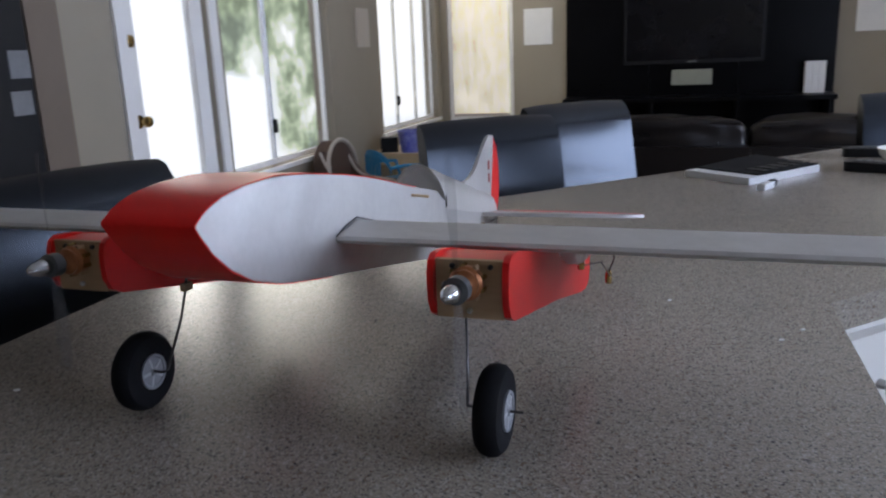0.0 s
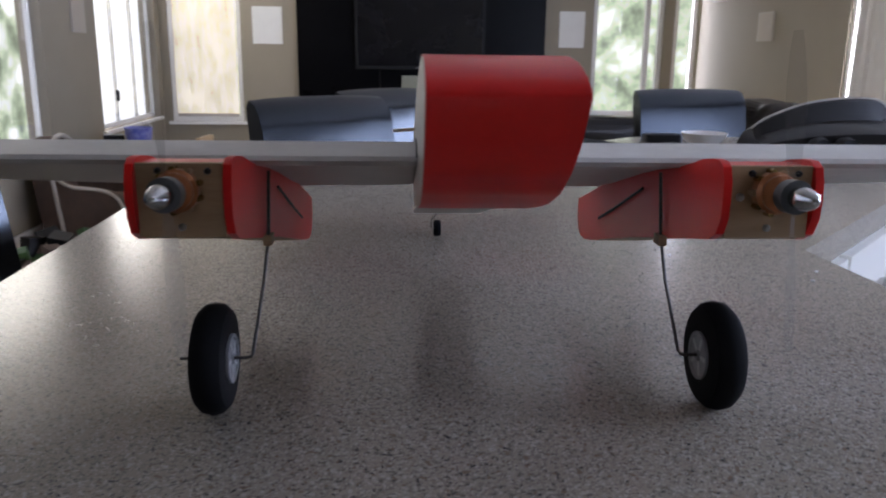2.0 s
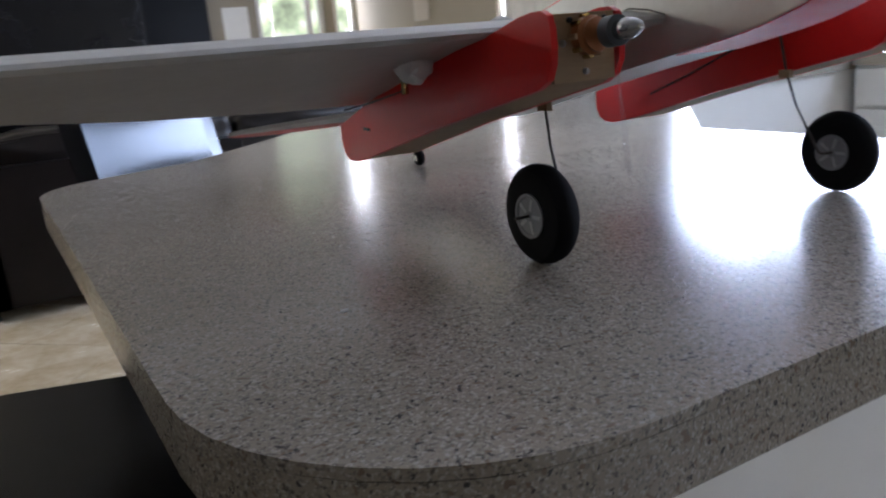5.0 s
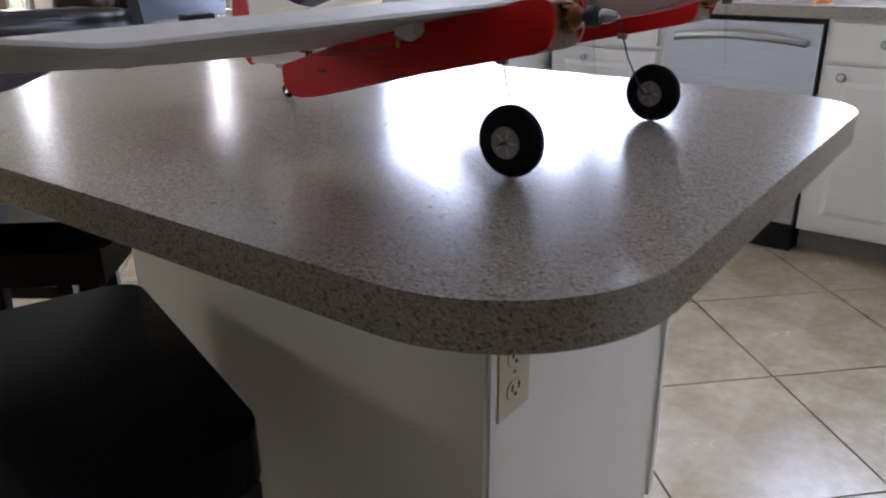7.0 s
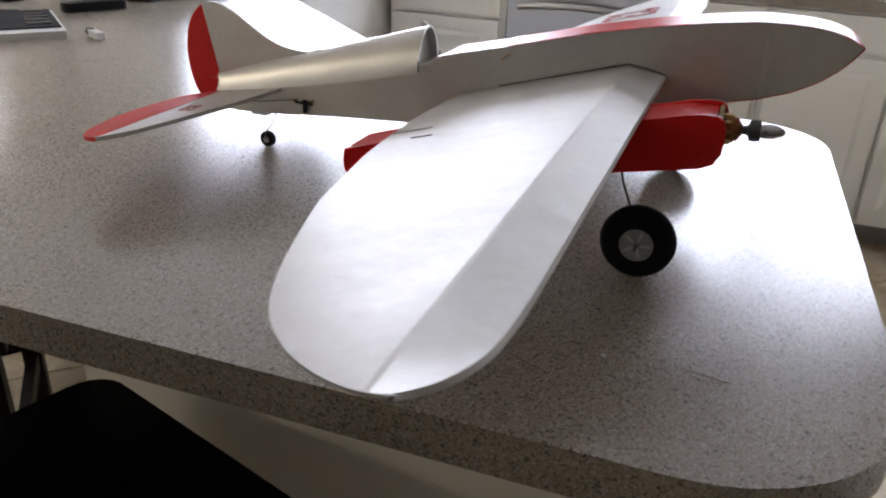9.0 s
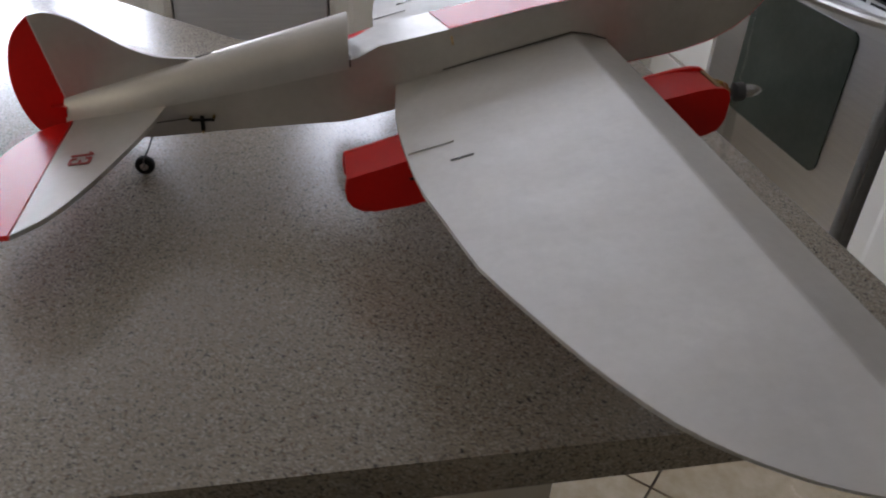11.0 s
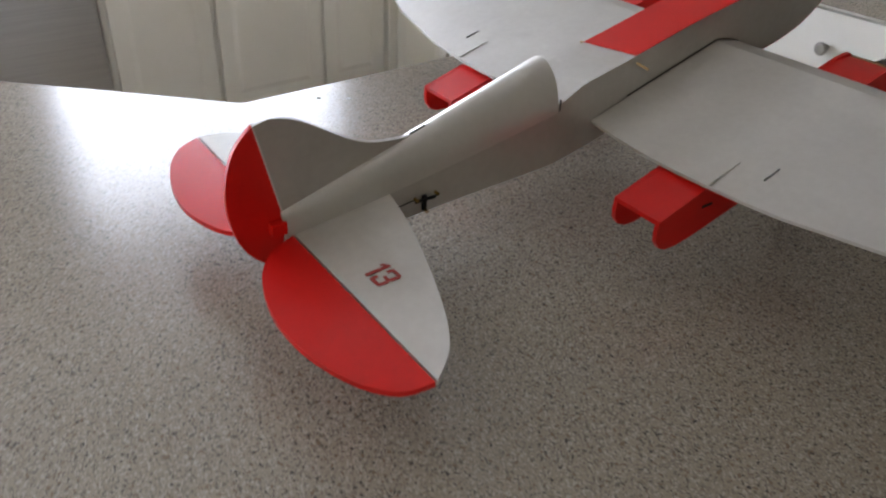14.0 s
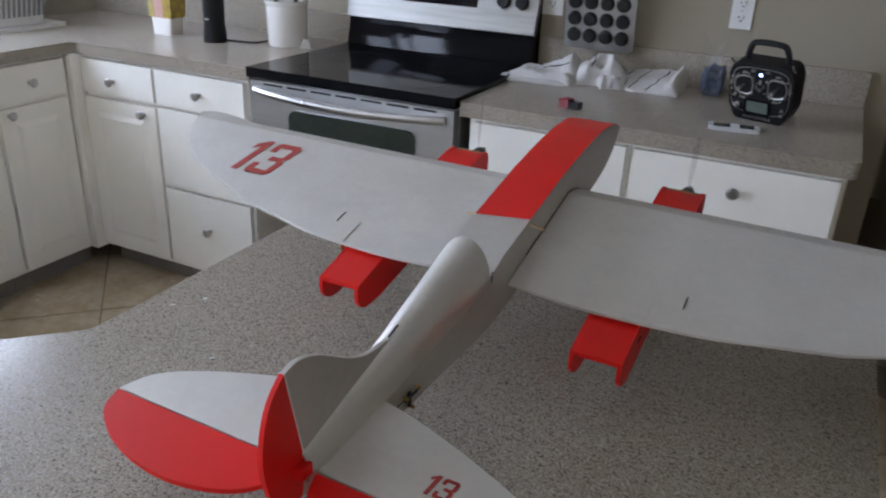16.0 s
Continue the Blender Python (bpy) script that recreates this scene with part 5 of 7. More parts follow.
sofa(pose(-0.62, -3.55, 0, 0, 0, 0), 2.7, 2, "dark brown leather sofa facing the television", 0.845)
sofa(pose(-2.25, -4.1, 0, 0, 0, 90), 1.9, 2, "dark brown leather loveseat beside the wall", 0.93)


def stool(m, label, lean=10):
    """Bar stool; own +y is the way that it faces, seat centre at the origin."""
    t = thing("bar_stool", label, "bar stool", m, "bar stools at the breakfast bar")
    bm = bmesh.new()
    w0, w1, d, df = 0.264, 0.266, 0.215, 0.175
    prism(bm, rounded([(-w1, -d), (w1, -d), (w0, df), (-w0, df)], [0.03, 0.03, 0.05, 0.05], 5), 0.575, 0.640)
    bevel(bm, 0.022, 4, 50)
    for v in bm.verts:
        if v.co.z > 0.61:
            v.co.z += 0.031 * (1 - (v.co.x / 0.275) ** 2) * (1 - (v.co.y / 0.23) ** 2)
    part("seat", bm, M_SEAT, t, "padded black leather seat")
    bm = bmesh.new()
    prism(bm, [(-w1 + 0.01, -d + 0.01), (w1 - 0.01, -d + 0.01), (w0 - 0.012, df - 0.012), (-w0 + 0.012, df - 0.012)], 0.50, 0.575)
    bevel(bm, 0.004)
    part("apron", bm, M_DARKWOOD, t)
    for x, y in ((-0.222, 0.125), (0.222, 0.125)):
        bm = bmesh.new()
        prism(bm, [(x - 0.02, y - 0.02), (x + 0.02, y - 0.02), (x + 0.02, y + 0.02), (x - 0.02, y + 0.02)], 0.0, 0.53)
        bevel(bm, 0.004)
        part("leg", bm, M_DARKWOOD, t)
    back = math.tan(radians(lean))
    for x in (-0.14, 0.14):
        bm = bmesh.new()
        rings = []
        for z in (0.0, 0.3, 0.6, 0.72, 0.85, 0.95):
            y = -0.245 - max(0, z - 0.6) * back - (0.02 * (1 - z / 0.6) if z < 0.6 else 0)
            rings.append([(x - 0.019, y - 0.019, z), (x + 0.019, y - 0.019, z), (x + 0.019, y + 0.019, z), (x - 0.019, y + 0.019, z)])
        loft(bm, rings)
        bevel(bm, 0.003, 1)
        part("back_leg", bm, M_DARKWOOD, t)
    for k in range(3):
        x = -0.09 + k * 0.09
        bm = bmesh.new()
        box(bm, x - 0.014, x + 0.014, -0.245, -0.230, 0.63, 0.73)
        part("slat", bm, M_DARKWOOD, t, smooth=0)
    for y, z, w in ((0.125, 0.20, 0.205), (-0.255, 0.26, 0.14)):
        bm = bmesh.new()
        box(bm, -w, w, y - 0.012, y + 0.012, z - 0.018, z + 0.018)
        bevel(bm, 0.003)
        part("stretcher", bm, M_DARKWOOD, t)
    for x in (-0.142, 0.142):
        bm = bmesh.new()
        vs = box(bm, x - 0.011, x + 0.011, -0.245, 0.11, 0.23, 0.265)
        for v in vs:
            if v.co.y > 0:
                v.co.x += 0.072 if x > 0 else -0.072
        bevel(bm, 0.003)
        part("stretcher", bm, M_DARKWOOD, t)
    bm = bmesh.new()
    rings = []
    for i in range(9):
        x = -0.205 + 0.41 * i / 8
        bow = -0.010 * (1 - (x / 0.205) ** 2)
        ring = []
        for y, z in ((0.028, 0.705), (0.033, 0.73), (0.032, 0.985), (0.026, 1.015), (0.010, 1.043), (-0.012, 1.052), (-0.026, 1.035), (-0.030, 0.99), (-0.030, 0.74), (-0.022, 0.71), (0.0, 0.700)):
            ring.append((x, -0.235 + y + bow + (0.022 * (1 - (x / 0.205) ** 2) * math.sin(math.pi * min(1, max(0, (z - 0.70) / 0.35))) if y > 0.009 else 0) - (z - 0.6) * back, z - 0.006 * abs(x / 0.205) ** 3))
        rings.append(ring)
    loft(bm, rings)
    bevel(bm, 0.008, 2, 60)
    part("backrest", bm, M_LEATHER, t, "padded black leather backrest")
    return t


def facing(x, y, ang):
    return pose(x, y, 0, 0, 0, ang)


first = stool(facing(0.466, -0.483, 72), "black leather bar stool with dark wooden legs pulled under the bar")
for x, y, a in ((0.003, -1.305, 41), (-0.184, -1.858, 46), (-1.088, -1.958, 8)):
    copy_thing(first, facing(x, y, a))


# note paper with the dimness of its shaded spot put into the colour
M_NOTE = mk("shaded_note_paper", (0.20, 0.20, 0.20), (0.15, 0.15, 0.15), 20, 200, 0.7)


def fridge():
    t = thing("refrigerator", "black refrigerator with shade-greyed papers on its side", "refrigerator", pose(1.93, -0.96, 0))
    bm = bmesh.new()
    box(bm, -0.31, 0.26, -0.46, 0.46, 0.03, 1.78)
    bevel(bm, 0.012, 2)
    part("cabinet", bm, M_BLACK, t)
    for z0, z1 in ((0.05, 0.62), (0.63, 1.76)):
        bm = bmesh.new()
        box(bm, -0.285, 0.255, 0.461, 0.51, z0, z1)
        bevel(bm, 0.012, 3)
        part("door", bm, M_BLACK, t)
    for y0, z0, z1 in ((-1.377, 1.206, 1.288), (-1.365, 1.096, 1.168)):
        p = thing("paper_note", "printed paper note on the black refrigerator, greyed for shade", "paper", pose(1.619, y0, z0), "notes on the refrigerator")
        bm = bmesh.new()
        box(bm, -0.0015, 0.0, -0.040, 0.040, 0.0, z1 - z0)
        part("sheet", bm, M_NOTE, p, smooth=0)


fridge()


def picture(m, w, h, frame_mat, art, label, rim=0.13):
    t = thing("wall_picture", label, "picture", m)
    f = min(w, h) * rim
    for x0, x1, z0, z1 in ((-w / 2, w / 2, h / 2 - f, h / 2), (-w / 2, w / 2, -h / 2, -h / 2 + f), (-w / 2, -w / 2 + f, -h / 2 + f, h / 2 - f), (w / 2 - f, w / 2, -h / 2 + f, h / 2 - f)):
        bm = bmesh.new()
        box(bm, x0, x1, 0, 0.025, z0, z1)
        bevel(bm, 0.004, 1)
        part("frame", bm, frame_mat, t)
    bm = bmesh.new()
    box(bm, -w / 2 + f, w / 2 - f, 0.002, 0.010, -h / 2 + f, h / 2 - f)
    part("panel", bm, art, t, smooth=0)
    return t


M_ART = mk("carved_relief", (0.66, 0.64, 0.60), (0.035, 0.03, 0.028), 11, 24, 0.5, bump=0.6)
M_ART.node_tree.nodes["Color Ramp"].color_ramp.elements[0].position, M_ART.node_tree.nodes["Color Ramp"].color_ramp.elements[1].position = 0.62, 0.70
for k, y in enumerate((-7.04, -6.46, -5.88, -5.30)):
    picture(pose(LIV_X + 0.001, y, 1.92, 0, 0, -90), 0.44, 0.44, M_CREAM, M_ART, "square cream framed carved plaque on the wall")
picture(pose(LIV_X + 0.001, -3.62, 1.80, 0, 0, -90), 0.85, 0.68, M_DARKWOOD, M_PAPER, "dark framed picture with a white mat", 0.06)


def switch_plate(m, label):
    t = thing("light_switch", label, "light switch", m)
    bm = bmesh.new()
    box(bm, -0.035, 0.035, 0, 0.006, -0.057, 0.057)
    bevel(bm, 0.002)
    pl = part("plate", bm, M_WHITEPL, t)
    bm = bmesh.new()
    box(bm, -0.016, 0.016, 0.0062, 0.009, -0.033, 0.033)
    bevel(bm, 0.001, 1)
    part("rocker", bm, M_PAPER, t)


switch_plate(pose(LIV_X + 0.001, -3.62, 1.38, 0, 0, -90), "white light switch beside the curtain")
switch_plate(pose(1.20, TV_Y + 0.001, 0.42), "white outlet plate low on the wall")


def curtain():
    t = thing("curtain", "off-white sheer curtain hanging in soft folds", "curtain", pose(LIV_X + 0.08, 0, 0))
    bm = bmesh.new()
    n = 72
    front = []
    for i in range(n + 1):
        y = -4.70 + 0.665 * i / n
        x = 0.025 * math.sin(i * 0.62) + 0.010 * math.sin(i * 1.7 + 1)
        front.append((x, y))
    zs = (0.02, 0.8, 1.6, 2.3)
    g = [[[bm.verts.new((x * (0.7 + 0.3 * (2.3 - z) / 2.3) + d, y, z)) for z in zs] for x, y in front] for d in (0.0, 0.003)]
    for s in g:
        for a, b in zip(s, s[1:]):
            for k in range(len(zs) - 1):
                bm.faces.new((a[k], b[k], b[k + 1], a[k + 1]))
    part("cloth", bm, M_CURTAIN, t, smooth=60)
    bm = bmesh.new()
    tube(bm, [(0.0, -5.1, 2.33), (0.0, -3.9, 2.33)], 0.012, 10)
    part("rod", bm, M_DARKWOOD, t)


curtain()


# ---- children's corner ----
def play_table():
    t = thing("play_table", "small pale pine play table by the window", "table", pose(1.93, -5.67, -0.041))
    bm = bmesh.new()
    box(bm, -0.265, 0.25, -0.30, 0.30, 0.455, 0.485)
    bevel(bm, 0.006)
    part("tabletop", bm, M_PINE, t)
    for x0, x1, y0, y1 in ((-0.24, 0.23, 0.27, 0.285), (-0.24, 0.23, -0.285, -0.27), (-0.25, -0.24, -0.27, 0.27), (0.23, 0.24, -0.27, 0.27)):
        bm = bmesh.new()
        box(bm, x0, x1, y0, y1, 0.39, 0.454)
        part("apron", bm, M_PINE, t, smooth=0)
    for x in (-0.235, 0.225):
        for y in (-0.27, 0.27):
            bm = bmesh.new()
            box(bm, x - 0.022, x + 0.022, y - 0.022, y + 0.022, 0.041, 0.454)
            bevel(bm, 0.004, 1)
            part("leg", bm, M_PINE, t)
    b = thing("toy_bucket", "indigo patterned bucket on the play table", "bucket", pose(1.84, -5.48, 0.4445))
    bm = bmesh.new()
    lathe(bm, [(0.0, 0.002), (0.062, 0.002), (0.075, 0.0), (0.098, 0.165), (0.103, 0.170), (0.103, 0.178), (0.094, 0.178), (0.071, 0.008), (0.0, 0.008)], None, 28)
    part("body", bm, M_INDIGO, b)
    bm = bmesh.new()
    tube(bm, [(0.101 * math.cos(a), 0.025 * math.sin(a), 0.172 + 0.05 * math.sin(a)) for a in np.linspace(0, math.pi, 14)], 0.003, 6)
    part("handle", bm, M_WHITEPL, b)
    c = thing("toy_box", "black box behind the bucket on the table", "box", pose(2.03, -5.50, 0.4445, 0, 0, 20))
    bm = bmesh.new()
    box(bm, -0.07, 0.07, -0.06, 0.06, 0, 0.12)
    bevel(bm, 0.006)
    part("body", bm, M_BLACK, c)


play_table()


def pine_chair(m):
    t = thing("child_chair", "small pale pine chair beside the play table", "chair", m)
    bm = bmesh.new()
    box(bm, -0.15, 0.15, -0.15, 0.15, 0.27, 0.29)
    bevel(bm, 0.006)
    part("seat", bm, M_PINE, t)
    for x in (-0.135, 0.135):
        for y, h in ((-0.135, 0.56), (0.135, 0.27)):
            bm = bmesh.new()
            box(bm, x - 0.016, x + 0.016, y - 0.016, y + 0.016, 0, h)
            bevel(bm, 0.003, 1)
            part("leg", bm, M_PINE, t)
    for z in (0.42, 0.52):
        bm = bmesh.new()
        box(bm, -0.12, 0.12, -0.145, -0.127, z, z + 0.045)
        bevel(bm, 0.003, 1)
        part("back_rail", bm, M_PINE, t)
    return t


pine_chair(pose(1.49, -5.46, 0, 0, 0, -97))


def blue_chair(m):
    t = thing("child_chair", "bright blue molded plastic chair for a child", "chair", m)
    bm = bmesh.new()
    prism(bm, rounded([(-0.17, -0.16), (0.17, -0.16), (0.18, 0.17), (-0.18, 0.17)], [0.04] * 4, 4), 0.27, 0.285)
    bevel(bm, 0.004)
    part("seat", bm, M_BLUE, t)
    for x in (-0.15, 0.15):
        for y in (-0.14, 0.15):
            bm = bmesh.new()
            loft(bm, [[(x * k + a, y * k + b, z) for a, b in ((-0.02, -0.02), (0.02, -0.02), (0.02, 0.02), (-0.02, 0.02))] for z, k in ((0.27, 1.0), (0.0, 1.2))])
            part("leg", bm, M_BLUE, t)
    bm = bmesh.new()
    rings = []
    for i in range(13):
        a = math.pi * i / 12
        x, y = 0.175 * math.cos(a), -0.13 - 0.06 * math.sin(a)
        h = 0.40 + 0.13 * math.sin(a) ** 0.6
        rings.append([(x, y, h - 0.05), (x * 0.94, y + 0.012, h - 0.05), (x * 0.94, y + 0.012, h), (x, y, h)])
    loft(bm, rings)
    part("back_rim", bm, M_BLUE, t)
    for k in range(5):
        x = -0.10 + 0.05 * k
        bm = bmesh.new()
        box(bm, x - 0.012, x + 0.012, -0.19, -0.178, 0.28, 0.49)
        part("back_slat", bm, M_BLUE, t, smooth=0)
    for x in (-0.175, 0.175):
        bm = bmesh.new()
        tube(bm, [(x, -0.13, 0.40), (x * 1.05, 0.0, 0.41), (x * 1.05, 0.12, 0.40), (x, 0.15, 0.28)], 0.014, 8)
        part("arm", bm, M_BLUE, t)
    return t


blue_chair(pose(1.84, -5.08, 0, 0, 0, 140))


def toddler_chair():
    t = thing("upholstered_chair", "brown upholstered toddler armchair with cream piping", "armchair", pose(1.86, -4.52, 0, 0, 0, 90) @ Matrix.Diagonal((0.86, 0.88, 0.93, 1)))
    bm = bmesh.new()
    box(bm, -0.25, 0.25, -0.22, 0.26, 0.04, 0.30)
    bevel(bm, 0.05, 3)
    part("seat", bm, M_BROWNFAB, t)
    prof = [(-0.27, 0.10), (-0.27, 0.50), (-0.20, 0.63), (-0.07, 0.69), (0.07, 0.69), (0.20, 0.63), (0.27, 0.50), (0.27, 0.10)]
    bm = bmesh.new()
    sm = smooth_line(prof, 4)
    loft(bm, [[(x, -0.20 + y - 0.12 * (z - 0.1), z) for x, z in sm] for y in (-0.06, 0.0, 0.06)])
    bevel(bm, 0.02, 3)
    part("backrest", bm, M_BROWNFAB, t)
    bm = bmesh.new()
    tube(bm, [(x * 1.02, -0.20 + 0.075 - 0.12 * (z - 0.1), z * 1.01) for x, z in sm], 0.016, 8)
    part("piping", bm, M_CREAM, t, "thick cream piping along the edge")
    for s in (-1, 1):
        bm = bmesh.new()
        sweep = smooth_line([(-0.24, 0.64), (-0.15, 0.47), (-0.05, 0.40), (0.08, 0.385), (0.20, 0.36), (0.275, 0.29), (0.285, 0.17), (0.27, 0.05)], 5)
        prism(bm, sweep + [(-0.26, 0.05)], s * 0.23 - 0.04, s * 0.23 + 0.05, "x")
        bevel(bm, 0.025, 3, 50)
        part("arm", bm, M_BROWNFAB, t)
        for dx in (0.05,):
            bm = bmesh.new()
            tube(bm, [(s * 0.23 + dx, y, z) for y, z in sweep], 0.012, 8)
            part("piping", bm, M_CREAM, t)
    for x in (-0.2, 0.2):
        for y in (-0.18, 0.22):
            bm = bmesh.new()
            lathe(bm, [(0.02, 0.0), (0.024, 0.045)], pose(x, y, 0), 10)
            part("foot", bm, M_DARKWOOD, t)


toddler_chair()


def toys():
    t = thing("toy_ball", "small red rubber ball on the floor", "ball", pose(1.83, -3.98, 0.06))
    bm = bmesh.new()
    bmesh.ops.create_uvsphere(bm, u_segments=24, v_segments=14, radius=0.06)
    part("skin", bm, M_RED, t)
    bm = bmesh.new()
    lathe(bm, [(0.0601, -0.004), (0.0604, 0.0), (0.0601, 0.004)], pose(0, 0, 0, 30, 20, 0), 28)
    part("seam", bm, M_REDPRINT, t)
    y = thing("toy_truck", "yellow plastic toy truck bed on the floor", "toy truck", pose(1.20, -2.55, 0, 0, 0, 30))
    bm = bmesh.new()
    box(bm, -0.17, 0.10, -0.10, 0.10, 0.07, 0.20)
    bevel(bm, 0.015, 3)
    part("bed", bm, M_YELLOW, y)
    bm = bmesh.new()
    box(bm, 0.105, 0.21, -0.09, 0.09, 0.06, 0.24)
    bevel(bm, 0.02, 3)
    part("cab", bm, M_YELLOW, y)
    for x in (-0.1, 0.13):
        for s in (-0.1, 0.1):
            bm = bmesh.new()
            lathe(bm, [(0.0, -0.02), (0.05, -0.02), (0.06, -0.01), (0.06, 0.01), (0.05, 0.02), (0.0, 0.02)], pose(x, s, 0.06, 90, 0, 0), 20)
            part("wheel", bm, M_BLACK, y)
    g = thing("toy_pile", "dark heap of mixed toys under the window", "toys", pose(1.72, -3.75, 0))
    rnd = random.Random(5)
    for k in range(26):
        bm = bmesh.new()
        m = pose(rnd.uniform(-0.3, 0.25), rnd.uniform(-0.3, 0.3), 0.035 + rnd.uniform(0, 0.14), rnd.uniform(0, 360), rnd.uniform(0, 360), rnd.uniform(0, 360))
        sx, sy, sz = (rnd.uniform(0.02, 0.06) for _ in range(3))
        box(bm, -sx, sx, -sy, sy, -sz, sz, m)
        bevel(bm, 0.008, 1)
        part("toy_block", bm, rnd.choice((M_BLACK, M_GREEN, M_BLACK, M_DARKWOOD, M_GREEN, M_BROWNFAB)), g)


toys()

# ---- things on the bar ----
def tablet():
    t = thing("notebook_device", "silver notebook-sized device with a dark keypad", "device", pose(-0.470, -1.456, TOP, 0, 0, 50))
    bm = bmesh.new()
    box(bm, -0.135, 0.135, -0.09, 0.09, 0.0, 0.016)
    bevel(bm, 0.004, 2)
    part("body", bm, M_WHITEPL, t)
    bm = bmesh.new()
    loft(bm, [[(x, -0.087, 0.0162), (x, 0.085, 0.0162), (x, 0.085, 0.0195), (x, -0.087, h)] for x, h in ((-0.132, 0.0270), (-0.02, 0.0240), (0.095, 0.0195))])
    pad = part("keypad", bm, M_RUBBER, t, "dark raised keypad panel", smooth=0)
    for k in range(5):
        bm = bmesh.new()
        x = -0.110 + k * 0.038
        h = 0.0198 + 0.0062 * (0.078 - x) / 0.21
        box(bm, x - 0.014, x + 0.014, 0.020, 0.070, 0.0180, 0.0208 + (h - 0.0198) * 0.30)
        part("key_row", bm, M_BLACK, pad, smooth=0)
    u = thing("usb_stick", "small silver stick lying beside the device", "usb stick", pose(-0.492, -1.262, TOP, 0, 0, 62))
    bm = bmesh.new()
    box(bm, -0.004, 0.044, -0.009, 0.009, 0.001, 0.015)
    bevel(bm, 0.003)
    part("body", bm, M_WHITEPL, u)
    bm = bmesh.new()
    lathe(bm, [(0.0, -0.008), (0.009, -0.008), (0.009, 0.008), (0, 0.008)], pose(-0.013, 0, 0.009, 0, 90, 0), 14)
    part("cap", bm, M_BLACK, u)


tablet()


def bowl_and_remotes():
    b = thing("bowl", "white ceramic bowl on the bar", "bowl", pose(-0.83, -1.60, TOP))
    bm = bmesh.new()
    lathe(bm, [(0.0, 0.004), (0.026, 0.004), (0.028, 0.0), (0.031, 0.0), (0.034, 0.006), (0.055, 0.028), (0.0605, 0.042), (0.0625, 0.0435), (0.061, 0.045), (0.058, 0.042), (0.052, 0.030), (0.03, 0.010), (0.0, 0.008)], None, 36)
    tagged(b, "white ceramic bowl on the bar", "bowl")
    part("shell", bm, M_CERAMIC, b)
    for nm, x, y, a, l, w in (("remote_control", -0.756, -1.487, 150, 0.08, 0.025), ("remote_control", -0.775, -1.77, 175, 0.055, 0.035)):
        t = thing(nm, "black remote control lying on the bar", "remote", pose(x, y, TOP, 0, 0, a), "remotes on the bar")
        bm = bmesh.new()
        prism(bm, rounded([(-l, -w), (l, -w * 0.8), (l, w * 0.8), (-l, w)], [0.015] * 4, 4), 0.002, 0.024)
        bevel(bm, 0.006, 3)
        part("case", bm, M_BLACK, t)
        for k in range(6):
            bm = bmesh.new()
            box(bm, -l * 0.7 + k * l * 0.26, -l * 0.7 + k * l * 0.26 + 0.012, -w * 0.5, w * 0.5, 0.0242, 0.0262)
            part("button_row", bm, M_HUBDARK, t, smooth=0)
    p = thing("paper_note", "small white paper slip on the bar", "paper", pose(-0.98, -1.62, TOP, 0, 0, 20))
    bm = bmesh.new()
    box(bm, -0.05, 0.05, -0.03, 0.03, 0.0005, 0.0015)
    part("sheet", bm, M_PAPER, p, smooth=0)


bowl_and_remotes()


def leather_bag():
    t = thing("leather_case", "black leather case with cream piping on the bar", "bag", pose(-1.15, -1.52, TOP))
    line = smooth_line([(0.228, 0.062, 0), (0.205, 0.082, 0), (0.16, 0.104, 0), (0.09, 0.128, 0), (0.01, 0.141, 0), (-0.07, 0.145, 0), (-0.12, 0.137, 0), (-0.148, 0.112, 0), (-0.17, 0.097, 0), (-0.255, 0.089, 0)], 3)
    bm = bmesh.new()
    rings = []
    for x, h, _ in line:
        b = 0.075 + 0.035 * (0.228 - x) / 0.48
        rings.append([(x, -0.075, 0.001), (x, -0.072, h * 0.35), (x, -0.045, h * 0.80), (x, -0.010, h * 0.985), (x, 0.004, h), (x, 0.012, h * 0.965), (x, 0.030, h * 0.62), (x, b * 0.8, h * 0.50), (x, b, h * 0.40), (x, b, 0.001)])
    loft(bm, rings)
    bevel(bm, 0.004, 2, 45)
    part("body", bm, M_SOFA, t)
    bm = bmesh.new()
    tube(bm, [(x, 0.003, h + 0.001) for x, h, _ in line[:-3]], 0.0032, 8)
    part("piping", bm, M_CREAM, t, "cream piping")
    for x in (0.10, 0.03):
        bm = bmesh.new()
        lathe(bm, [(0.0, -0.02), (0.022, -0.02), (0.026, 0.0), (0.022, 0.02), (0.0, 0.02)], pose(x, 0.118, 0.027, 90, 0, 0), 18)
        part("clasp", bm, M_BLACK, t)


leather_bag()


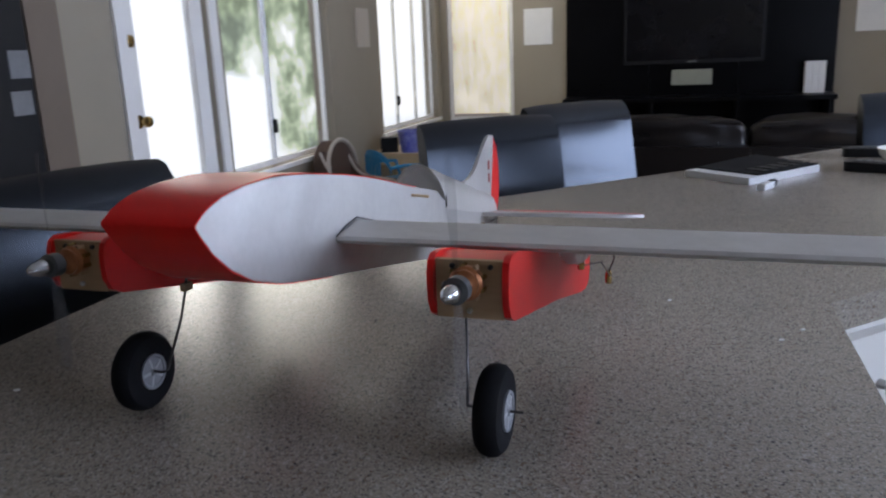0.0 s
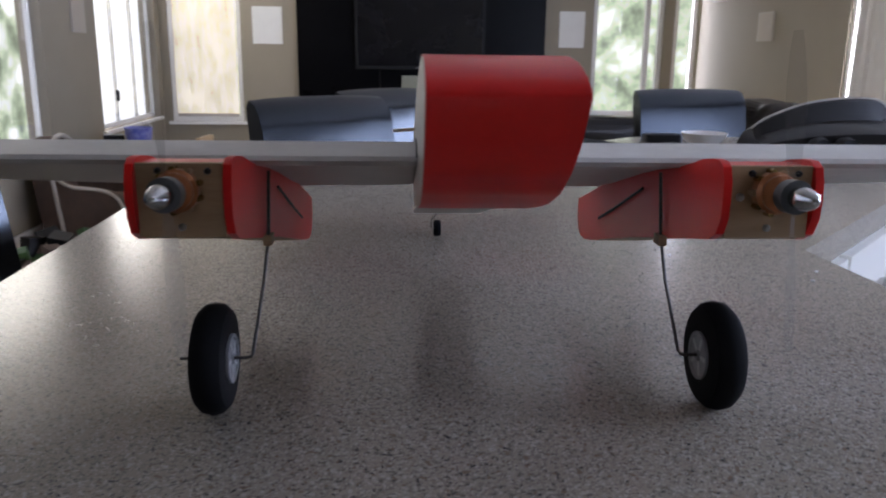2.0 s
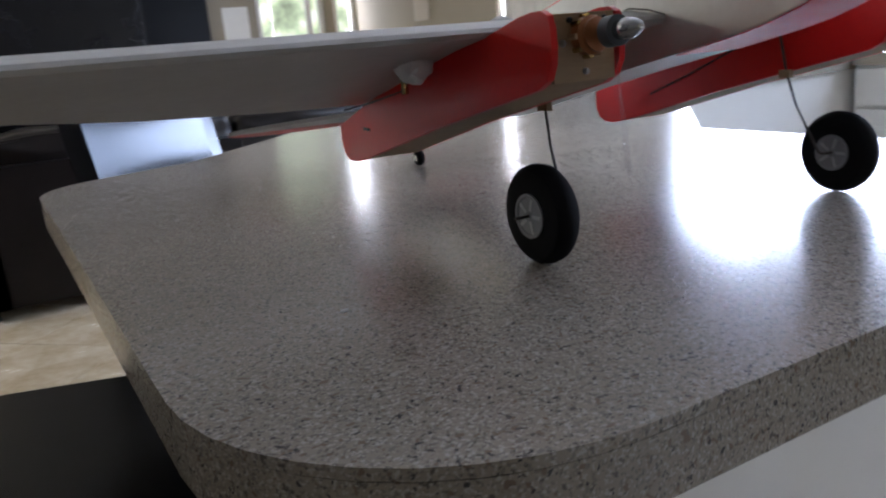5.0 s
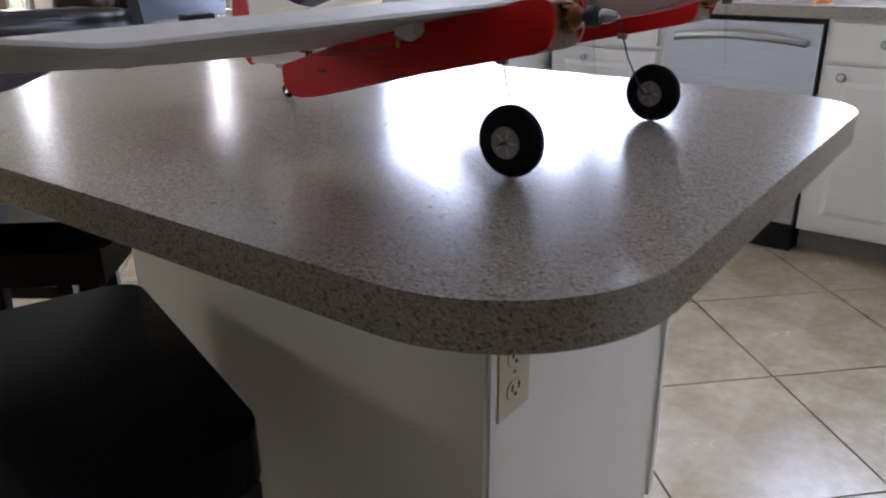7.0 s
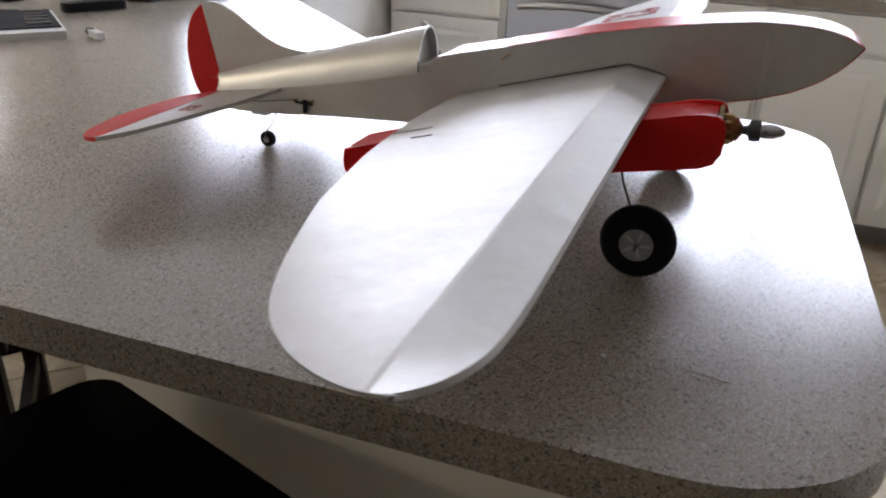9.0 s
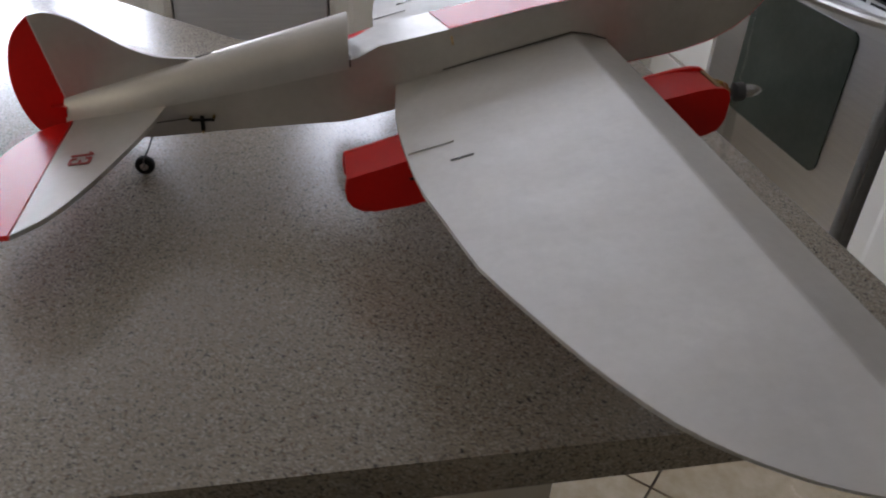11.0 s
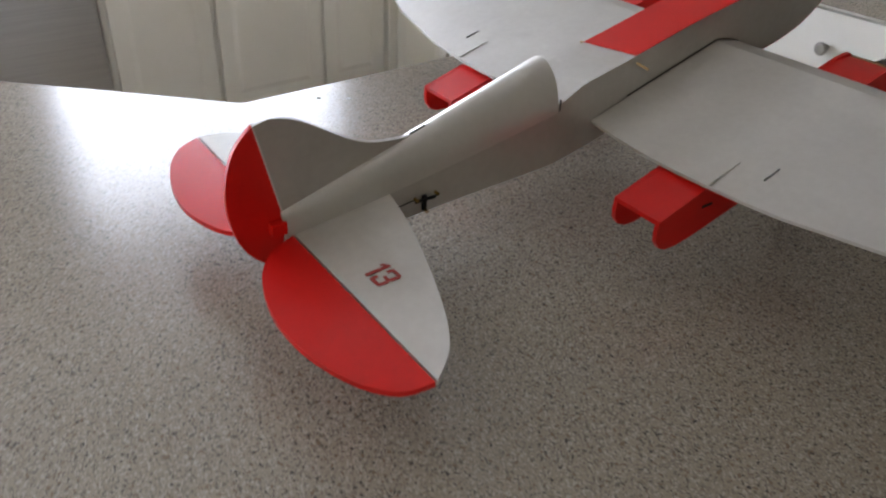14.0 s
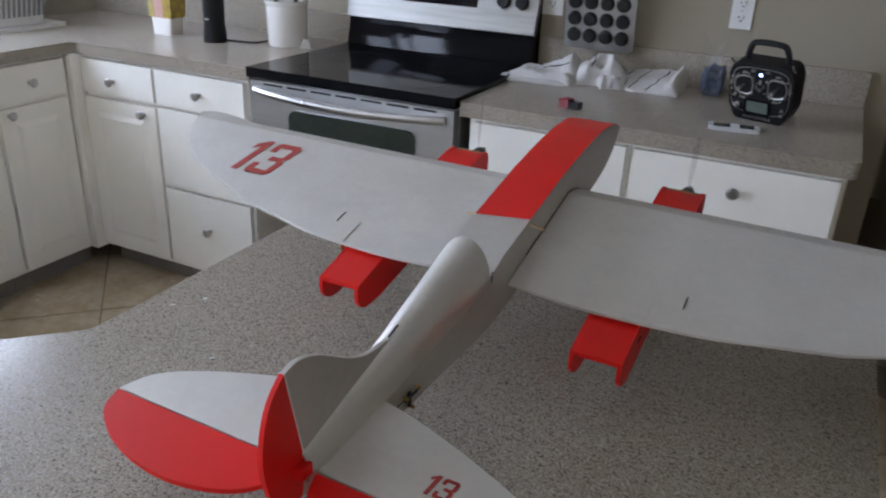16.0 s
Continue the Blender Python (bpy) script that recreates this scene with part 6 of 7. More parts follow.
def specks():
    rnd = random.Random(3)
    t = thing("rubber_band", "thin brown rubber band lying on the bar", "rubber band", pose(0.334, 0.073, TOP, 0, 0, 80))
    bm = bmesh.new()
    tube(bm, [(0.017 * math.cos(a) * (1 + 0.2 * math.sin(3 * a)), 0.004 * math.sin(a) + 0.002 * math.cos(2 * a), 0.0003) for a in np.linspace(0, 2 * math.pi, 25)], 0.00022, 6)
    part("loop", bm, mk("tan_rubber", (0.22, 0.17, 0.12), (0.18, 0.135, 0.10), 20, 200, 0.7), t)
    crumbs = ((0.336, -0.009), (-0.446, -0.338), (-0.42, -0.30), (-0.30, -0.42))
    for x, y in crumbs:
        c = thing("crumb", "tiny white foam crumb on the bar", "crumb", pose(x, y, TOP, 0, 0, rnd.uniform(0, 90)), "crumbs on the bar")
        bm = bmesh.new()
        bmesh.ops.create_icosphere(bm, subdivisions=1, radius=0.0022)
        for v in bm.verts:
            v.co = Vector((v.co.x * 1.8, v.co.y, v.co.z * 0.5 + 0.0011))
        part("flake", bm, M_PAPER, c)


specks()

# ---- things on the kitchen counters ----
M_PHONE = mk("silver_grey_plastic", (0.50, 0.50, 0.50), (0.44, 0.44, 0.44), 20, 100, 0.35)
M_LCD = mk("display_green", (0.11, 0.14, 0.115), (0.08, 0.105, 0.09), 30, 200, 0.15, bump=0.0)


def transmitter():
    t = thing("radio_transmitter", "black radio control transmitter with two sticks and handle", "transmitter", pose(0.167, 1.285, KTOP, -14, 0, 162))
    bm = bmesh.new()
    prism(bm, rounded([(-0.070, 0.0), (0.070, 0.0), (0.088, 0.045), (0.091, 0.135), (0.078, 0.166), (-0.078, 0.166), (-0.091, 0.135), (-0.088, 0.045)], [0.02, 0.02, 0.03, 0.03, 0.02, 0.02, 0.03, 0.03], 4), -0.072, 0.0, "y")
    bevel(bm, 0.012, 3, 50)
    body = part("case", bm, M_BLACK, t)
    rnd = random.Random(8)
    gz = 0.104
    for x in (-0.047, 0.047):
        bm = bmesh.new()
        rr = []
        for k in range(33):
            q = 2 * math.pi * k / 32
            r = 0.0290 * (1 - 0.05 * math.cos(4 * q) + 0.04 * math.sin(3 * q + x * 30))
            c, sn = math.cos(q), math.sin(q)
            rr.append([(x + (r + e) * c, y, gz + (r + e) * sn) for e, y in ((-0.0042, 0.0005), (-0.0034, 0.0026), (0.0, 0.0032), (0.0012, 0.0020), (0.0012, 0.0005))])
        loft(bm, rr, caps=False)
        g = part("gimbal", bm, M_NICKEL, body, "bright silver gimbal bezel of uneven outline", 60)
        bm = bmesh.new()
        lathe(bm, [(0.0, 0.0), (0.022, 0.0), (0.0205, 0.0022), (0.015, 0.0010), (0.0, 0.0016)], pose(x, 0.0006, gz, -90, 0, 0), 24)
        part("cup", bm, M_BLACK, g, "black gimbal cup")
        bm = bmesh.new()
        lathe(bm, [(0.0028, 0.0), (0.0028, 0.02), (0.0052, 0.022), (0.0046, 0.028), (0.0052, 0.034), (0.0, 0.036)], pose(x, 0.001, gz, -90, 0, 0), 14)
        part("stick", bm, M_NICKEL, g)
        for k in range(4):
            a = math.pi / 4 + k * math.pi / 2
            bm = bmesh.new()
            lathe(bm, [(0.0030, 0.0), (0.0030, 0.002), (0.0, 0.0026)], pose(x + 0.0345 * math.cos(a), 0.0005, gz + 0.0345 * math.sin(a), -90, 0, 0), 8)
            part("screw", bm, M_CHROME, g)
        for q, w in ((0.05, 0.006), (1.62, 0.005), (3.2, 0.006), (4.75, 0.008)):
            bm = bmesh.new()
            box(bm, -w, w, 0.0005, 0.0046, -0.0026, 0.0026, pose(x + 0.0365 * math.cos(q), 0, gz + 0.0365 * math.sin(q), 0, math.degrees(-q) + 90 + rnd.uniform(-8, 8), 0))
            bevel(bm, 0.0012, 1)
            part("trim_button", bm, M_NICKEL, body)
    for x, z, w, h in ((-0.020, 0.148, 0.012, 0.005), (0.022, 0.148, 0.012, 0.005), (0.0, 0.118, 0.007, 0.012), (0.0, 0.096, 0.010, 0.008), (-0.066, 0.046, 0.007, 0.007), (-0.066, 0.032, 0.007, 0.007), (0.072, 0.070, 0.008, 0.005)):
        bm = bmesh.new()
        box(bm, x - w / 2, x + w / 2, 0.0005, 0.005, z - h / 2, z + h / 2)
        bevel(bm, 0.0015, 1)
        part("trim_button", bm, M_NICKEL, body)
    for k in range(26):
        a = 2 * math.pi * k / 13
        cx = -0.047 if k < 13 else 0.047
        r = rnd.uniform(0.0315, 0.0385)
        w, h = rnd.uniform(0.0012, 0.0036), rnd.uniform(0.0007, 0.0014)
        bm = bmesh.new()
        box(bm, -w, w, 0.0002, 0.0014, -h, h, pose(cx + r * math.cos(a), 0, gz + r * math.sin(a), 0, rnd.choice((0, 45, 90)), 0))
        part("marking_bar", bm, M_PAPER, body, smooth=0)
    bm = bmesh.new()
    tube(bm, [(0.083 * math.copysign(abs(math.cos(q)) ** 0.5, math.cos(q)), 0.0006, 0.090 + 0.066 * math.copysign(abs(math.sin(q)) ** 0.5, math.sin(q))) for q in np.linspace(0, 2 * math.pi, 41)], 0.0011, 6)
    part("face_trim", bm, M_NICKEL, body, "thin silver line round the face")
    bm = bmesh.new()
    lathe(bm, [(0.0, 0.0), (0.0105, 0.0), (0.0105, 0.004), (0.008, 0.008), (0.0, 0.009)], pose(0.060, 0.0005, 0.044, -90, 0, 0), 20)
    part("roller_knob", bm, M_CHROME, body, "bright round knob")
    for x in (-0.083, 0.083):
        bm = bmesh.new()
        tube(bm, [(x, -0.02, 0.152), (x * 1.03, 0.0, 0.168), (x * 1.05, 0.010, 0.180)], 0.0026, 8)
        part("toggle_switch", bm, M_NICKEL, body, "small metal toggle switch")
    bm = bmesh.new()
    box(bm, -0.036, 0.042, 0.0003, 0.0025, 0.020, 0.064)
    bevel(bm, 0.002, 1)
    frame_ob = part("display_frame", bm, M_BLACKGLASS, body)
    bm = bmesh.new()
    box(bm, -0.026, 0.033, 0.0026, 0.004, 0.028, 0.059)
    part("display", bm, M_LCD, frame_ob, "dark green-grey display", smooth=0)
    for k in range(8):
        bm = bmesh.new()
        box(bm, -0.037 + k * 0.0103, -0.0315 + k * 0.0103, 0.0005, 0.0042, 0.009, 0.015)
        part("key", bm, M_NICKEL, body, smooth=0)
    bm = bmesh.new()
    lathe(bm, [(0.0, 0.0), (0.0036, 0.0), (0.0036, 0.003), (0.0, 0.004)], pose(0, 0.001, 0.139, -90, 0, 0), 12)
    part("indicator_lamp", bm, mk("blue_led", (0.3, 0.4, 1.0), (0.3, 0.4, 1.0), 5, 5, 0.3, bump=0, emit=(0.35, 0.5, 1.0, 12)), body, "lit blue indicator")
    bm = bmesh.new()
    tube(bm, smooth_line([(-0.058, -0.036, 0.150), (-0.056, -0.036, 0.180), (-0.048, -0.036, 0.206), (-0.034, -0.036, 0.214), (0.0, -0.036, 0.216), (0.034, -0.036, 0.214), (0.048, -0.036, 0.206), (0.056, -0.036, 0.180), (0.058, -0.036, 0.150)], 4), 0.0085, 10)
    part("handle", bm, M_BLACK, t, "black carrying handle")
    p = thing("phone", "silver phone lying face up on the counter", "phone", pose(0.122, 1.15, KTOP, 0, 0, 8))
    bm = bmesh.new()
    prism(bm, rounded([(-0.066, -0.027), (0.066, -0.027), (0.066, 0.027), (-0.066, 0.027)], [0.010] * 4, 4), 0.0, 0.010)
    bevel(bm, 0.003)
    part("case", bm, M_PHONE, p)
    for nm, x0, x1, mt, lab in (("screen", -0.054, -0.010, M_BLACKGLASS, "dark screen"), ("keypad", 0.014, 0.052, M_BLACKGLASS, "dark keypad")):
        bm = bmesh.new()
        box(bm, x0, x1, -0.020, 0.020, 0.0100, 0.0112)
        part(nm, bm, mt, p, lab, smooth=0)


transmitter()


def drape(w, d, height, seed, m, lines=(), n=44, k=30):
    """A crumpled cloth heap over a w x d patch: height(u, v) plus creases; returns it and the strips of its woven lines."""
    def point(u, v, lift=0.0):
        q = Vector((u * 3.1 + seed, v * 2.3, seed * 0.7))
        x = (u - 0.5) * w + 0.014 * noise.noise(q * 1.2)
        y = (v - 0.5) * d + 0.014 * noise.noise(q * 1.4 + Vector((9, 0, 0)))
        bend = Vector((0.5 * noise.noise(q * 0.8), 0.5 * noise.noise(q * 0.9 + Vector((3, 3, 0))), 0))
        crease = 0.016 * (0.30 - abs(noise.noise(q * 1.2 + bend))) + 0.006 * (0.3 - abs(noise.noise(q * 2.6 + bend))) + 0.0015 * noise.noise(q * 8.0)
        return m @ Vector((x, y, max(0.002, height(u, v) + crease * min(1.0, height(u, v) / 0.025)) + lift))
    bm = bmesh.new()
    g = [[bm.verts.new(point(i / n, j / k)) for j in range(k + 1)] for i in range(n + 1)]
    for i in range(n):
        for j in range(k):
            bm.faces.new((g[i][j], g[i + 1][j], g[i + 1][j + 1], g[i][j + 1]))
    rim = [g[i][0] for i in range(n + 1)] + [g[n][j] for j in range(1, k + 1)] + [g[i][k] for i in range(n - 1, -1, -1)] + [g[0][j] for j in range(k - 1, 0, -1)]
    low = [bm.verts.new((v.co.x, v.co.y, 0.0006)) for v in rim]
    for i in range(len(rim)):
        j = (i + 1) % len(rim)
        bm.faces.new((rim[i], low[i], low[j], rim[j]))
    bm.faces.new(low[::-1])
    strips = []
    for u0, v0, u1, v1, half in lines:
        bs = bmesh.new()
        row = []
        for i in range(25):
            f = i / 24
            u, v = u0 + (u1 - u0) * f, v0 + (v1 - v0) * f
            du, dv = (half / w, 0.0) if abs(v1 - v0) > abs(u1 - u0) else (0.0, half / d)
            row.append((bs.verts.new(point(u - du, v - dv, 0.0012)), bs.verts.new(point(u + du, v + dv, 0.0012))))
        for (p0, p1), (q0, q1) in zip(row, row[1:]):
            bs.faces.new((p0, p1, q1, q0))
        strips.append(bs)
    return bm, strips


def towel(m, folds, label):
    """A dish towel dropped in folds; each fold: patch size, height function, seed, turn, place and woven lines."""
    t = thing("dish_towel", label, "towel", m, "towels by the stove")
    for w, d, height, seed, turn, fx, fy, lines in folds:
        bm, strips = drape(w, d, height, seed, pose(fx, fy, 0, 0, 0, turn), lines)
        part("fold", bm, M_CLOTH, t, "folded white cotton", smooth=40)
        for bs in strips:
            part("stripe", bs, M_STRIPE, t, "dark woven stripe", smooth=40)
    return t


def slab(h):
    return lambda u, v: h * min(1.0, 8 * min(u, 1 - u)) ** 0.5 * min(1.0, 6 * min(v, 1 - v)) ** 0.5


def wedge(u, v):
    """Rises to a sharp fold near its end, then falls away."""
    side = max(0.0, 1 - abs(2 * v - 1) ** 2.2)
    return side * (0.010 + 0.078 * (u / 0.84) ** 1.25 if u < 0.84 else 0.088 * max(0.0, (1 - u) / 0.16) ** 0.55)


def knot(u, v):
    """A bunched lump with a hollow twisted into its front."""
    lump = max(0.0, math.sin(math.pi * u)) ** 0.32 * max(0.0, math.sin(math.pi * v)) ** 0.4
    hole = math.exp(-((u - 0.48) ** 2 / 0.012 + (v - 0.36) ** 2 / 0.03))
    return 0.100 * lump * (1 - 0.45 * hole) * (0.88 + 0.12 * math.sin(9 * u + 5 * v))


def ramp_sheet(u, v):
    """A sheet that slopes up to the backsplash, its end flipped over."""
    flip = 0.022 * math.exp(-((u - 0.93) / 0.06) ** 2) - 0.014 * math.exp(-((u - 0.83) / 0.025) ** 2)
    return 0.005 + 0.055 * v ** 0.8 * (0.55 + 0.45 * u) * min(1.0, 12 * (1 - u)) ** 0.5 + max(-0.003, flip) * min(1.0, 2.2 * v)


towel(pose(-0.525, 1.485, KTOP), [(0.24, 0.13, slab(0.012), 1.3, 6, -0.045, -0.045, ()), (0.23, 0.13, slab(0.030), 2.1, -3, -0.01, -0.012, ()), (0.22, 0.10, wedge, 3.7, -4, 0.0, 0.022, ((0.15, 0.22, 0.82, 0.22, 0.0020), (0.10, 0.36, 0.70, 0.40, 0.0018)))], "white dish towel dropped in loose folds")
towel(pose(-0.358, 1.545, KTOP), [(0.165, 0.15, knot, 5.2, 12, 0.0, -0.01, ((0.12, 0.6, 0.5, 0.75, 0.0020), (0.30, 0.15, 0.36, 0.7, 0.0018))), (0.10, 0.10, slab(0.034), 6.4, 30, 0.045, -0.055, ())], "bunched white dish towel against the backsplash")
towel(pose(-0.225, 1.545, KTOP), [(0.27, 0.15, ramp_sheet, 8.1, -6, 0.0, -0.015, ((0.22, 0.03, 0.30, 0.95, 0.0026), (0.45, 0.03, 0.54, 0.95, 0.0026), (0.66, 0.03, 0.76, 0.95, 0.0024)))], "white dish towel with thin dark stripes laid flat")


def muffin_pan():
    t = thing("muffin_pan", "dark muffin pan leaning against the backsplash", "muffin pan", pose(-0.408, BACK_Y - 0.060, KTOP + 0.104, 100, 0, 0))
    bm = bmesh.new()
    prism(bm, rounded([(-0.118, -0.012), (0.122, -0.012), (0.122, 0.35), (-0.118, 0.35)], [0.015] * 4, 4), 0.0, 0.006)
    bevel(bm, 0.002, 1)
    part("sheet", bm, M_STEEL, t, "bright metal sheet between the cups")
    for i in range(4):
        for j in range(6):
            bm = bmesh.new()
            lathe(bm, [(0.0250, 0.0), (0.0243, 0.0025), (0.0210, 0.0105), (0.0180, 0.0135), (0.0, 0.0145)], pose(-0.0845 + i * 0.055, 0.034 + j * 0.056, 0.0065), 20)
            part("cup", bm, M_PANCUP, t, "dark round cup")


M_FILM = mk("clear_film", (0.75, 0.77, 0.78), (0.7, 0.72, 0.73), 30, 90, 0.12, bump=0.2)
M_FILM.node_tree.nodes["Principled BSDF"].inputs["Alpha"].default_value = 0.07
M_PANCUP = mk("dark_coated_steel", (0.035, 0.037, 0.036), (0.02, 0.021, 0.021), 20, 90, 0.3, 0.5, 0.03)
M_BLUEBAG = mk("blue_plastic_bag", (0.12, 0.145, 0.19), (0.04, 0.05, 0.075), 26, 100, 0.18, trans=0.25)


def counter_odds():
    b = thing("plastic_bag", "small crumpled blue-grey plastic bag", "bag", pose(-0.005, 1.57, KTOP))
    bm = bmesh.new()
    bmesh.ops.create_icosphere(bm, subdivisions=4, radius=0.045)
    for v in bm.verts:
        c = v.co * 42
        k = 1 + 0.16 * noise.noise(v.co * 38) - 0.16 * abs(noise.noise(c + Vector((4, 1, 2))))
        bx, by, bz = (0.045 * math.copysign(abs(e / 0.045) ** 0.55, e) for e in v.co)
        v.co = Vector((bx * k * 0.84, by * k * 0.62, max(0.0, bz * k * 1.12 + 0.048)))
    part("film", bm, M_BLUEBAG, b, smooth=12)
    for a0, r, hh in ((0.2, 0.05, 0.19), (1.9, 0.045, 0.165), (3.4, 0.03, 0.14)):
        bm = bmesh.new()
        rr = []
        for i in range(9):
            f = i / 8
            cx, cy, z = -0.005 - r * f ** 1.6 * math.cos(a0), r * f * 0.3 * math.sin(a0), 0.085 + (hh - 0.085) * f
            wd = 0.016 * (1 - 0.8 * f)
            rr.append([(cx - wd, cy, z), (cx - wd * 0.3, cy + 0.006, z + 0.003), (cx + wd, cy, z), (cx + wd * 0.3, cy + 0.005, z - 0.001)])
        loft(bm, rr)
        part("twist", bm, M_FILM, b, "clear wisp of film")
    k = thing("key_fob", "small red and black clip on the counter", "clip", pose(-0.335, 1.12, KTOP, 0, 0, -12))
    bm = bmesh.new()
    box(bm, -0.026, 0.005, -0.016, 0.016, 0.0005, 0.026)
    bevel(bm, 0.006, 2)
    part("red_half", bm, mk("dark_red_plastic", (0.20, 0.010, 0.016), (0.15, 0.008, 0.012), 20, 100, 0.35), k)
    bm = bmesh.new()
    box(bm, 0.006, 0.036, -0.014, 0.014, 0.0005, 0.020)
    bevel(bm, 0.008, 3)
    part("black_half", bm, M_BLACK, k)
    c = thing("utensil_crock", "white ceramic crock holding kitchen utensils", "crock", pose(-1.588, 1.455, KTOP) @ Matrix.Diagonal((1.08, 1.08, 1.0, 1)))
    bm = bmesh.new()
    lathe(bm, [(0.0, 0.0), (0.066, 0.0), (0.070, 0.006), (0.073, 0.15), (0.077, 0.155), (0.077, 0.168), (0.068, 0.168), (0.064, 0.012), (0.0, 0.012)], None, 32)
    part("pot", bm, M_CERAMIC, c)
    rnd = random.Random(2)
    for i in range(6):
        a = i * 1.05
        bm = bmesh.new()
        x, y = 0.035 * math.cos(a), 0.035 * math.sin(a)
        tube(bm, [(x * 0.4, y * 0.4, 0.014), (x * 1.3, y * 1.3, 0.19 + 0.02 * rnd.random()), (x * 1.8, y * 1.8, 0.26)], 0.006, 8)
        part("utensil_handle", bm, rnd.choice((M_BLACK, M_STEEL, M_WHITEPL)), c)
    p = thing("pepper_mill", "tall black electric mill with a cord", "mill", pose(-1.845, 1.335, KTOP))
    bm = bmesh.new()
    lathe(bm, [(0.0, 0.0), (0.044, 0.0), (0.046, 0.01), (0.040, 0.07), (0.041, 0.16), (0.045, 0.24), (0.040, 0.27), (0.0, 0.275)], None, 28)
    part("body", bm, M_BLACK, p)
    bm = bmesh.new()
    box(bm, -0.010, 0.010, -0.0425, -0.0405, 0.085, 0.092)
    part("label_bar", bm, M_NICKEL, p, smooth=0)
    bm = bmesh.new()
    tube(bm, [(0.04, 0.0, 0.012), (0.09, 0.03, 0.006), (0.16, 0.05, 0.006), (0.22, 0.14, 0.02), (0.20, 0.20, 0.10), (0.21, 0.235, 0.24)], 0.004, 8)
    part("cord", bm, M_BLACK, p)
    j = thing("snack_bag", "pale carton with pink and yellow printed packet", "packet", pose(-2.11, 1.36, KTOP) @ Matrix.Diagonal((0.84, 0.84, 0.88, 1)))
    bm = bmesh.new()
    loft(bm, [[(x, y, z) for x, y in rounded([(-w, -0.045), (w, -0.045), (w, 0.045), (-w, 0.045)], [0.012] * 4, 3)] for w, z in ((0.056, 0.0), (0.058, 0.03), (0.063, 0.075))])
    part("base", bm, M_CERAMIC, j, "pale lower part")
    for nm, x0, x1, col, c2 in (("printed_side", -0.066, -0.030, (0.52, 0.44, 0.14), (0.30, 0.22, 0.10)), ("printed_front", -0.030, 0.020, (0.56, 0.26, 0.27), (0.50, 0.36, 0.33)), ("printed_side", 0.020, 0.068, (0.50, 0.40, 0.06), (0.22, 0.13, 0.05))):
        bm = bmesh.new()
        loft(bm, [[(x0 * q, -0.048 * q, z), (x1 * q, -0.048 * q, z), (x1 * q, 0.048 * q, z), (x0 * q, 0.048 * q, z)] for z, q in ((0.076, 1.0), (0.12, 1.03), (0.17, 1.08), (0.205, 1.02))])
        bevel(bm, 0.003, 1)
        part(nm, bm, mk("print_%d" % int(900 + x0 * 1000), col, c2, 30, 70, 0.32), j, "printed packet face")
    s = thing("packet_scrap", "small white paper scrap beside the crock", "paper", pose(-1.49, 1.43, KTOP, 0, 0, 40))
    bm = bmesh.new()
    prism(bm, [(-0.02, 0.0005), (0.02, 0.0005), (0.012, 0.03), (-0.004, 0.035)], -0.006, 0.006, "y")
    part("sheet", bm, M_PAPER, s)
    r = thing("dish_rack", "white plastic dish rack on a drain tray", "dish rack", pose(-2.70, 1.06, KTOP, 0, 0, 90) @ Matrix.Diagonal((0.86, 0.82, 0.95, 1)))
    bm = bmesh.new()
    prism(bm, rounded([(-0.23, -0.17), (0.23, -0.17), (0.23, 0.17), (-0.23, 0.17)], [0.04] * 4, 4), 0.0, 0.014)
    bevel(bm, 0.004)
    part("tray", bm, M_WHITEPL, r)
    bm = bmesh.new()
    outline = [(math.cos(k * math.pi / 16), math.sin(k * math.pi / 16)) for k in range(32)]

    def ring(a, c, z):
        return [(a * math.copysign(abs(p) ** 0.55, p), c * math.copysign(abs(q) ** 0.55, q), z) for p, q in outline]
    loft(bm, [ring(0.165, 0.115, 0.016), ring(0.185, 0.132, 0.09), ring(0.205, 0.148, 0.150), ring(0.216, 0.158, 0.152), ring(0.216, 0.158, 0.160), ring(0.200, 0.143, 0.160), ring(0.160, 0.110, 0.022)])
    basket = part("basket", bm, M_WHITEPL, r, "white plastic basket with slots")
    for k in range(11):
        for sx, sy, dx, dy in ((0, -1, 1, 0), (-1, 0, 0, 1)):
            o = (k - 5) * (0.026 if dx else 0.017)
            bm = bmesh.new()
            loft(bm, [[(sx * rx + dx * (o + e) + sx * h, sy * ry + dy * (o + e) + sy * h, z) for e, h in ((-0.006, -0.004), (0.006, -0.004), (0.006, 0.0015), (-0.006, 0.0015))] for rx, ry, z in ((0.176, 0.124, 0.05), (0.199, 0.144, 0.125))])
            part("slot", bm, M_HUB, basket, smooth=0)
    for x, y, r, hh, col, mid, label in ((-2.54, -0.97, 0.046, 0.14, M_BLUE, 0.40, "clear soap bottle with blue liquid beside the sink"), (-2.45, -0.79, 0.031, 0.16, M_INDIGO, 0.62, "indigo plastic bottle beside the sink"), (-2.47, -0.62, 0.033, 0.19, M_WHITEPL, 0.66, "white bottle with a red label beside the sink")):
        bt = thing("soap_bottle", label, "bottle", pose(x, y, KTOP), "bottles by the sink")
        bm = bmesh.new()
        lathe(bm, [(0.0, 0.0), (r * 0.94, 0.0), (r, 0.01), (r, hh * mid), (r * 0.96, hh * mid + 0.004), (0.0, hh * mid + 0.004)], None, 22)
        part("bottle", bm, col, bt)
        bm = bmesh.new()
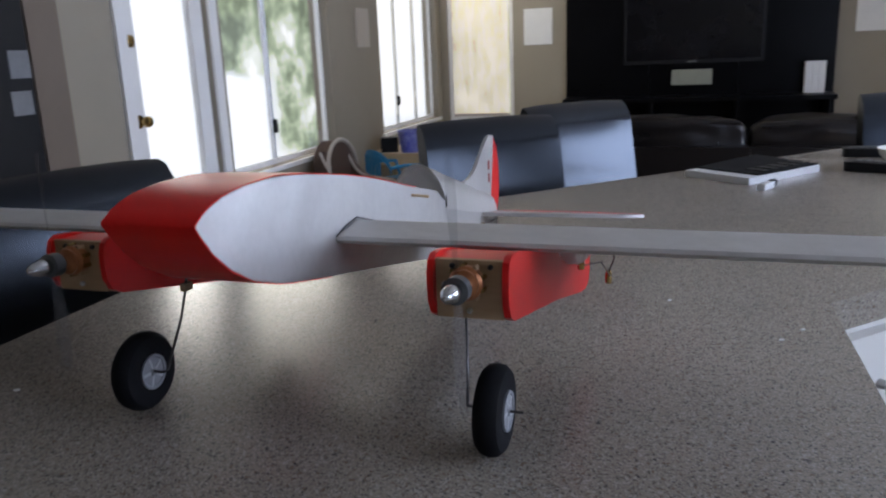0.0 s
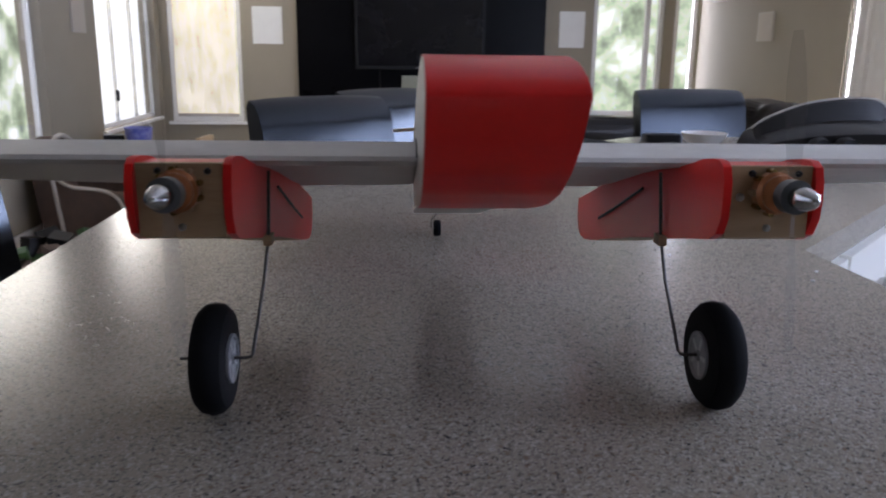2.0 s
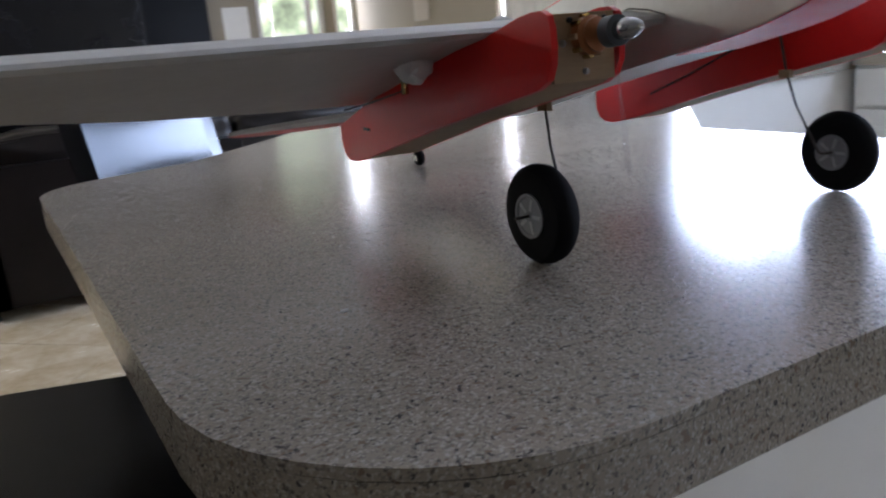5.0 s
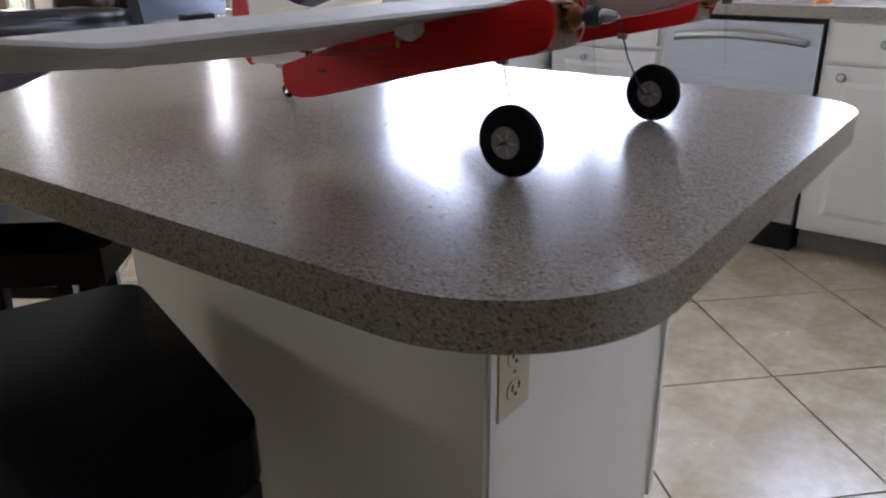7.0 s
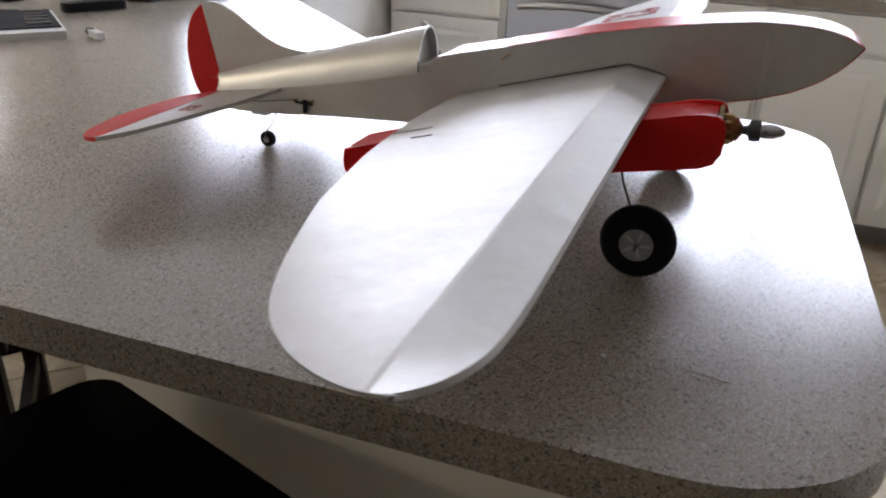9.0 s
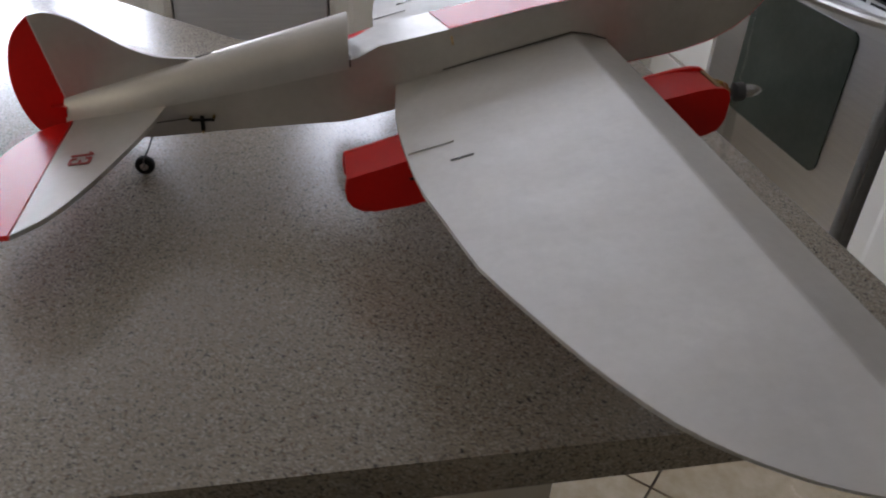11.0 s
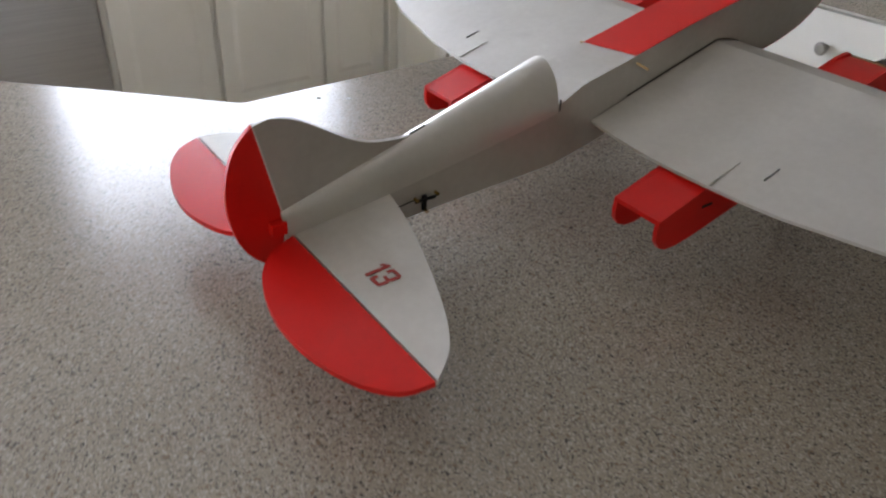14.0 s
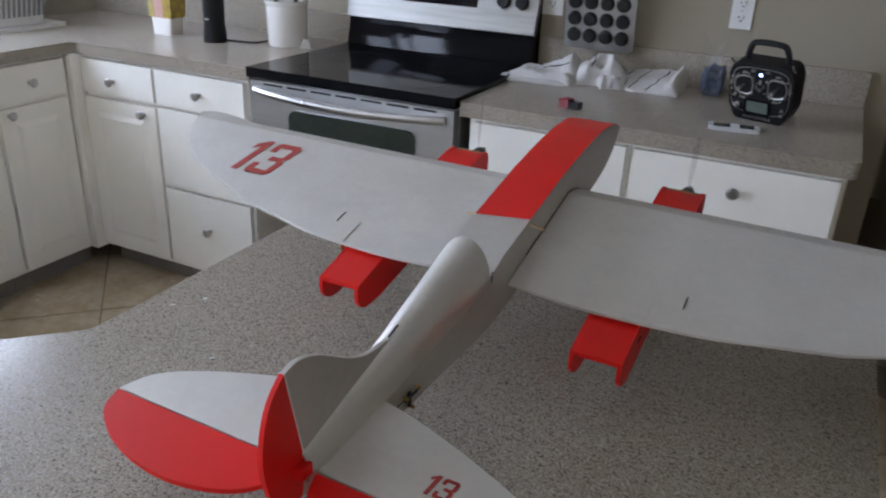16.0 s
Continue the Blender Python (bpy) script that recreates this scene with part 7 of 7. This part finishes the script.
        lathe(bm, [(r * 0.95, hh * mid + 0.004), (r * 0.80, hh * 0.76), (0.013, hh * 0.86), (0.013, hh * 0.9), (0.0, hh * 0.9)], None, 22)
        part("shoulder", bm, M_SAGE if col is M_BLUE else col, bt)
        bm = bmesh.new()
        lathe(bm, [(0.012, hh * 0.9), (0.012, hh * 0.97), (0.004, hh * 0.98), (0.004, hh * 1.06), (0.0, hh * 1.06)], None, 14)
        part("cap", bm, M_WHITEPL, bt)
        if col is M_WHITEPL:
            bm = bmesh.new()
            lathe(bm, [(r + 0.0006, hh * 0.15), (r + 0.0012, hh * 0.16), (r + 0.0012, hh * 0.58), (r + 0.0006, hh * 0.59)], None, 22)
            part("label_band", bm, M_REDPRINT, bt, "plain red label")
    o = thing("orange_cup", "orange plastic cup near the sink", "cup", pose(-2.42, -0.26, KTOP))
    bm = bmesh.new()
    lathe(bm, [(0.0, 0.003), (0.028, 0.003), (0.03, 0.0), (0.037, 0.09), (0.034, 0.09), (0.027, 0.008), (0.0, 0.008)], None, 22)
    part("cup_body", bm, mk("orange_plastic", (0.70, 0.25, 0.03), (0.62, 0.2, 0.02), 10, 80, 0.35), o)


muffin_pan()
counter_odds()
outlet(pose(0.031, BACK_Y - 0.001, 1.182, 0, 0, 180), M_WHITEPL, "white duplex outlet on the kitchen wall", 0.066, 0.112)
outlet(pose(-0.60, BACK_Y - 0.001, 1.172, 0, 0, 180), M_WHITEPL, "white duplex outlet beside the stove", 0.075, 0.12)

# ---- floor tiles ----
STEP = 0.50
bm = bmesh.new()
box(bm, -STEP / 2 + 0.003, STEP / 2 - 0.003, -STEP / 2 + 0.003, STEP / 2 - 0.003, -0.0078, 0.0)
bevel(bm, 0.0015, 1)
bmesh.ops.recalc_face_normals(bm, faces=bm.faces)
tile_mesh = bpy.data.meshes.new("tile")
bm.to_mesh(tile_mesh)
bm.free()
tile_mesh.materials.append(M_TILE)
for i in range(-14, 15):
    for j in range(-14, 15):
        c = Matrix.Rotation(radians(45), 4, "Z") @ Vector((i * STEP, j * STEP, 0)) + Vector((-1.24, 0.01 - STEP / math.sqrt(2), 0))
        if LIV_X + 0.15 < c.x < WALL_X - 0.12 and TV_Y + 0.15 < c.y < BACK_Y - 0.1:
            shared("tile", tile_mesh, floor_ob, pose(c.x, c.y, 0, 0, 0, 45))
